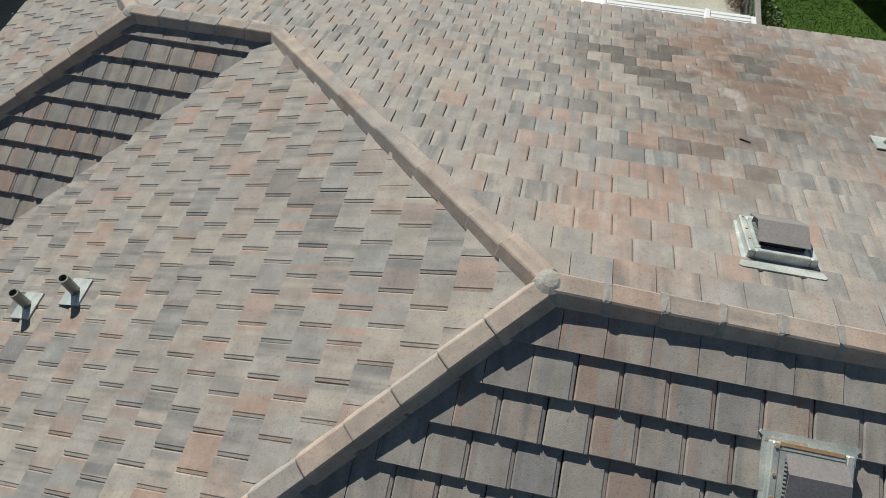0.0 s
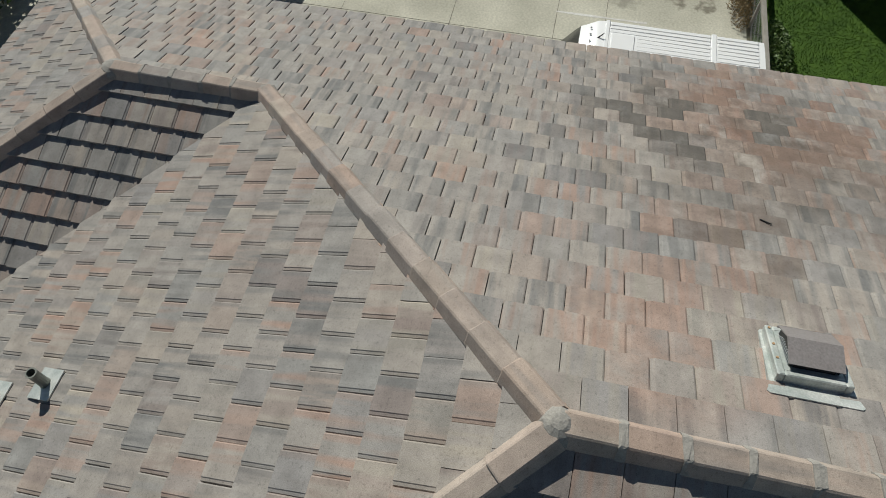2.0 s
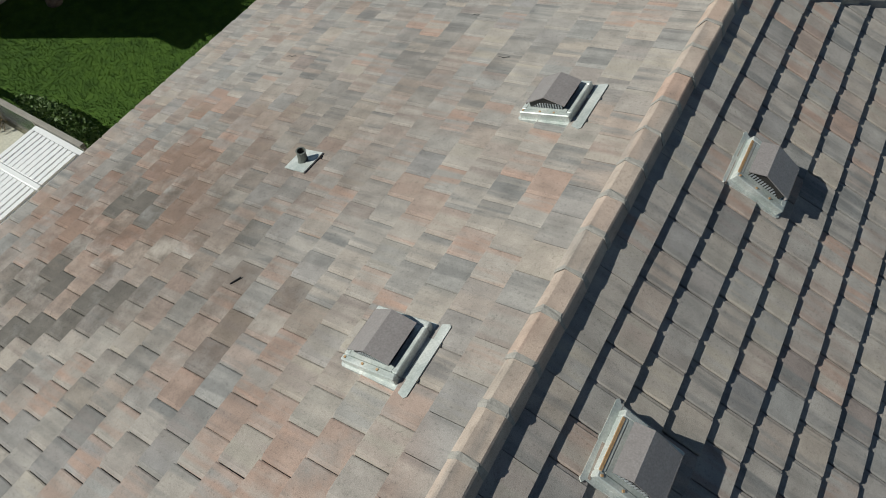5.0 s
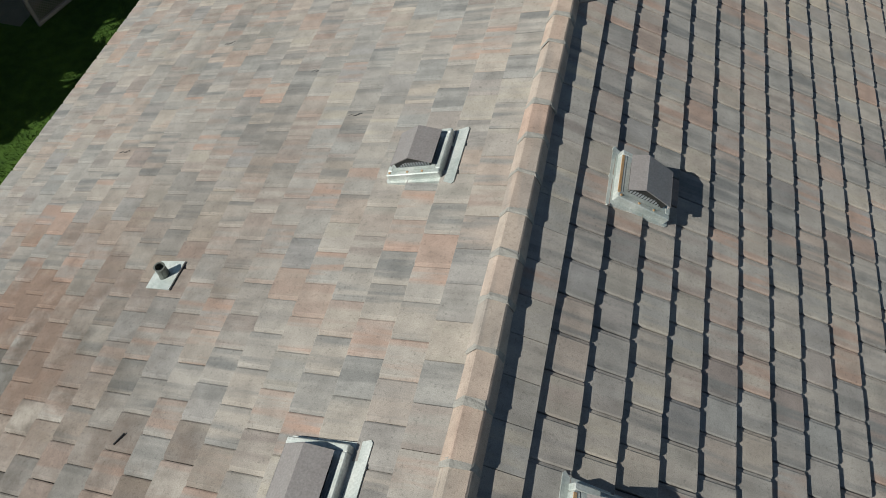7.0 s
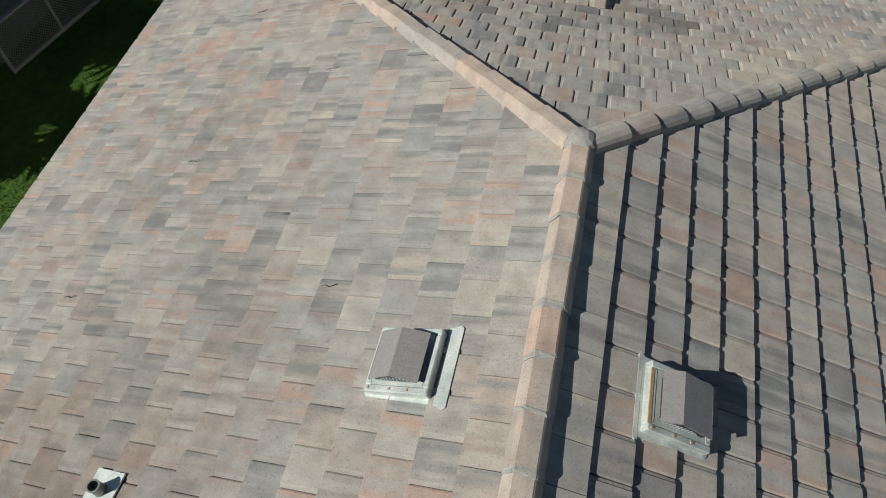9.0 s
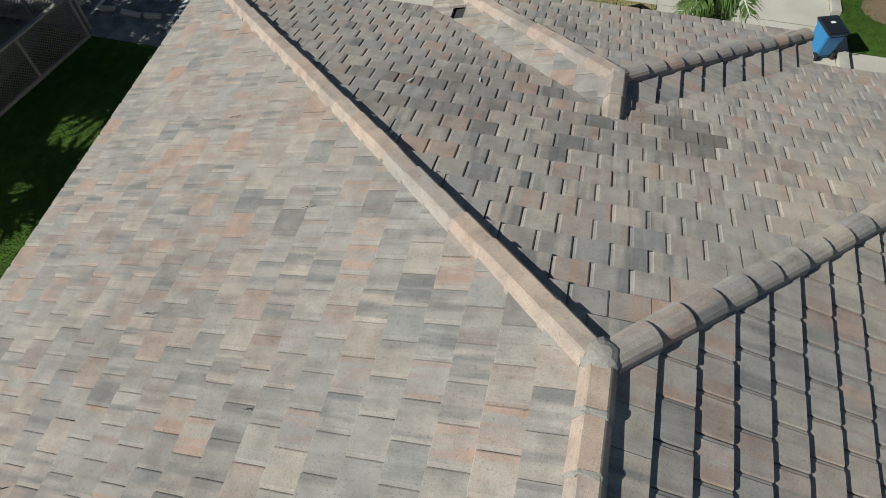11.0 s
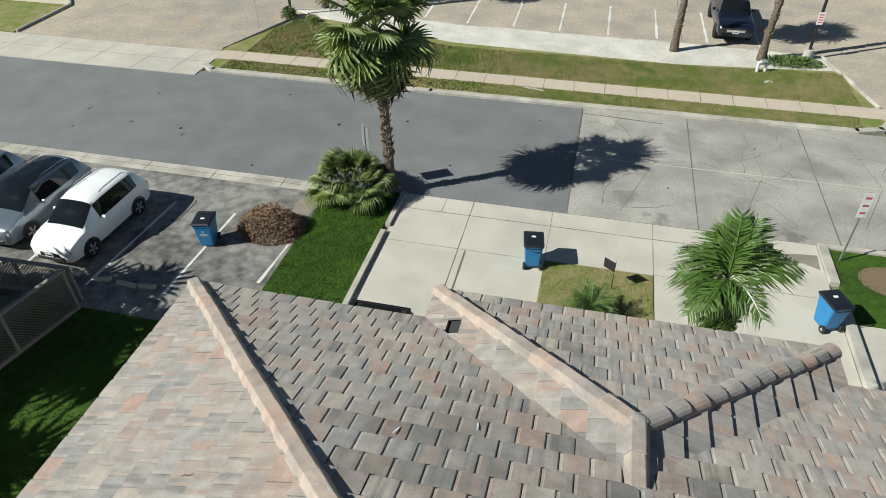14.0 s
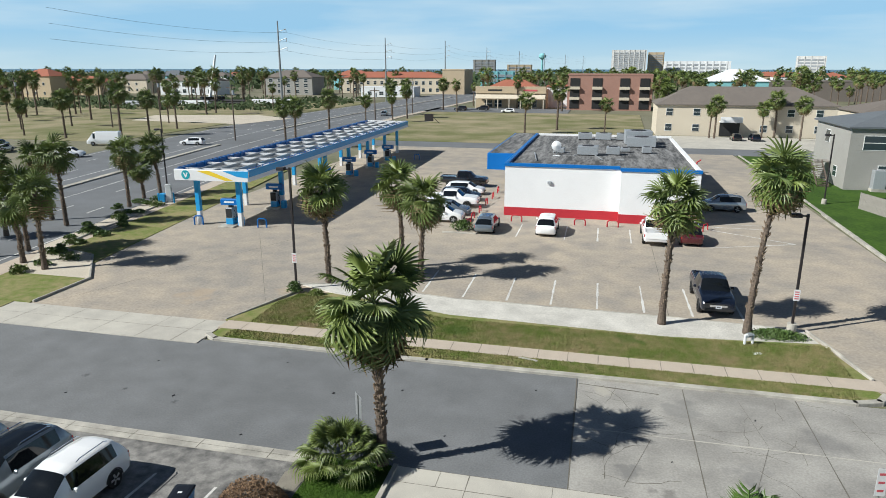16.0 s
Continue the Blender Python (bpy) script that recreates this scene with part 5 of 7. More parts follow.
VAN = [(-2.95, 0.45, 1.0, 2.45, 0.93, 0.80, 0, 0), (-2.90, 0.30, 1.3, 2.58, 0.98, 0.86, 0, 0), (1.05, 0.28, 1.3, 2.60, 1.0, 0.86, 0, 0), (1.30, 0.28, 1.3, 2.58, 1.0, 0.86, 1, 0), (1.75, 0.28, 1.28, 2.40, 1.0, 0.78, 0, 1),
       (2.55, 0.28, 1.22, 1.28, 0.98, 0.85, 0, 0), (2.90, 0.34, 0.95, 1.0, 0.9, 0.7, 0, 0), (2.98, 0.4, 0.7, 0.75, 0.8, 0.6, 0, 0)]


def at(x, y, turn=0.0, z=0.0):
    return pose(x, y, z, 0, 0, turn)


vehicle("suv", "white compact SUV parked beside a painted stall line", at(-17.72, 23.72, 178, 0.02), SUV, WHITE, rails=True, axles=(1.3, -1.3))
vehicle("suv", "silver grey SUV with black glass roof and rails", at(-20.45, 24.1, 178, 0.02), GSUV, GREY, roof=CARGLASS, rails=True)
vehicle("suv", "dark parked SUV at the lot edge", at(-23.3, 24.0, 178, 0.02), SUV, SILVER)
vehicle("pickup_truck", "dark navy pickup with chrome grille, nose to gravel", at(6.55, 50.2, 180, 0.03), PICKUP, NAVY, 0.39, (1.85, -1.75), bed=(-2.85, -1.0, 0.78, 1.16))
vehicle("pickup_truck", "black pickup on the driveway below the eave", at(-5.95, 18.1, 180, 0.03), PICKUP, BLACK, 0.39, (1.85, -1.75), bed=(-2.85, -1.0, 0.78, 1.16))
vehicle("sedan", "dark grey sedan parked facing the store", at(-10.5, 66.5, 0, 0.03), SEDAN, GREY)
vehicle("suv", "white SUV parked facing the white wall", at(-5.06, 66.7, 0, 0.03), SUV, WHITE)
vehicle("pickup_truck", "white pickup with black bed facing the store", at(4.1, 66.2, 0, 0.03), PICKUP, WHITE, 0.39, (1.85, -1.75), bed=(-2.85, -1.0, 0.78, 1.16))
vehicle("suv", "maroon SUV parked facing the store", at(7.0, 66.2, 0, 0.03), SUV, MAROON)
vehicle("suv", "silver boxy SUV beside the store", at(11.8, 80.2, 92, 0.03), SUV, SILVER, rails=True)
vehicle("suv", "white SUV parked by red bollards", at(-15.4, 68.9, -88, 0.03), SUV, WHITE)
vehicle("sedan", "blue grey sedan parked by red bollards", at(-15.5, 72.0, -90, 0.03), SEDAN, GREY)
vehicle("pickup_truck", "white pickup parked by red bollards", at(-16.0, 76.0, -90, 0.03), PICKUP, WHITE, 0.39, (1.85, -1.75), bed=(-2.85, -1.0, 0.78, 1.16))
vehicle("sedan", "blue sedan between white vehicles", at(-15.8, 79.6, -90, 0.03), SEDAN, NAVY)
vehicle("sedan", "white sedan parked by red bollards", at(-16.0, 83.4, -92, 0.03), SEDAN, WHITE)
vehicle("pickup_truck", "black pickup parked by the store", at(-17.2, 88.6, -90, 0.03), PICKUP, BLACK, 0.39, (1.85, -1.75), bed=(-2.85, -1.0, 0.78, 1.16))
vehicle("sedan", "white sedan on the highway", at(-76.8, 121, 100, 0), SEDAN, WHITE, plate=False)
vehicle("van", "white cargo van at the far roadside", at(-93, 117, 110, 0), VAN, WHITE, 0.36, (1.8, -1.7), category="van")
vehicle("suv", "white SUV parked across the highway", at(-86, 100.5, -70, 0), SUV, WHITE)
vehicle("sedan", "white sedan parked across the highway", at(-103, 104, 20, 0), SEDAN, WHITE)
vehicle("suv", "silver SUV parked across the highway", at(-108, 108, 20, 0), SUV, SILVER)
vehicle("sedan", "silver sedan driving on the highway", at(-66, 205, 10, 0), SEDAN, SILVER)
vehicle("suv", "black SUV parked by the shops", at(-48, 232, 80, 0.03), SUV, BLACK)
vehicle("suv", "dark SUV parked by the shops", at(-41, 236, 85, 0.03), SUV, BLACK)
vehicle("sedan", "white sedan on the cross road", at(-31, 226, 90, 0.03), SEDAN, WHITE)
vehicle("sedan", "dark sedan parked by the condominium", at(25.5, 153.5, 0, 0.03), SEDAN, BLACK)
vehicle("sedan", "dark sedan parked by the condominium", at(29, 153.5, 0, 0.03), SEDAN, NAVY)

# the white van below the west eave, with a ribbed roof
van = vehicle("van", "white high-roof cargo van with ribbed roof", at(-12.5, 2.62, 180, 0.0), VAN, WHITE, 0.36, (1.8, -1.7), category="van")
for k in range(11):
    x = -0.70 + k * 0.14
    part("roof_rib", Geo().rbox(x - 0.061, x + 0.061, -1.55, 1.0 if not (3 < k < 8) else 0.3, 2.585, 2.622, 0.012), WHITE, van)
    part("roof_rib", Geo().rbox(x - 0.061, x + 0.061, -2.75, -1.72, 2.575, 2.617, 0.012), WHITE, van)
part("roof_band", Geo().rbox(-0.80, 0.80, -1.70, -1.57, 2.59, 2.64, 0.015), WHITE, van)
part("roof_band", Geo().rbox(-0.80, 0.80, 1.02, 1.12, 2.59, 2.64, 0.015), WHITE, van)
part("roof_hatch", Geo().rbox(-0.30, 0.30, 0.36, 0.96, 2.60, 2.65, 0.02), WHITE, van)
for k in range(5):
    part("marker_light", Geo().rbox(-0.5 + k * 0.25 - 0.022, -0.5 + k * 0.25 + 0.022, 1.46, 1.51, 2.55, 2.585, 0.01), HEADL, van)
part("antenna", Geo().cyl((0.1, 1.3, 2.58), (0.12, 1.15, 2.75), 0.02, 0.01, 6), TRIM, van)


# ---- bins, signs, small street things ----
def trash_bin(x, y, turn):
    b = thing("wheeled_bin", "blue wheeled bin with black lid on paving", "bin", "blue wheeled bins", m=at(x, y, turn, 0.03))
    g = Geo()
    def ring(w, d, z, o=0.0): return [(-w + 0.04, -d + o, z), (w - 0.04, -d + o, z), (w, -d + 0.04 + o, z), (w, d + o - 0.04, z), (w - 0.04, d + o, z), (-w + 0.04, d + o, z), (-w, d + o - 0.04, z), (-w, -d + 0.04 + o, z)]
    g.loft([ring(0.23, 0.26, 0.06), ring(0.245, 0.28, 0.12), ring(0.30, 0.37, 0.90), ring(0.32, 0.40, 0.95), ring(0.32, 0.40, 1.02)])
    part("body", g, BINBLUE, b)
    g = Geo()
    g.loft([ring(0.335, 0.42, 1.02), ring(0.34, 0.43, 1.055), ring(0.30, 0.38, 1.09), ring(0.20, 0.26, 1.105)])
    part("lid", g, BINLID, b, "black hinged lid")
    part("handle", Geo().tube([(-0.24, 0.40, 0.97), (-0.24, 0.47, 1.0), (0.24, 0.47, 1.0), (0.24, 0.40, 0.97)], 0.016), BINLID, b)
    for s in (-1, 1):
        w = Geo()
        w.cyl((s * 0.24, 0.27, 0.125), (s * 0.31, 0.27, 0.125), 0.125, n=16)
        wh = part("wheel", w, TYRE, b)
        part("hub", Geo().cyl((s * 0.305, 0.27, 0.125), (s * 0.318, 0.27, 0.125), 0.05, n=10), METALG, wh)
    part("axle", Geo().cyl((-0.26, 0.27, 0.125), (0.26, 0.27, 0.125), 0.02), TRIM, b)
    star = Geo()
    pts = [(0.075 * (1 if k % 2 == 0 else 0.5) * math.sin(math.pi * k / 5), 0.075 * (1 if k % 2 == 0 else 0.5) * math.cos(math.pi * k / 5)) for k in range(10)]
    tilt = lambda z: -(0.28 + (z - 0.12) / 0.78 * 0.09) - 0.004
    star.add([(px, tilt(0.72 + pz) - 0.003, 0.72 + pz) for px, pz in pts], [tuple(range(9, -1, -1)), tuple(range(10))])
    part("emblem", star, BINMARK, b, "white printed emblem")
    for k, w in ((0, 0.12), (1, 0.15), (2, 0.09)):
        z = 0.60 - k * 0.035
        part("print_bar", Geo().add([(-w, tilt(z) - 0.003, z), (w, tilt(z) - 0.003, z), (w, tilt(z + 0.02) - 0.003, z + 0.02), (-w, tilt(z + 0.02) - 0.003, z + 0.02)], [(0, 1, 2, 3)]), BINMARK, b)
    part("lid_label", Geo().box(-0.07, 0.07, -0.12, -0.03, 1.103, 1.109), BINMARK, b)


trash_bin(-13.35, 23.95, 12)
trash_bin(-2.05, 25.3, 188)
trash_bin(7.0, 24.35, 200)


def post_sign(x, y, h, w, hh, turn, label, back=False, z=0.06):
    s = thing("road_sign", label, "sign", m=at(x, y, turn, z))
    part("post", Geo().rbox(-0.03, 0.03, -0.02, 0.02, -0.05, h, 0.006), STEEL, s)
    if back:
        part("sign_plate", Geo().rbox(-w / 2, w / 2, 0.022, 0.026, h - hh, h, 0.004), SIGNB, s, "bare metal back of the plate")
        part("sign_face", Geo().box(-w * 0.49, w * 0.49, 0.0265, 0.029, h - hh * 0.99, h - hh * 0.01), SIGNW, s, "white printed face")
    else:
        part("sign_plate", Geo().rbox(-w / 2, w / 2, -0.028, -0.022, h - hh, h, 0.004), SIGNW, s, "white rectangular plate")
        for k in range(3):
            zz = h - hh * (0.2 + 0.3 * k)
            part("print_bar", Geo().box(-w * 0.3, w * 0.3, -0.033, -0.029, zz - hh * 0.05, zz + hh * 0.03), SIGNR, s)
    return s


post_sign(-9.0, 28.75, 2.6, 0.62, 0.92, -48, "rectangular road sign with bare metal back", back=True)
post_sign(8.12, 27.75, 2.75, 0.32, 0.95, 10, "tall no parking sign with red print", z=0.07)
for x, y, pts, lab in ((6.6, 27.55, ((-1.2, -0.12), (-0.5, -0.3), (0.3, -0.2), (0.8, -0.45), (0.85, 0.35), (0.2, 0.3), (-0.6, 0.15)), "damp dark stain in the gutter"), (-10.75, 26.9, ((-0.5, -1.0), (0.2, -0.7), (0.35, 0.6), (-0.1, 0.9), (-0.6, 0.3)), "bare brown dirt beside asphalt")):
    tagged(part("stain", Geo().prism(pts, 0, 0.003), mat("stain", (0.20, 0.18, 0.145), 0.8, other=(0.32, 0.29, 0.24), scale=2.0), m=at(x, y, 0, 0.036 if y > 6 else 0.003)), lab, "stain")
st = thing("yard_stake", "small dark yard sign on a thin stake", "sign", m=at(0.62, 24.55, 55, 0.06))
part("stake", Geo().cyl((0, 0, -0.1), (0, 0, 1.15), 0.012, n=6), TRIM, st)
part("panel", Geo().rbox(-0.01, 0.01, -0.01, 0.42, 0.72, 1.08, 0.004), TRIM, st, "dark thin panel seen edge on")

for x, y, a in ((-14.3, 29.2, 0.06), (-12.0, 33.4, 0.1), (-6.2, 31.0, 0.05), (-3.0, 35.8, 0.05), (-9.0, 34.4, 0.07), (-19.0, 31.5, 0.09), (-22.0, 34.6, 0.06), (2.6, 31.2, 0.05), (6.3, 35.2, 0.06), (-15.5, 35.9, 0.05), (-4.8, 30.1, 0.04), (-24, 30.6, 0.06)):
    tagged(part("litter_speck", Geo().prism([(-a, -a * 0.4), (a * 0.7, -a * 0.6), (a, a * 0.3), (-a * 0.5, a * 0.6)], 0, 0.012), TRIM, m=at(x, y, a * 900, 0.006)), "small dark debris on road", "litter", "road debris")
for x, y, ln, a in ((-17.6, 21.4, 1.8, -2), (-15.8, 21.3, 0.5, 12), (-14.9, 21.25, 0.75, -4), (-14.15, 21.3, 0.6, 8), (-20.6, 21.35, 1.8, 0)):
    g = Geo()
    pr = [(-0.09, 0.0), (0.09, 0.0), (0.075, 0.09), (0.05, 0.12), (-0.05, 0.12), (-0.075, 0.09)]
    g.loft([[(-ln / 2 + R(0, 0.04), p, z) for p, z in pr], [(ln / 2 - R(0, 0.04), p, z) for p, z in pr]])
    tagged(part("wheel_stop", g, CURB, m=at(x, y, a, 0.02)), "broken concrete wheel stop on asphalt", "wheel stop", "wheel stops")


def leaf_fan(r, segs, droop, geo, m, spread=300.0, width=1.0):
    """A pleated fan blade of narrow pointed segments that droop at their tips."""
    for k in range(segs):
        a = radians(-spread / 2 + spread * (k + 0.5) / segs) + R(-0.04, 0.04)
        c, s = math.sin(a), math.cos(a)
        w = width * r * radians(spread) / segs * 0.5
        rr = r * R(0.82, 1.05) * (0.78 + 0.22 * math.cos(a / 2))
        px, py = s, -c
        d = droop * R(0.6, 1.4)
        q = [(0.06 * r, 0.0), (0.52 * rr, -0.03 * d), (0.80 * rr, -0.16 * d), (rr * (1 - 0.08 * d), -0.5 * d)]
        ww = [w * 0.12, w * 0.52, w * 0.36, 0.004]
        fold = (0.02, 0.03, 0.012, 0.0)
        v = []
        for (t, z), hw, fo in zip(q, ww, fold):
            v += [(c * t + px * hw, s * t + py * hw, z * r + fo * r), (c * t, s * t, z * r - fo * r), (c * t - px * hw, s * t - py * hw, z * r + fo * r)]
        f = []
        for i in range(3):
            f += [(i * 3, i * 3 + 1, i * 3 + 4, i * 3 + 3), (i * 3 + 1, i * 3 + 2, i * 3 + 5, i * 3 + 4)]
        geo.add(v, f, m)


def frond_geo(stalk, r, segs, droop):
    """Stalk along +y, then the blade."""
    g = Geo()
    end = Vector((0, stalk, -0.06 * stalk))
    g.cyl((0, 0, 0), end, 0.028, 0.016, 5)
    leaf_fan(r, segs, droop, g, Matrix.Translation(end) @ Matrix.Rotation(radians(-14), 4, "X"), 280)
    return g


FRONDS = [frond_geo(st_, r_, 26, dr_).mesh("frond") for st_, r_, dr_ in ((0.95, 0.92, 0.25), (1.05, 0.88, 0.45), (1.0, 0.9, 0.8), (0.95, 1.0, 1.7), (0.95, 0.95, 0.2), (0.85, 0.9, 0.8))]
for me, mm in zip(FRONDS, (FROND, FROND, FROND, FROND, FRONDB, FRONDB)):
    me.materials.append(mm)
DEADS = [frond_geo(R(0.8, 1.1), R(0.75, 0.95), 16, R(1.5, 2.2)).mesh("dead_frond") for _ in range(2)]
for me in DEADS:
    me.materials.append(DEADF)


def trunk_geo(h, r0, r1, lean=(0, 0), rings=22):
    g = Geo()
    rr = []
    n = 12
    for k in range(rings * 2 + 1):
        t = k / (rings * 2)
        r = r0 + (r1 - r0) * min(1, t * 1.4) + (0.05 * max(0, 1 - t * 9)) + (0.012 if k % 2 else -0.004)
        cx, cy = lean[0] * t * t, lean[1] * t * t
        rr.append([(cx + r * R(0.94, 1.06) * math.cos(2 * math.pi * i / n), cy + r * R(0.94, 1.06) * math.sin(2 * math.pi * i / n), h * t) for i in range(n)])
    g.loft(rr)
    return g


def boots_geo(h0, h1, h, r, lean, count):
    g = Geo()
    for k in range(count):
        z = R(h0, h1)
        t = z / h
        a = R(0, 6.28)
        c = Vector((lean[0] * t * t, lean[1] * t * t, z))
        o = Vector((math.cos(a), math.sin(a), 0))
        p = c + o * r * 0.8
        q = c + o * (r + R(0.05, 0.12)) + Vector((0, 0, R(0.10, 0.22)))
        g.cyl(p, q, 0.045, 0.02, 4)
    return g


def fan_palm(x, y, h, label, lean=(0, 0), full=True, size=1.0, seed=1, dead=6, z=0.05, count=34, group="fan palms", bare=False):
    global rng, R
    rng = random.Random(seed)
    R = rng.uniform
    p = thing("palm_tree", label, "palm tree", group, m=at(x, y, 0, z))
    part("trunk", trunk_geo(h, 0.165 * size, 0.105 * size, lean, 24 if full else 10), TRUNK, p, "ringed brown palm trunk")
    tagged(part("boots", boots_geo(h * 0.22 if full else h * 0.12, h, h, 0.125 * size, lean, 230 if full else 150), BOOT, p, "frayed leaf bases on trunk"), kind="stuff")
    top = Vector((lean[0], lean[1], h))
    crown = {0: Geo(), 1: Geo(), 2: Geo()}
    for k in range(count + dead):
        is_dead = k >= count
        t = (k + 0.5) / count
        el = radians(84 - 152 * t ** 0.85 + R(-16, 16)) if not is_dead else radians(R(-86, -58))
        az = k * 2.39996 + R(-0.25, 0.25)
        m = Matrix.Translation(top + Vector((0, 0, R(-0.05, 0.25 * (1 - min(t, 1)))))) @ Matrix.Rotation(az, 4, "Z") @ Matrix.Rotation(el, 4, "X") @ Matrix.Rotation(R(-0.8, 0.8), 4, "Y") @ Matrix.Scale(size * R(0.85, 1.1), 4)
        if full:
            me = rng.choice(DEADS) if is_dead else rng.choice((FRONDS[2], FRONDS[3], FRONDS[3], FRONDS[5]) if t > 0.6 else (FRONDS[0], FRONDS[1], FRONDS[4], FRONDS[5]))
            ob = new("dead_frond" if is_dead else "frond", me)
            ob.parent, ob.matrix_basis = p, m
        else:
            i = 2 if is_dead else (1 if rng.random() < 0.25 else 0)
            cr_ = crown[i]
            end = Vector((0, 0.75, -0.05))
            cr_.cyl(m @ Vector((0, 0, 0)), m @ end, 0.022, 0.014, 3)
            leaf_fan(1.0, 18, R(0.25, 0.6) + 1.5 * max(0, t - 0.35), cr_, m @ Matrix.Translation(end) @ Matrix.Rotation(radians(-12), 4, "X"), 270, 0.72)
    if not full:
        for i, mm, nm in ((0, FROND, "crown"), (1, FRONDB, "fresh_fronds"), (2, DEADF, "dead_fronds")):
            if crown[i].f:
                part(nm, crown[i], mm, p)
    return p


fan_palm(-8.0, 28.5, 6.5, "tall fan palm with drooping dead skirt by the curb", (-0.1, -0.25), True, 1.26, 11, 38, count=33)
BIG = [(-18.45, 48.3, 6.4, (-0.3, 0.1)), (-14.6, 53.0, 6.2, (-0.2, 0)), (-12.4, 50.2, 5.7, (0.3, 0.1)), (3.25, 45.55, 7.2, (0.25, 0.1)), (7.78, 45.2, 8.7, (0.8, 0.3))]
for i, (x, y, h, ln) in enumerate(BIG):
    fan_palm(x, y, h, "tall fan palm in the white gravel bed", ln, False, 1.22, 20 + i, 12, 0.1, 27)
VERGEP = [(-40.0, 46.4, 5.6), (-49.2, 58.7, 6.6), (-49.3, 67.6, 5.8), (-50.4, 74.4, 5.4), (-51.2, 54.0, 6.6), (-45.5, 50.5, 5.2), (-50.8, 72.0, 3.6), (-43.0, 47.5, 4.6), (-52.5, 60.5, 6.2), (-47.5, 48.0, 6.0), (-57, 50, 7.5)]
for i, (x, y, h) in enumerate(VERGEP):
    fan_palm(x, y, h, "fan palm in the roadside planting bed", (R(-0.5, 0.5), R(-0.3, 0.3)), False, 1.2, 50 + i, 7, 0.08, 24, "roadside fan palms")


def feather(L, n, geo, m, droop, lw=0.022, ll=0.5):
    """A feather frond: an arched rib with two rows of hanging leaflets."""
    pts = [Vector((0, L * t * (1 - 0.18 * t * droop), L * (0.30 * t - 0.75 * droop * t * t))) for t in [k / 8 for k in range(9)]]
    for a, b in zip(pts[:-1], pts[1:]):
        geo.cyl(m @ a, m @ b, 0.018, 0.014, 4)
    for k in range(n):
        t = 0.12 + 0.88 * k / n
        i = min(7, int(t * 8))
        c = pts[i].lerp(pts[i + 1], t * 8 - i)
        d = (pts[i + 1] - pts[i]).normalized()
        l = ll * (0.55 + 0.9 * math.sin(math.pi * min(1, t * 0.95 + 0.08))) * R(0.8, 1.1)
        for s in (-1, 1):
            o = (Vector((s * 0.8, 0, R(-0.35, 0.35))) + d * R(0.35, 0.9)).normalized()
            mid = c + o * l * 0.55 + Vector((0, 0, -0.08 * l))
            tip = c + o * l * 0.85 + Vector((0, 0, -R(0.35, 0.75) * l))
            w = d * lw
            geo.add([c - w * 0.5, c + w * 0.5, mid + w, tip, mid - w], [(0, 1, 2, 4), (4, 2, 3)], m)


def feather_palm(x, y):
    p = thing("feather_palm", "slender feather palm with green crownshaft beside the porch", "palm tree", m=at(x, y, 0, 0.03))
    top = Vector((0.22, 0.42, 6.35))
    t_, g = Geo(), Geo()
    def ring(z, r, n=14):
        k = z / 6.35
        return [(top.x * k * k + r * math.cos(2 * math.pi * i / n), top.y * k * k + r * math.sin(2 * math.pi * i / n), z) for i in range(n)]
    t_.loft([ring(4.6 * k / 30, 0.10 + 0.05 * max(0, 1 - k / 6) + (0.004 if k % 2 else -0.004)) for k in range(31)])
    part("trunk", t_, STEM, p, "slim ringed grey trunk")
    g.loft([ring(4.6 + 1.75 * k / 8, 0.105 + 0.03 * math.sin(math.pi * k / 8) - 0.03 * k / 8) for k in range(9)])
    part("crownshaft", g, SHAFT, p, "smooth bright green crownshaft")
    sh = Geo()
    for k in range(8):
        a = 3.6 + R(-1.1, 1.1)
        c, s_ = math.cos(a), math.sin(a)
        sh.cyl(top + Vector((0.06 * c, 0.06 * s_, -0.1)), top + Vector((0.13 * c, 0.13 * s_, R(-0.75, -0.45))), 0.03, 0.006, 4)
    part("sheath", sh, DEADF, p, "dry split leaf sheath")
    # azimuth from north, lift, droop, length
    for az, el, dr, ln in ((-38, 72, 0.35, 1.7), (8, 76, 0.35, 1.8), (-14, 60, 0.5, 1.5), (40, 66, 0.5, 1.4), (62, 48, 0.9, 1.15), (88, 36, 1.2, 1.1), (115, 40, 1.4, 1.0), (-82, 38, 0.8, 1.6), (-150, 46, 1.5, 1.1), (160, 42, 1.6, 1.0),
                           (-60, 52, 0.7, 1.3), (-125, -40, 1.3, 1.7), (-140, -54, 1.0, 1.8), (-112, -46, 1.2, 1.7), (-158, -44, 1.3, 1.4), (-128, -62, 0.8, 1.8), (130, 10, 1.6, 1.0)):
        g = Geo()
        feather(0.82 * ln * R(0.95, 1.05), 58, g, Matrix.Identity(4), dr, 0.018, 0.44)
        part("frond", g, FEATHER, p, m=Matrix.Translation(top + Vector((0, 0, R(-0.08, 0.08)))) @ Matrix.Rotation(radians(az + R(-6, 6)), 4, "Z") @ Matrix.Rotation(radians(el), 4, "X") @ Matrix.Rotation(R(-0.4, 0.4), 4, "Y"))


rng = random.Random(99)
R = rng.uniform
feather_palm(1.82, 17.4)


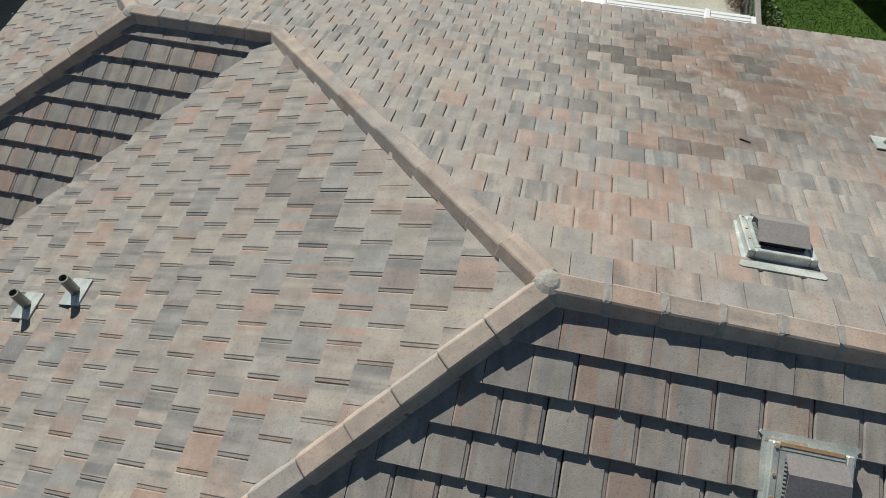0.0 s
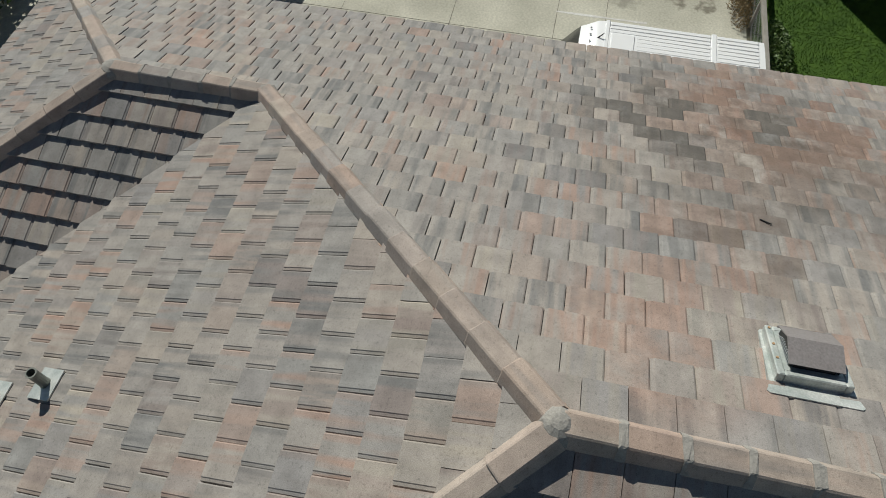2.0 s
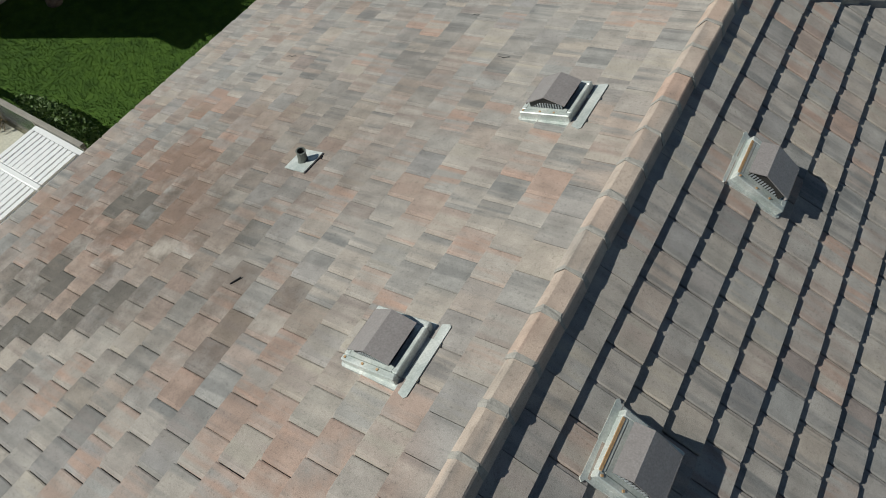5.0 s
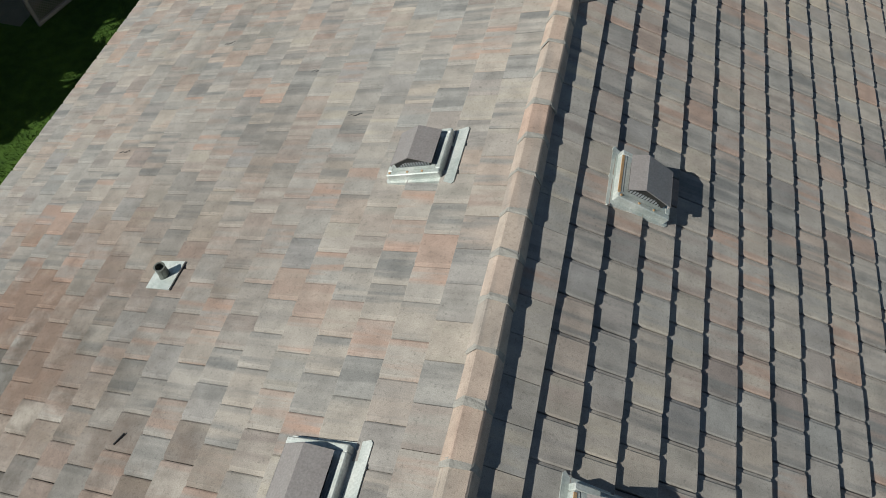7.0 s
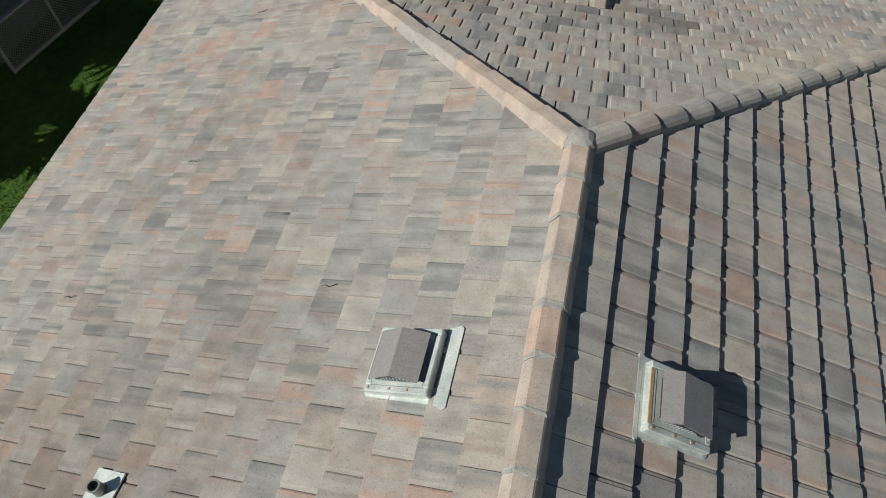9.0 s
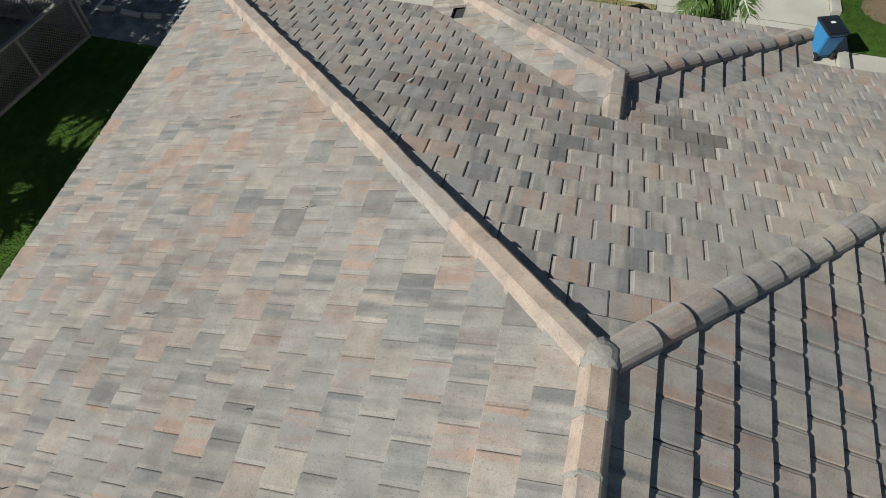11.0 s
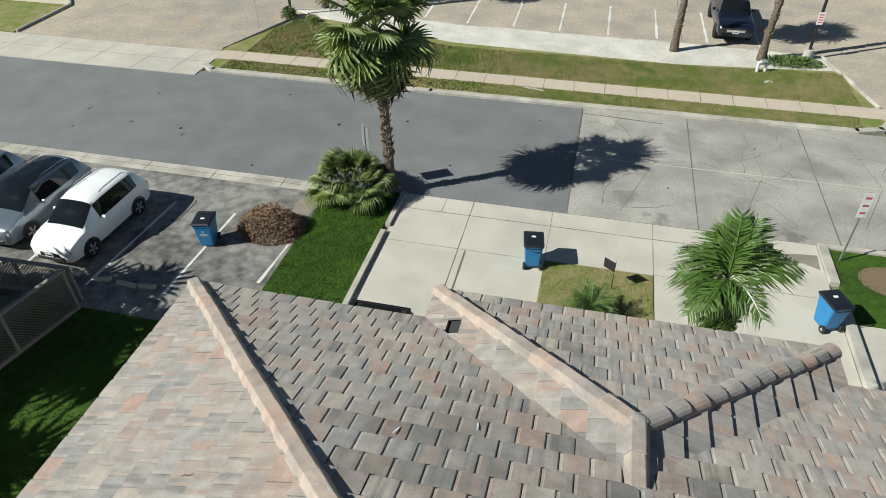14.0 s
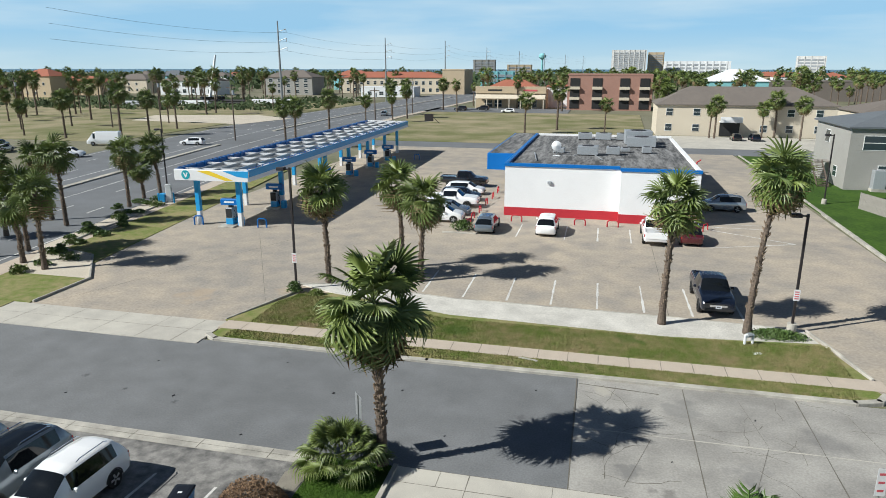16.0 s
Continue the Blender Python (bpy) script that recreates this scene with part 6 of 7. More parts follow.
def shrub_fans(x, y, r, h, count, label, seed):
    global rng, R
    rng = random.Random(seed)
    R = rng.uniform
    p = thing("fan_palm_shrub", label, "shrub", m=at(x, y, 0, 0.06))
    for k in range(count):
        az = k * 2.39996 + R(-0.2, 0.2)
        t = (k + 0.5) / count
        el = radians(72 - 66 * t + R(-10, 10))
        rr = r * 0.5 * math.sqrt(t)
        ob = new("frond", FRONDS[k % 6])
        ob.parent = p
        ob.matrix_basis = Matrix.Translation((rr * math.cos(az), rr * math.sin(az), h * (0.22 + 0.22 * (1 - t)) * R(0.8, 1.1))) @ Matrix.Rotation(az - math.pi / 2, 4, "Z") @ Matrix.Rotation(el, 4, "X") @ Matrix.Scale(R(0.55, 0.75), 4)


shrub_fans(-9.35, 27.95, 1.5, 1.7, 46, "dense clump of young fan palms beside the trunk", 5)
rng = random.Random(31)
R = rng.uniform
sg = thing("cycad", "low dark green feathery cycad in grass", "shrub", m=at(0.0, 22.9, 0, 0.06))
for k in range(26):
    g = Geo()
    feather(R(0.9, 1.1), 26, g, Matrix.Identity(4), R(0.5, 1.1), 0.012, 0.22)
    part("frond", g, SHRUB, sg, m=Matrix.Translation((0, 0, 0.45)) @ Matrix.Rotation(k * 2.4, 4, "Z") @ Matrix.Rotation(radians(75 - 65 * k / 25), 4, "X"))


def brush_pile(x, y):
    p = thing("brush_pile", "heap of cut dry brown branches on asphalt", "brush pile", m=at(x, y, 0, 0.02))
    g, l = Geo(), Geo()
    for k in range(420):
        a, rr = R(0, 6.28), math.sqrt(R(0, 1))
        zz = 0.95 * (1 - rr ** 2) * R(0.05, 1)
        c = Vector((1.25 * rr * math.cos(a), 0.95 * rr * math.sin(a), 0.03 + zz))
        d = Vector((R(-1, 1), R(-1, 1), R(-0.35, 0.5))).normalized() * R(0.15, 0.4)
        e = c + d
        e.z = max(0.02, e.z)
        g.cyl(c, e, 0.010, 0.004, 3)
    for k in range(5200):
        a, rr = R(0, 6.28), math.sqrt(R(0, 1))
        zz = 0.02 + 1.0 * (1 - rr ** 2) * R(0.3, 1.05)
        c = Vector((1.32 * rr * math.cos(a), 1.0 * rr * math.sin(a), zz))
        u = Vector((R(-1, 1), R(-1, 1), R(-0.6, 0.6))).normalized()
        w = u.cross(Vector((R(-1, 1), R(-1, 1), 1))).normalized()
        s = R(0.025, 0.06)
        l.add([c - u * s, c + w * s * 0.5, c + u * s, c - w * s * 0.5], [(0, 1, 2, 3)])
    part("branches", g, TRUNK, p)
    part("dry_leaves", l, BRUSH, p, "dense dry brown leaves")


brush_pile(-11.55, 25.2)


def leafy(name, label, x, y, rx, ry, h, material, n, size, z=0.08, category="shrub"):
    g = Geo()
    for k in range(n):
        a, rr = R(0, 6.28), R(0, 1) ** 0.45
        e = R(0, 1.5)
        c = Vector((rx * rr * math.cos(a) * math.cos(e), ry * rr * math.sin(a) * math.cos(e), h * (0.1 + 0.9 * rr * math.sin(e))))
        u = Vector((R(-1, 1), R(-1, 1), R(-0.3, 1))).normalized()
        w = u.cross(Vector((R(-1, 1), R(-1, 1), R(-1, 1)))).normalized()
        s = size * R(0.6, 1.3)
        g.add([c - u * s, c + w * s * 0.45, c + u * s, c - w * s * 0.45], [(0, 1, 2, 3)])
    return tagged(part(name, g, material, m=at(x, y, 0, z)), label, category)


leafy("round_shrub", "small clipped green shrub in gravel", -19.9, 45.9, 0.55, 0.5, 0.75, SHRUB, 900, 0.07)
leafy("round_shrub", "low green shrub in gravel", -18.2, 45.6, 0.55, 0.45, 0.45, FRONDB, 700, 0.07)
leafy("ground_cover", "spreading green juniper in gravel", 9.3, 45.0, 1.7, 0.8, 0.4, SHRUB, 2200, 0.08)
for i in range(26):
    t = i / 25
    leafy("bed_shrub", "low dusty green shrub in planting bed", -41 - 8.2 * t + R(-2.2, 1.6), 46 + 27 * t + R(-1, 1), R(0.5, 1.1), R(0.4, 0.9), R(0.3, 0.7), rng.choice((SHRUB, FROND)), 260, 0.13)
leafy("island_shrub", "shrub on the curbed parking island", -12.6, 65.6, 1.3, 0.9, 0.9, SHRUB, 900, 0.1)
curb("curb_shrub_island", [(-14.2, 64.3), (-11.2, 64.3), (-10.9, 66.8)], 0.15, 0.15)
mnd = Geo()
mnd.loft([[(1.1 * q * math.cos(a), 0.8 * q * math.sin(a), zz) for a in [2 * math.pi * i / 16 for i in range(16)]] for q, zz in ((1.0, 0.0), (0.75, 0.02), (0.3, 0.035))])
tagged(part("bare_patch", mnd, mat("bare soil", (0.20, 0.14, 0.09), 0.95), m=at(9.6, 26.9, 0, 0.07)), "bare brown soil patch in grass", "soil")


def lamp_post(x, y, h, label, sign=True):
    p = thing("street_lamp", label, "street lamp", "lot lamps", m=at(x, y, 0, 0.05))
    part("base", Geo().cyl((0, 0, 0), (0, 0, 0.55), 0.26, n=14), CURB, p, "round concrete footing")
    part("pole", Geo().rbox(-0.065, 0.065, -0.065, 0.065, 0.5, h, 0.01), DARKP, p)
    part("arm", Geo().rbox(-0.35, 0.02, -0.04, 0.04, h - 0.16, h - 0.08, 0.01), DARKP, p)
    hd = part("lamp_head", Geo().rbox(-0.85, -0.3, -0.2, 0.2, h - 0.2, h, 0.03), DARKP, p)
    part("lens", Geo().box(-0.8, -0.35, -0.16, 0.16, h - 0.215, h - 0.2), HEADL, hd)
    if sign:
        s = part("sign_plate", Geo().rbox(-0.16, 0.16, -0.085, -0.075, 1.9, 2.55, 0.003), SIGNW, p, "white notice with red print")
        for k in range(4):
            part("print_bar", Geo().box(-0.11, 0.11, -0.09, -0.086, 2.0 + k * 0.13, 2.06 + k * 0.13), SIGNR, s)


lamp_post(-20.0, 46.45, 8.2, "tall dark lamp post with notice plate")
lamp_post(10.25, 46.0, 6.8, "dark lamp post with box head and notice")
lamp_post(23.1, 86.3, 7.5, "dark lamp post on lawn", False)
lamp_post(-50.2, 75.5, 7.5, "dark lamp post in planting bed", False)
bf = thing("backflow_valve", "white wrapped backflow pipe loop in grass", "valve", m=at(7.55, 43.5, 20, 0.1))
part("pipe", Geo().tube([(-0.22, 0, 0), (-0.22, 0, 0.55), (0.22, 0, 0.55), (0.22, 0, 0)], 0.075, 8), CANW, bf)
part("valve_body", Geo().cyl((-0.12, 0, 0.55), (0.12, 0, 0.55), 0.13, n=10), METALG, bf)
tagged(part("paper_scrap", Geo().prism([(-0.25, -0.12), (0.22, -0.15), (0.26, 0.1), (-0.2, 0.14)], 0, 0.02), SIGNW, m=at(7.75, 42.3, 30, 0.12)), "crumpled white plastic on grass", "litter")
tagged(part("wood_offcut", Geo().rbox(-0.5, 0.5, -0.06, 0.06, 0, 0.05, 0.01), CURB, m=at(-3.7, 38.9, -12, 0.1)), "loose pale board on the verge", "board")

# ---- lawn edge: fences, neighbour wall ----
def lattice(x0, y0, x1, y1, h, label):
    d = Vector((x1 - x0, y1 - y0, 0))
    ln = d.length
    f = thing("lattice_fence", label, "fence", m=at(x0, y0, math.degrees(math.atan2(d.y, d.x)), 0.03))
    g = Geo()
    step = 0.11
    k = -h
    while k < ln:
        for s in (1, -1):
            a0 = max(0.0, k)
            a1 = min(ln, k + h)
            if a1 > a0:
                z0, z1 = (a0 - k, a1 - k) if s > 0 else (h - (a0 - k), h - (a1 - k))
                y = 0.008 * s
                w = 0.022
                g.add([(a0, y, 0.1 + z0 - w), (a1, y, 0.1 + z1 - w), (a1, y, 0.1 + z1 + w), (a0, y, 0.1 + z0 + w)], [(0, 1, 2, 3), (3, 2, 1, 0)])
        k += step
    part("lattice", g, WOODG, f, "crossed grey wood laths")
    part("top_rail", Geo().rbox(-0.05, ln + 0.05, -0.07, 0.07, h + 0.08, h + 0.14, 0.01), WOODG, f)
    part("bottom_rail", Geo().rbox(0, ln, -0.04, 0.04, 0.0, 0.12, 0.01), WOODG, f)
    n = max(2, int(ln / 1.8) + 1)
    for i in range(n):
        part("post", Geo().rbox(ln * i / (n - 1) - 0.05, ln * i / (n - 1) + 0.05, -0.05, 0.05, -0.05, h + 0.12, 0.01), WOODG, f)


lattice(-16.6, 15.8, -15.7, 19.9, 1.45, "weathered grey lattice fence beside lawn")
lattice(-19.8, 20.2, -15.9, 20.3, 1.2, "weathered grey lattice fence by parking")
f = thing("board_fence", "low weathered rail fence with wire beside lawn", "fence", m=at(-21.0, 6.2, 0))
part("top_rail", Geo().rbox(0, 7.6, -0.07, 0.07, 1.05, 1.15, 0.01), WOODG, f)
for k in range(5):
    part("post", Geo().rbox(k * 1.9 - 0.05, k * 1.9 + 0.05, -0.05, 0.05, 0, 1.06, 0.01), WOODG, f)
wire = Geo()
for k in range(76):
    wire.box(k * 0.1, k * 0.1 + 0.006, -0.003, 0.003, 0.05, 1.05)
for k in range(11):
    wire.box(0, 7.6, -0.003, 0.003, 0.05 + k * 0.1, 0.056 + k * 0.1)
part("wire_mesh", wire, STEEL, f)
rng = random.Random(44)
R = rng.uniform
leafy("dry_weeds", "dry yellowed weeds along the fence", -18.2, 5.9, 1.4, 0.45, 0.6, DEADF, 2600, 0.042, 0.0)
leafy("hedge_plant", "dark leafy shrubs along the fence on the lawn", -15.6, 6.9, 1.9, 0.5, 0.6, SHRUB, 2600, 0.07, 0.03)

# neighbours west and south west, which shade the lawn and yard
def plain_house(name, label, x0, x1, y0, y1, h, wall, roof, rise=1.5, windows=(), flat=False, over=0.4, z=0.0, cat="building"):
    b = thing(name, label, cat, m=at((x0 + x1) / 2, (y0 + y1) / 2, 0, z))
    w, d = (x1 - x0) / 2, (y1 - y0) / 2
    part("wall", Geo().box(-w, w, -d, d, -0.1, h), wall, b)
    g = Geo()
    if flat:
        g.rbox(-w - 0.1, w + 0.1, -d - 0.1, d + 0.1, h, h + 0.5, 0.05)
    else:
        W, D = w + over, d + over
        if W >= D:
            a = [(-W + D, 0, h + rise), (W - D, 0, h + rise)]
            v = [(-W, -D, h), (W, -D, h), (W, D, h), (-W, D, h)] + a + [(-W, -D, h - 0.2), (W, -D, h - 0.2), (W, D, h - 0.2), (-W, D, h - 0.2)]
            g.add(v, [(0, 1, 5, 4), (1, 2, 5), (2, 3, 4, 5), (3, 0, 4), (6, 7, 1, 0), (7, 8, 2, 1), (8, 9, 3, 2), (9, 6, 0, 3), (9, 8, 7, 6)])
        else:
            a = [(0, -D + W, h + rise), (0, D - W, h + rise)]
            v = [(-W, -D, h), (W, -D, h), (W, D, h), (-W, D, h)] + a + [(-W, -D, h - 0.2), (W, -D, h - 0.2), (W, D, h - 0.2), (-W, D, h - 0.2)]
            g.add(v, [(0, 1, 4), (1, 2, 5, 4), (2, 3, 5), (3, 0, 4, 5), (6, 7, 1, 0), (7, 8, 2, 1), (8, 9, 3, 2), (9, 6, 0, 3), (9, 8, 7, 6)])
    part("roof", g, roof, b)
    for face, c, zz, ww, hh in windows:
        # face S, W or E; c along the face from its middle
        m = {"S": pose(c, -d, zz), "W": pose(-w, c, zz, 0, 0, -90), "E": pose(w, c, zz, 0, 0, 90)}[face]
        win = part("window", Geo().rbox(-ww / 2 - 0.07, ww / 2 + 0.07, -0.06, 0.02, -0.07, hh + 0.07, 0.01), FRAMEW, b, m=m)
        part("pane", Geo().box(-ww / 2, ww / 2, -0.075, -0.062, 0, hh), GLASS, win)
        part("mullion", Geo().box(-ww / 2, ww / 2, -0.085, -0.076, hh * 0.48, hh * 0.53), FRAMEW, win)
    return b


shed = thing("neighbour_shed", "white board wall of a neighbouring building", "building", m=at(-21.6, -13.4))
part("wall", Geo().box(-4.4, 4.4, -4.0, 2.5, -0.1, 3.6), CANW, shed)
part("roof", Geo().rbox(-4.7, 4.7, -4.3, 2.8, 3.6, 3.8, 0.05), SHING, shed)
for k in range(44):
    part("board", Geo().box(-4.4 + k * 0.2, -4.215 + k * 0.2, 2.5, 2.52, 0.05, 3.55), CANW, shed)
for k in range(32):
    part("board", Geo().box(4.4, 4.42, -4.0 + k * 0.2, -3.815 + k * 0.2, 0.05, 3.55), CANW, shed)
# both houses stand out of view, added and sized for the shadows they cast
plain_house("neighbour_house", "unseen tan house west of the yard, inferred from its shadow", -36, -26.6, -6.0, 4.4, 5.0, BEIGE, SHING, 0.9)
plain_house("neighbour_house", "unseen tan house west of the lawn, inferred from its shadow", -33, -21.6, 7.6, 16.6, 6.0, BEIGE, SHING, 1.3)
# the two northern palms are added for dappled shade on the lawn
for i, (x, y, h, sz) in enumerate(((-20.0, 10.6, 4.4, 1.3), (-20.6, 14.4, 6.4, 1.5), (-20.8, 17.4, 4.2, 1.4))):
    fan_palm(x, y, h, "shady fan palm west of the lawn", (0.2, 0.1), False, sz, 140 + i, 8, 0.0, 30, "garden fan palms")
rng = random.Random(78)
R = rng.uniform
leafy("tall_hedge", "tall dark hedge at the end of the yard", -12.5, -18.5, 4.5, 1.2, 3.2, SHRUB, 5000, 0.16, 0.0, "hedge")


def blades(name, label, x0, x1, y0, y1, z, count, h, material, keep=None):
    """Short upright blades that roughen a lawn."""
    r = np.random.RandomState(len(name) + count)
    x, y = r.uniform(x0, x1, count), r.uniform(y0, y1, count)
    if keep is not None:
        ok = keep(x, y)
        x, y = x[ok], y[ok]
    n = len(x)
    a, ln, lean = r.uniform(0, 6.283, n), h * r.uniform(0.5, 1.3, n), r.uniform(-0.6, 0.6, (n, 2))
    dx, dy, w = np.cos(a), np.sin(a), 0.012 * h / 0.05
    v = np.empty((n, 3, 3))
    v[:, 0] = np.stack([x - dx * w, y - dy * w, np.full(n, z)], 1)
    v[:, 1] = np.stack([x + dx * w, y + dy * w, np.full(n, z)], 1)
    v[:, 2] = np.stack([x + lean[:, 0] * ln, y + lean[:, 1] * ln, z + ln], 1)
    me = bpy.data.meshes.new(name)
    me.from_pydata(v.reshape(-1, 3).tolist(), [], np.arange(3 * n).reshape(-1, 3).tolist())
    return tagged(part(name, me, material), label, "grass", kind="stuff")


blades("grass_blades", "short dark green lawn grass", -17.2, -6.9, 6.3, 19.9, 0.03, 60000, 0.05, GRASS)
blades("grass_blades_west", "short dark green lawn grass", -21.4, -17.25, 6.4, 15.5, 0.026, 18000, 0.05, GRASS)
blades("grass_blades_strip", "short bright green lawn grass", -10.4, -7.65, 20.0, 28.4, 0.06, 22000, 0.05, GRASS)
blades("grass_blades_patch", "short dry yard grass", -1.63, 1.93, 21.0, 25.5, 0.06, 12000, 0.045, VERGE)
blades("grass_blades_corner", "short yard grass by the curb", 7.9, 16, 24.65, 28.25, 0.07, 16000, 0.05, GRASS)
blades("grass_blades_verge", "dry verge grass", -20, 11.6, 40.32, 46.0, 0.12, 90000, 0.085, VERGE, lambda x, y: (y < 43.5 + np.maximum(0, -9 - x) * 0.24 + np.maximum(0, x - 4) * 0.08) & (x > -21.4 + (y - 40.3) * 0.4))
blades("grass_blades_street", "dry curbside grass", -20.4, 11.2, 37.95, 39.1, 0.10, 20000, 0.075, VERGE)

# ---- fuel station ----
store = thing("store_building", "white flat-roofed store with red base and blue trim", "store", m=at(0, 0, 0, 0.03))
part("wall", Geo().box(-9.9, 1.2, 72.9, 104, 0.85, 4.95), WALLW, store)
part("wall", Geo().box(1.2, 8.3, 71.8, 101.5, 0.85, 4.95), WALLW, store)
part("base_course", Geo().box(-9.93, 1.2, 72.86, 104, -0.1, 0.85), RED, store, "red painted masonry base")
part("base_course", Geo().box(1.17, 8.33, 71.76, 101.5, -0.1, 0.85), RED, store, "red painted masonry base")
part("parapet_band", Geo().rbox(-10.0, 1.12, 72.8, 73.2, 4.95, 5.25, 0.02), BLUE, store, "blue parapet band")
part("parapet_band", Geo().rbox(1.12, 8.4, 71.7, 72.1, 4.95, 5.25, 0.02), BLUE, store, "blue parapet band")
part("parapet_band", Geo().rbox(-10.0, -9.6, 73.2, 104, 4.95, 5.25, 0.02), BLUE, store)
part("parapet_band", Geo().rbox(8.0, 8.4, 72.1, 101.5, 4.95, 5.2, 0.02), WALLW, store)
part("parapet_band", Geo().rbox(-9.6, 8.4, 103.6, 104, 4.95, 5.25, 0.02), WALLW, store)
part("roof_deck", Geo().box(-9.6, 1.2, 73.2, 103.6, 4.9, 5.0), FLATROOF, store, "weathered grey membrane roof with dark streaks")
part("roof_deck", Geo().box(1.2, 8.0, 72.1, 103.6, 4.89, 4.99), FLATROOF, store)
part("entrance_fascia", Geo().rbox(-13.0, -9.95, 80.5, 104, 3.4, 5.2, 0.05), BLUE, store, "bright blue entrance fascia")
part("entrance_deck", Geo().box(-12.75, -9.98, 80.8, 103.8, 5.2, 5.23), FLATROOF, store, "weathered membrane over the entrance")
part("wall_lamp", Geo().rbox(-5.7, -5.3, 72.7, 72.9, 3.35, 3.6, 0.04), METALG, store)
part("gooseneck", Geo().tube([(8.6, 78, 0), (8.6, 78, 5.2), (8.9, 77.6, 5.5)], 0.06), RED, store)
for x, y, w, d, h in ((-5.4, 84.0, 0.6, 0.5, 0.6), (-2.2, 83.1, 1.1, 0.9, 1.0), (0.5, 83.8, 0.7, 0.7, 0.9), (3.6, 95.5, 1.6, 1.4, 1.7), (3.9, 92.5, 1.7, 1.2, 1.2), (-0.6, 99.5, 1.0, 0.8, 0.9), (-3.0, 99.5, 0.9, 0.8, 0.9), (2.0, 99.8, 0.9, 0.8, 0.9), (4.2, 86, 0.5, 0.5, 0.7), (1.9, 86.5, 0.5, 0.4, 0.5)):
    u = thing("roof_unit", "grey sheet metal air unit on flat roof", "air conditioner", "roof units", m=at(x, y, R(-4, 4), 5.02))
    part("casing", Geo().rbox(-w, w, -d, d, 0.12, h, 0.03), METALG, u)
    part("curb_frame", Geo().box(-w * 0.9, w * 0.9, -d * 0.9, d * 0.9, 0, 0.12), DARKP, u)
    part("fan_guard", Geo().cyl((0, 0, h), (0, 0, h + 0.05), min(w, d) * 0.7, n=14), DARKP, u)
dish = thing("satellite_dish", "white satellite dish on flat roof", "dish", m=at(-5.6, 82.4, 0, 5.02))
part("mast", Geo().cyl((0, 0, 0), (0, 0, 0.8), 0.04), STEEL, dish)
g = Geo()
g.loft([[(q * math.cos(2 * math.pi * i / 16), -0.1 - 0.35 * (0.55 - q) ** 1, 1.0 + q * math.sin(2 * math.pi * i / 16)) for i in range(16)] for q in (0.05, 0.3, 0.55)])
part("reflector", g, CANW, dish)
for k in range(5):
    tagged(part("roof_pipe", Geo().tube([(-8 + k * 2.2, 78 + R(-2, 6), 5.15), (-7.2 + k * 2.2, 78 + R(-2, 6), 5.15)], 0.05), METALG), "pipe run on flat roof", "pipe")


def red_arch(x, y, turn=0):
    tagged(part("bollard_arch", Geo().tube([(-0.5, 0, -0.05), (-0.5, 0, 0.45), (-0.36, 0, 0.62), (0.36, 0, 0.62), (0.5, 0, 0.45), (0.5, 0, -0.05)], 0.06, 8), RED, m=at(x, y, turn, 0.03)),
           "red painted pipe guard on paving", "bollard", "red pipe guards")


for x, y, a in ((-8.3, 70.2, 0), (-2.3, 69.9, 0), (0.7, 69.9, 0), (-12.5, 67.4, 70), (-12.6, 70.3, 85), (-12.5, 73.7, 90), (-12.5, 77.6, 90), (-12.4, 81.3, 90), (-12.4, 85.2, 90), (8.9, 70.5, 60)):
    red_arch(x, y, a)

can = thing("fuel_canopy", "long fuel canopy with blue and white fascia", "canopy", m=at(-35.2, 61.4, 2.0, 0.03))
CX, CL, Z0, Z1 = 3.6, 58.0, 4.35, 5.35
for s, mm in ((1, LBLUE), (-1, BLUE)):
    part("fascia_side", Geo().rbox(s * CX - 0.12, s * CX + 0.12, 0, CL, Z0 + 0.42, Z1, 0.04), mm, can, "blue fascia side")
    part("fascia_white", Geo().rbox(s * CX - 0.11, s * CX + 0.11, 0, CL, Z0, Z0 + 0.415, 0.04), CANW, can)
part("fascia_end", Geo().rbox(-CX - 0.1, CX + 0.1, -0.15, 0.1, Z0, Z1, 0.06), CANW, can, "white end fascia")
part("fascia_end", Geo().rbox(-CX - 0.1, CX + 0.1, CL - 0.1, CL + 0.15, Z0, Z1, 0.06), CANW, can)
part("blue_sweep", Geo().loft([[(x, y, z) for x, z in ((1.2, Z1 - 0.05), (3.72, Z1 - 0.02), (3.72, Z0 + 0.35), (2.6, Z0 + 0.45))] for y in (-0.158, -0.152)]), LBLUE, can)
part("yellow_sweep", Geo().loft([[(x, y, z) for x, z in ((-1.4, Z1 - 0.1), (-0.2, Z1 - 0.05), (2.2, Z0 + 0.1), (1.4, Z0 + 0.05))] for y in (-0.158, -0.152)]), YELLOW, can)
part("badge", Geo().cyl((-2.5, -0.17, (Z0 + Z1) / 2), (-2.5, -0.15, (Z0 + Z1) / 2), 0.42, n=24), TEAL, can, "round teal badge")
part("badge_wedge", Geo().loft([[(-2.5 + x, y, (Z0 + Z1) / 2 + z) for x, z in ((-0.25, 0.2), (-0.1, 0.2), (0, -0.05), (0.1, 0.2), (0.25, 0.2), (0.05, -0.25), (-0.05, -0.25))] for y in (-0.178, -0.172)]), CANW, can)
part("soffit", Geo().box(-CX + 0.1, CX - 0.1, 0.1, CL - 0.1, Z0 + 0.06, Z0 + 0.14), CANW, can)
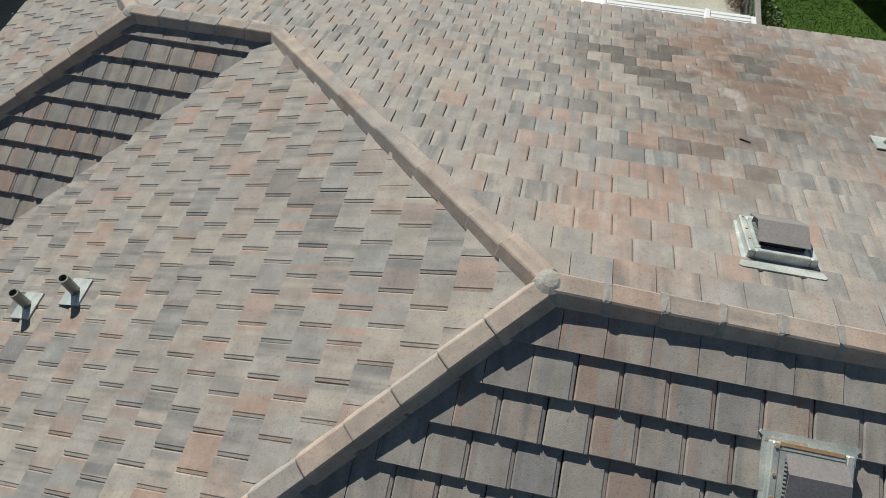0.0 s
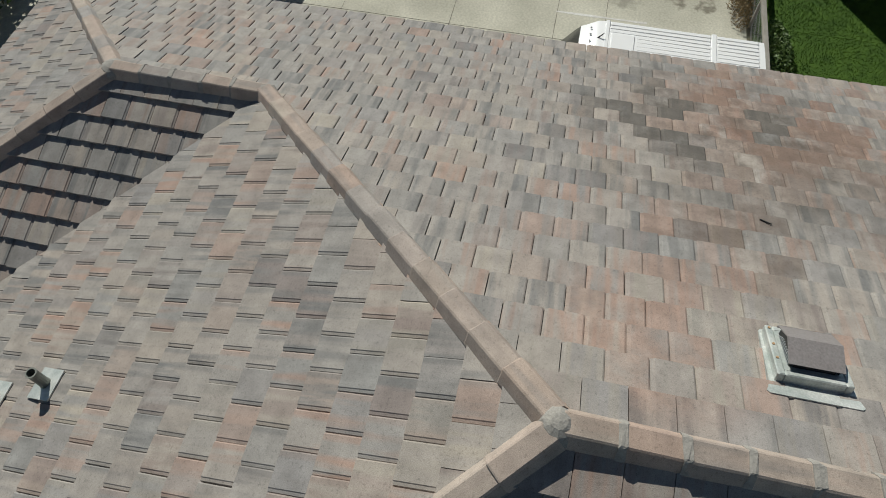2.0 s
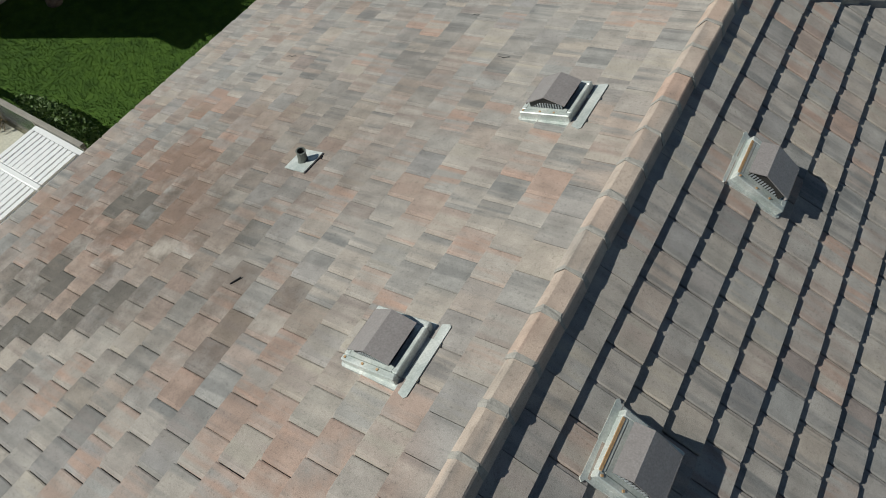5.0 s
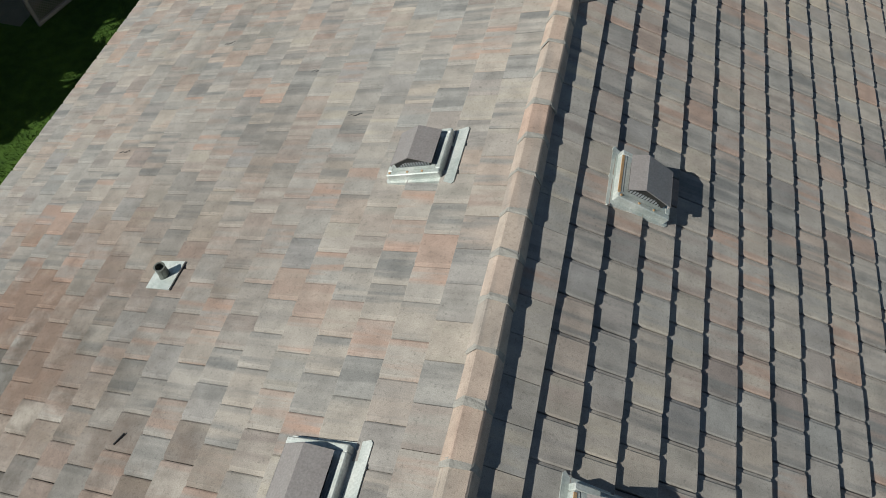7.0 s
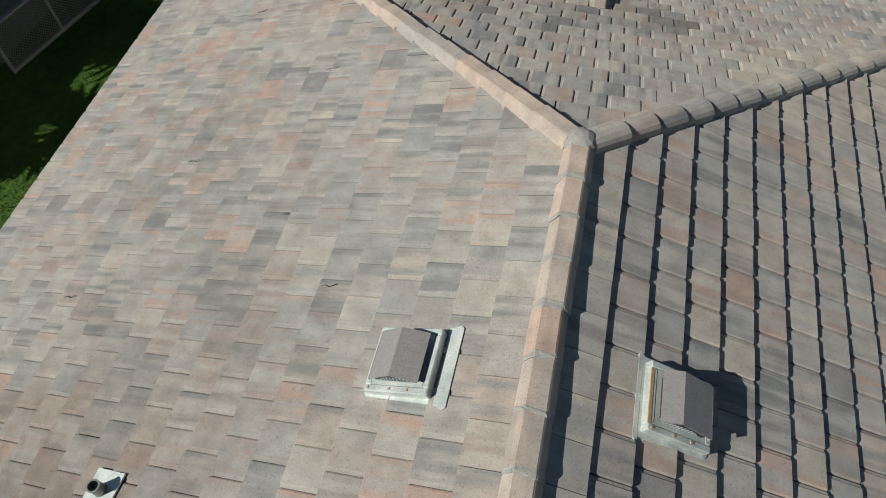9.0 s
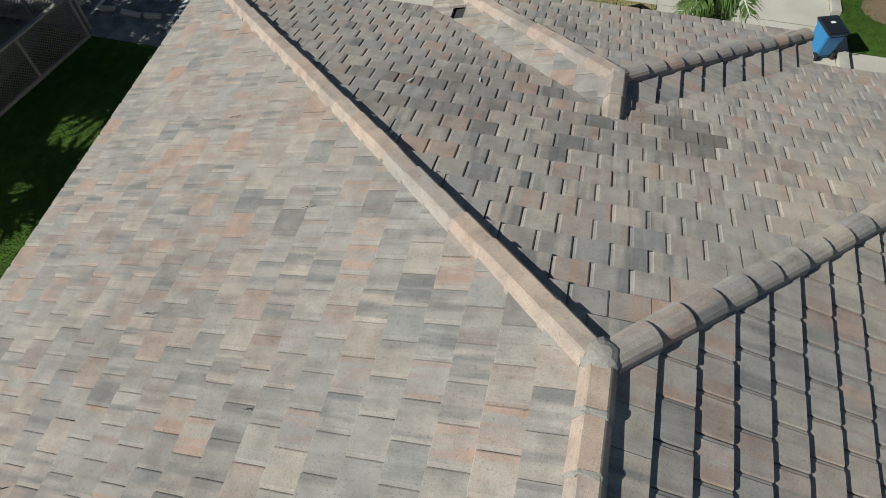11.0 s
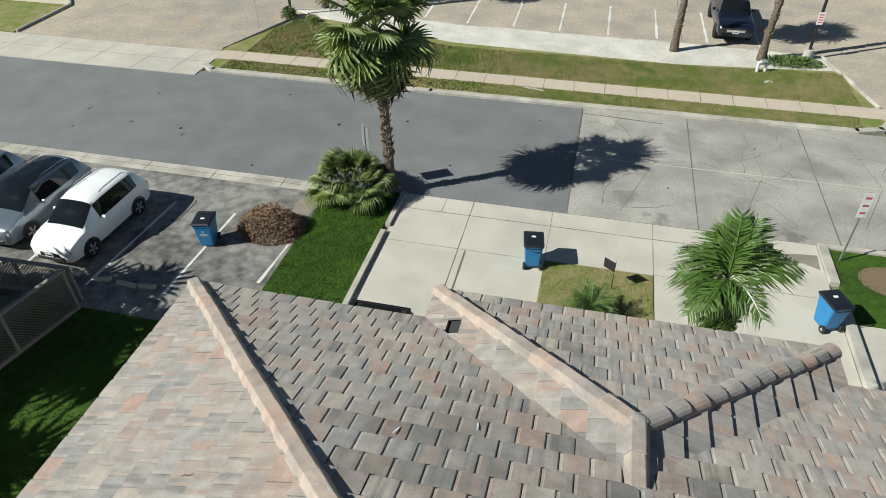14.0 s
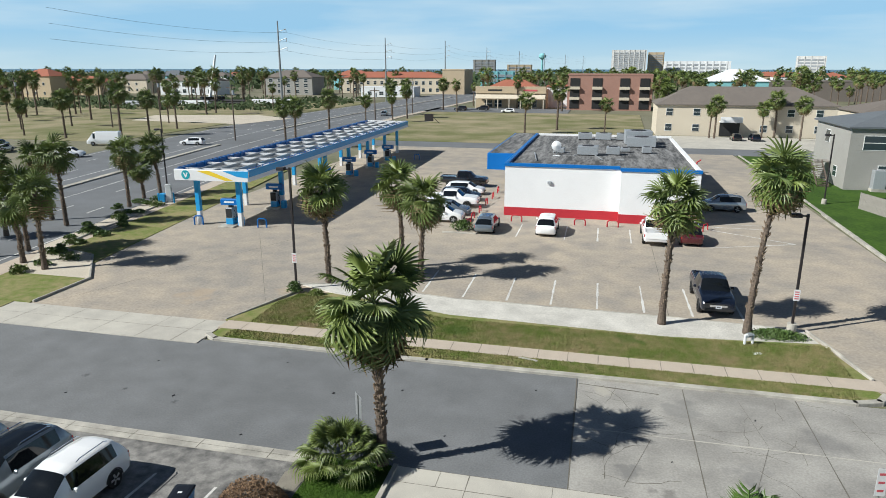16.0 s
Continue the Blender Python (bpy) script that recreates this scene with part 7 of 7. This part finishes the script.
# dark deck colour stands in for the shadows between the beams
part("deck", Geo().box(-CX + 0.12, CX - 0.12, 0.1, CL - 0.1, Z0 + 0.45, Z0 + 0.5), HIGHWAY, can, "deck coloured dark grey for the shade between beams")
for k in range(15):
    y = 1.5 + k * 3.9
    part("cross_beam", Geo().box(-CX + 0.1, CX - 0.1, y - 0.07, y + 0.07, Z1 - 0.32, Z1 - 0.10), CANW, can, "exposed canopy beam")
for s in (-1.8, 0.0, 1.8):
    part("long_beam", Geo().box(s - 0.08, s + 0.08, 0.3, CL - 0.3, Z0 + 0.68, Z1 - 0.05), METALG, can)
for s in (-1, 1):
    for k in range(40):
        y = 0.4 + k * 1.46
        part("fascia_strut", Geo().box(s * (CX - 0.16) - 0.03, s * (CX - 0.16) + 0.03, y, y + 0.06, Z0 + 0.5, Z1 + 0.14), BLUE, can)
    part("top_rail", Geo().box(s * (CX - 0.16) - 0.03, s * (CX - 0.16) + 0.03, 0.2, CL - 0.2, Z1 + 0.08, Z1 + 0.14), BLUE, can)
for y in (0.9, 10.0, 22.8, 31.5, 40.0, 49.0, 56.5):
    for s in (-1, 1):
        col = part("column", Geo().rbox(s * 2.1 - 0.2, s * 2.1 + 0.2, y - 0.2, y + 0.2, 0, Z0 + 0.1, 0.03), CANW, can)
        part("column_sleeve", Geo().rbox(s * 2.1 - 0.215, s * 2.1 + 0.215, y - 0.215, y + 0.215, 1.3, Z0 - 0.05, 0.03), LBLUE, col, "blue column sleeve")


def fuel_pump(x, y):
    p = thing("fuel_pump", "blue and white fuel pump with topper", "fuel pump", "fuel pumps", m=at(x, y, 2, 0.03))
    part("island", Geo().rbox(-0.8, 0.8, -1.3, 1.3, -0.05, 0.14, 0.05), CURB, p)
    part("cabinet", Geo().rbox(-0.35, 0.35, -0.5, 0.5, 0.14, 1.7, 0.04), METALG, p)
    part("door", Geo().rbox(-0.36, 0.36, -0.51, 0.51, 0.16, 0.75, 0.03), LBLUE, p, "blue lower panel")
    part("screen", Geo().box(-0.30, 0.30, -0.53, -0.51, 0.80, 1.66), TRIM, p)
    part("topper", Geo().rbox(-0.92, 0.92, -0.32, 0.32, 1.95, 2.55, 0.10), BLUE, p, "blue topper panel")
    part("topper_bar", Geo().box(-0.5, 0.5, -0.335, -0.322, 2.16, 2.32), CANW, p)
    part("support", Geo().rbox(-0.2, 0.2, -0.15, 0.15, 1.7, 1.95, 0.02), TRIM, p)
    part("hose", Geo().tube([(0.4, -0.2, 1.5), (0.62, -0.2, 1.0), (0.5, -0.2, 0.4), (0.38, -0.2, 0.9)], 0.025, 6), TRIM, p)
    part("waste_bin", Geo().rbox(0.75, 1.25, -0.4, 0.1, 0.0, 0.8, 0.05), LBLUE, p)


for x, y in ((-34.2, 62.6), (-34.0, 71.0), (-34.1, 84.0), (-34.1, 92.8), (-33.9, 101), (-33.5, 108)):
    fuel_pump(x, y)
for x, y in ((-37.3, 61.9), (-30.9, 62.2), (-29.5, 110.5), (-30.4, 97)):
    tagged(part("bollard_arch", Geo().tube([(-0.4, 0, -0.05), (-0.4, 0, 0.7), (-0.25, 0, 0.85), (0.25, 0, 0.85), (0.4, 0, 0.7), (0.4, 0, -0.05)], 0.07, 8), BLUE, m=at(x, y, 15, 0.03)), "blue pipe guard by the pumps", "bollard", "blue pipe guards")
air = thing("air_station", "white air and water machine with blue posts", "machine", m=at(-46.8, 71.0, 20, 0.08))
part("cabinet", Geo().rbox(-0.3, 0.3, -0.25, 0.25, 0, 1.9, 0.04), CANW, air)
part("tank", Geo().rbox(-1.0, -0.4, -0.4, 0.4, 0, 0.9, 0.04), LBLUE, air)
for s in (-0.9, 0.7):
    part("bollard", Geo().cyl((s, -0.8, -0.05), (s, -0.8, 1.1), 0.09), LBLUE, air)

# ---- distance ----
def grid_windows(face, cs, zs, w=1.1, h=1.3):
    return [(face, c, z, w, h) for c in cs for z in zs]


plain_house("condominium", "two storey beige condominium with brown hip roof", 10.5, 46, 162, 176, 6.6, BEIGE, SHING, 3.6,
            grid_windows("S", (-15.2, -9.6, 4.0, 9.0, 14.5), (1.0, 4.3), 1.3, 1.4))
cst = thing("condo_stair", "white railed stair balcony on condominium", "stair", m=at(25.5, 161.2))
part("landing", Geo().box(-2.2, 2.2, -1.2, 0.7, 3.0, 3.2), CANW, cst)
part("rail", Geo().box(-2.2, 2.2, -1.25, -1.2, 3.2, 4.2), CANW, cst)
# flat black panel on the wall, painted as the shaded space under the landing
part("opening_shade", Geo().box(-2.0, 2.0, 0.6, 0.78, 0, 2.9), TRIM, cst)
plain_house("brick_apartments", "three storey red brick apartment block", -13.5, 14.5, 246, 262, 11.5, BRICK, BRICK, flat=True)
ap = thing("balcony_bay", "balcony stack on brick block, recess shade as black panels", "balcony", m=at(0, 245.9))
for c in (-11, -3.5, 5.5, 12):
    # the wall is flat here; black panels paint the shade of the balcony recesses
    part("recess_shade", Geo().box(c - 1.6, c + 1.6, -0.05, 0.15, 0.5, 10.6), TRIM, ap)
    for zz in (3.4, 6.9):
        part("balcony_slab", Geo().box(c - 1.7, c + 1.7, -0.9, 0.1, zz, zz + 0.9), BEIGE, ap)
plain_house("shops", "tan strip of shops with metal awning", -46, -21, 250, 268, 6.6, TANW, REDROOF, 3.2, grid_windows("S", (-8, -4.5, 4, 8), (0.4,), 2.6, 2.4), over=-2.0)
sh = thing("shop_parapet", "tan shop front with pale awning", "shop front", m=at(-33.5, 249))
part("parapet", Geo().rbox(-12.6, 12.6, -0.1, 0.8, 5.2, 7.6, 0.05), TANW, sh)
part("awning", Geo().loft([[(x, -3.0, 3.6), (x, -0.1, 4.8), (x, -0.1, 4.6), (x, -3.0, 3.5)] for x in (-12.4, 12.4)]), BEIGE, sh)
for c in range(7):
    part("post", Geo().box(-12.2 + c * 4.0, -11.9 + c * 4.0, -2.9, -2.6, -0.1, 3.6), BEIGE, sh)
part("sign_bars", Geo().box(-8, -3, -0.16, -0.1, 6.0, 6.6), TRIM, sh)
part("sign_bars", Geo().box(4.5, 9.5, -0.16, -0.1, 6.0, 6.6), SIGNR, sh)
slab("pavement_shops", -60, -12, 226, 249, 0.06, HIGHWAY, "dark parking strip by the shops", "parking lot")
plain_house("white_annex", "small white building beside shops", -21.5, -13.8, 259, 270, 7.6, CANW, REDROOF, 1.2)
gh = plain_house("grey_house", "grey lap sided house with slate roof", 28.0, 44.0, 96.5, 110, 7.6, GREYSID, SHINGB, 1.7, [("S", -5.2, 4.9, 2.6, 1.6), ("S", -2.0, 5.2, 1.2, 1.0), ("S", -4.0, 2.2, 1.1, 0.8), ("W", 1.5, 5.0, 1.6, 1.5), ("W", -3.0, 1.2, 1.2, 1.2)])
for k in range(36):
    part("lap_board", Geo().box(-8.02, 8.02, -6.78, -6.75, 0.2 + k * 0.2, 0.385 + k * 0.2), GREYSID, gh)
stt = thing("outside_stair", "dark wooden outside stair on grey house", "stair", m=at(26.2, 98.0))
for k in range(14):
    part("tread", Geo().box(-0.6, 0.6, k * 0.28, k * 0.28 + 0.3, 0.1 + k * 0.19, 0.15 + k * 0.19), WOODP, stt)
for s in (-0.65, 0.65):
    part("stringer", Geo().loft([[(s - 0.04, 0, 0), (s + 0.04, 0, 0), (s + 0.04, 0, 0.3), (s - 0.04, 0, 0.3)], [(s - 0.04, 4, 2.7), (s + 0.04, 4, 2.7), (s + 0.04, 4, 3.0), (s - 0.04, 4, 3.0)]]), WOODP, stt)
part("landing", Geo().box(-1, 1.8, 4, 6, 2.6, 2.75), WOODG, stt)
part("handrail", Geo().tube([(-0.65, 0, 1.1), (-0.65, 4, 3.8), (-0.65, 6, 3.8)], 0.05), WOODG, stt)
utl = thing("utility_box", "grey meter cabinet against grey house", "cabinet", m=at(31.5, 95.9))
part("box", Geo().rbox(-0.7, 0.7, -0.5, 0.5, 0.4, 2.6, 0.05), METALG, utl)
part("base", Geo().box(-0.8, 0.8, -0.5, 0.5, -0.05, 0.4), CURB, utl)
fen = thing("timber_fence", "grey timber privacy fence on lawn", "fence", m=at(25.9, 84.5, -75))
for k in range(60):
    part("picket", Geo().box(k * 0.2, k * 0.2 + 0.185, -0.015, 0.015, 0, 1.75 + R(-0.02, 0.02)), WOODG, fen)
plain_house("motel", "long tan motel with red roof", -146, -87, 372, 392, 8.6, BEIGE, REDROOF, 3.0, grid_windows("S", range(-26, 28, 4), (1.0, 4.8), 1.6, 1.8))
plain_house("motel_tower", "tan corner block of the motel", -86, -74, 365, 388, 12.5, TANW, TANW, flat=True)
plain_house("white_office", "low white flat roofed office", -118, -91, 326, 338, 4.4, CANW, CANW, flat=True, windows=grid_windows("S", (-9, -3, 4, 9), (1.0,), 2.0, 1.6))
plain_house("beach_house", "tan house with hip roof", -280, -262, 286, 300, 10, TANW, REDROOF, 3.4, grid_windows("S", (-5, 0, 5), (1.2, 5.6)))
plain_house("beach_house", "tan house with red hip roof", -285, -256, 312, 326, 6.5, TANW, REDROOF, 3.2, grid_windows("S", (-8, -3, 3, 8), (1.2,)))
plain_house("beach_house", "cream two storey house with grey roof", -270, -249, 340, 354, 7.5, BEIGE, SHING, 3, grid_windows("S", (-6, -1, 4), (1.2, 4.4)))
plain_house("beach_house", "white two storey house with porches", -232, -199, 328, 342, 7.2, CANW, SHING, 2.8, grid_windows("S", (-12, -7, -2, 3, 8, 13), (1.0, 4.2), 2, 1.8))
plain_house("beach_house", "grey three storey house with balconies", -177, -150, 340, 356, 9.0, GREYSID, SHING, 3.6, grid_windows("S", (-10, -5, 0, 5, 10), (1.0, 4.0, 6.6), 2, 1.6))
plain_house("white_roof_house", "aqua house with white hip roof", 38, 60, 292, 310, 9.0, AQUA, CANW, 4.5, grid_windows("S", (-7, 0, 7), (5.2,)))
plain_house("low_house", "beige house with brown roof", 52, 78, 165, 182, 5.2, BEIGE, SHING, 2.6)
plain_house("resort_hotel", "dark balconied motel block behind palms", 62, 130, 330, 350, 8.0, SHING, SHING, flat=True)


def tower(label, px, dist, w, h, wall, rows_, cols):
    """A far tower block in the given direction from the roof."""
    a = math.atan((px - 784) / 1178.0) - radians(13.38)
    x, y = dist * math.sin(a), 7.6 + dist * math.cos(a)
    b = thing("tower_block", label, "tower block", m=at(x, y, math.degrees(-a)))
    part("wall", Geo().box(-w / 2, w / 2, -8, 8, -0.1, h), wall, b)
    for r in range(rows_):
        z = h * (0.12 + 0.82 * r / rows_)
        part("balcony_band", Geo().box(-w * 0.44, w * 0.44, -8.3, -8.0, z, z + h / rows_ * 0.45), HAZED_WINDOW, b)
    for c in range(cols):
        x0 = -w * 0.44 + w * 0.88 * c / max(1, cols - 1)
        part("fin", Geo().box(x0 - w * 0.012, x0 + w * 0.012, -8.5, -8.0, 0, h), wall, b)
    return b


def far_size(px0, px1, ytop, dist):
    return (px1 - px0) / 1178.0 * dist, 14.45 + dist * (114 - ytop) / 1178.0


for label, x0, x1, yt, dist, wall, r, c in (("pale stepped hotel tower on the horizon", 1072, 1127, 88, 900, HAZED_WALL, 12, 7), ("slim tan tower on the horizon", 1133, 1158, 92, 920, TANW, 12, 3),
                                           ("long white hotel on the horizon", 1163, 1266, 106, 950, CANW, 4, 10), ("pale hotel on the horizon", 1390, 1430, 99, 900, HAZED_WALL, 6, 5),
                                           ("grey condominium tower far off", 835, 873, 103, 800, GREYSID, 6, 4), ("tan condominium far off", 893, 935, 111, 820, TANW, 4, 4), ("aqua condominium block with pale balconies", 846, 905, 122, 480, AQUA, 3, 5)):
    w, h = far_size(x0, x1, yt, dist)
    tower(label, (x0 + x1) / 2, dist, w, h, wall, r, c)
a = math.atan((953 - 784) / 1178.0) - radians(13.38)
wtw = thing("water_tower", "pale blue water tower far off", "water tower", m=at(900 * math.sin(a), 900 * math.cos(a)))
part("stem", Geo().cyl((0, 0, 0), (0, 0, 24), 1.6, 1.2, 12), AQUA, wtw)
part("tank", Geo().loft([[(q * math.cos(2 * math.pi * i / 16), q * math.sin(2 * math.pi * i / 16), z) for i in range(16)] for q, z in ((1.5, 23), (4.5, 25.5), (4.6, 28), (2.0, 30.5))]), AQUA, wtw)


def power_pole(x, y, h, arms=True):
    p = thing("transmission_pole", "tall grey steel transmission pole", "power pole", "transmission poles", m=at(x, y))
    part("mast", Geo().cyl((0, 0, 0), (0, 0, h), 0.45, 0.18, 10), STEEL, p)
    for k in range(3):
        part("davit_arm", Geo().tube([(0.1, 0, h - 3.0 - k * 2.6), (2.6, 0, h - 2.2 - k * 2.6)], 0.09), STEEL, p)
        part("insulator", Geo().cyl((2.6, 0, h - 2.2 - k * 2.6), (2.6, 0, h - 3.2 - k * 2.6), 0.09), METALG, p)


POLES = [(-95.8, 197, 27.3), (-91.5, 285, 26), (-88.5, 382, 28), (-82, 480, 27), (-72, 580, 27), (-60, 680, 27), (-46, 780, 27), (-30, 880, 27)]
for x, y, h in POLES:
    power_pole(x, y, h)
prev = (-98.0, 110.0, 27.5)
for x, y, h in POLES:
    for k in range(3):
        pts = []
        for i in range(13):
            t = i / 12
            z = (prev[2] + (h - prev[2]) * t) - 3.2 - k * 2.6 - 5 * t * (1 - t)
            pts.append((prev[0] + (x - prev[0]) * t + 2.6, prev[1] + (y - prev[1]) * t, z))
        tagged(part("power_line", Geo().rope(pts, 0.022), TRIM), "sagging dark power line along highway", "cable", "power lines")
    prev = (x, y, h)
for x, y, h in ((-73, 130, 11), (-50, 150, 10), (-97, 140, 12), (-60, 215, 11), (-118, 150, 11), (-135, 140, 12)):
    p = thing("utility_pole", "brown wooden utility pole", "power pole", "utility poles", m=at(x, y))
    part("pole", Geo().cyl((0, 0, 0), (0, 0, h), 0.16, 0.11, 8), WOODP, p)
    part("crossarm", Geo().box(-1.1, 1.1, -0.06, 0.06, h - 0.7, h - 0.55), WOODP, p)
    part("transformer", Geo().cyl((0.3, 0, h - 2.0), (0.3, 0, h - 1.1), 0.25), METALG, p)

# far palms: one low detail tree, copied
low = fan_palm(-55.2, 120.5, 7.5, "distant fan palm by the highway", (0.2, 0.1), False, 1.35, 300, 6, 0.0, 22, "distant fan palms")
rng = random.Random(301)
R = rng.uniform
SPOTS = [(-59.5, 124), (-57.5, 164), (-56.8, 182), (-56.7, 194), (-58.5, 143), (-55.5, 235), (-18.5, 156), (-12, 169), (-1.3, 164), (13.7, 172), (20.9, 157), (22.6, 157.5), (30.6, 159), (34.7, 160), (38.5, 166), (38.3, 155), (-109, 126), (-102, 133), (-96.5, 135), (-158, 160), (-122, 128),
         (17.5, 232), (15.5, 240), (-64, 205), (-66, 230), (-130, 150), (-141, 170), (-100, 150), (-112, 165)]
for x, y in SPOTS:
    s = R(0.75, 1.25)
    t = copy_thing(low, at(x + R(-1, 1), y + R(-1, 1), R(0, 360)) @ Matrix.Scale(s, 4))
    t.scale = (s, s, s)
low2 = fan_palm(60, 250, 9.5, "fan palm among far houses", (0.3, 0.2), False, 1.5, 302, 5, 0.0, 14, "far palm grove")
rng = random.Random(303)
R = rng.uniform
for k in range(330):
    px = R(-40, 1610)
    dist = R(230, 520)
    a = math.atan((px - 784) / 1178.0) - radians(13.38)
    x, y = dist * math.sin(a), dist * math.cos(a)
    if abs(x + 75) < 26:
        continue
    s = R(0.75, 1.3)
    t = copy_thing(low2, at(x, y, R(0, 360)) @ Matrix.Scale(s, 4))
    t.scale = (s, s, s)
g = Geo()
for k in range(3600):
    px = R(-80, 1650)
    dist = R(420, 1100)
    a = math.atan((px - 784) / 1178.0) - radians(13.38)
    x, y = dist * math.sin(a), dist * math.cos(a)
    hgt = R(3, 10)
    for j in range(5):
        c = Vector((x + R(-5, 5), y + R(-3, 3), hgt * R(0.2, 1)))
        u = Vector((R(-1, 1), R(-0.3, 0.3), R(-0.5, 0.7))).normalized() * R(1.2, 2.8)
        w = Vector((R(-0.3, 0.3), R(-0.3, 0.3), 1)).normalized() * R(0.6, 1.6)
        g.add([c - u, c + w, c + u, c - w], [(0, 1, 2, 3)])
tagged(part("far_woods", g, FARGREEN), "distant belt of palms and trees", "trees", kind="stuff")
g = Geo()
for k in range(900):
    x, y = R(-235, -85), R(212, 290)
    if x > -100:
        continue
    hgt = R(0.5, 2.2)
    for j in range(7):
        c = Vector((x + R(-1.5, 1.5), y + R(-1, 1), hgt * R(0.1, 1)))
        u = Vector((R(-1, 1), R(-0.3, 0.3), R(-0.4, 0.6))).normalized() * R(0.4, 0.9)
        w = Vector((R(-0.3, 0.3), R(-0.3, 0.3), 1)).normalized() * R(0.2, 0.6)
        g.add([c - u, c + w, c + u, c - w], [(0, 1, 2, 3)])
tagged(part("scrub", g, FARGREEN), "low green scrub on the open lot", "scrub", kind="stuff")
for k in range(14):
    plain_house("far_house", "small far house with hip roof", *(lambda x, y, w, d: (x - w, x + w, y - d, y + d))(R(-420, -150) if k < 8 else R(60, 260), R(430, 620), R(7, 13), R(6, 9)), R(5, 9), rng.choice((BEIGE, TANW, CANW, AQUA)), rng.choice((SHING, REDROOF, SHINGB)), 3.0)

crane = thing("boom_crane", "white mobile crane with raised boom", "crane", m=at(-160, 262, 60))
part("carrier", Geo().rbox(-5, 5, -1.3, 1.3, 0.6, 2.4, 0.1), NAVY, crane)
part("boom", Geo().loft([[(-1 - 0.5, -0.5, 2.4), (-1 + 0.5, -0.5, 2.4), (-1 + 0.5, 0.5, 2.4), (-1 - 0.5, 0.5, 2.4)], [(2.6, -0.3, 19), (3.2, -0.3, 19), (3.2, 0.3, 19), (2.6, 0.3, 19)]]), CANW, crane)
for x in (-3.5, -1.5, 2, 3.6):
    for s in (-1.2, 1.2):
        part("wheel", Geo().cyl((x, s - 0.2, 0.55), (x, s + 0.2, 0.55), 0.55, n=12), TYRE, crane)
for i, (x, y, ln, mm) in enumerate(((-156, 236, 19, CANW), (-148, 246, 22, TRIM), (-128, 252, 16, CANW), (-172, 230, 12, METALG))):
    pp = thing("pipe_stack", "stack of long construction pipes on open lot", "pipes", "pipe stacks", m=at(x, y, 8))
    for j in range(3):
        part("pipe", Geo().cyl((-ln / 2, j * 1.0, 0.7), (ln / 2, j * 1.0, 0.7), 0.5, n=10), mm, pp)
    part("pipe", Geo().cyl((-ln / 2, 0.5, 1.55), (ln / 2, 0.5, 1.55), 0.5, n=10), mm, pp)
fld = thing("field_sign", "small dark sign board in field", "sign", m=at(-45.5, 180))
part("panel", Geo().box(-1.2, 1.2, -0.05, 0.05, 0.6, 2.4), DARKP, fld)
part("brace", Geo().tube([(0.8, 0, 2.0), (2.8, 0, 0)], 0.08), DARKP, fld)
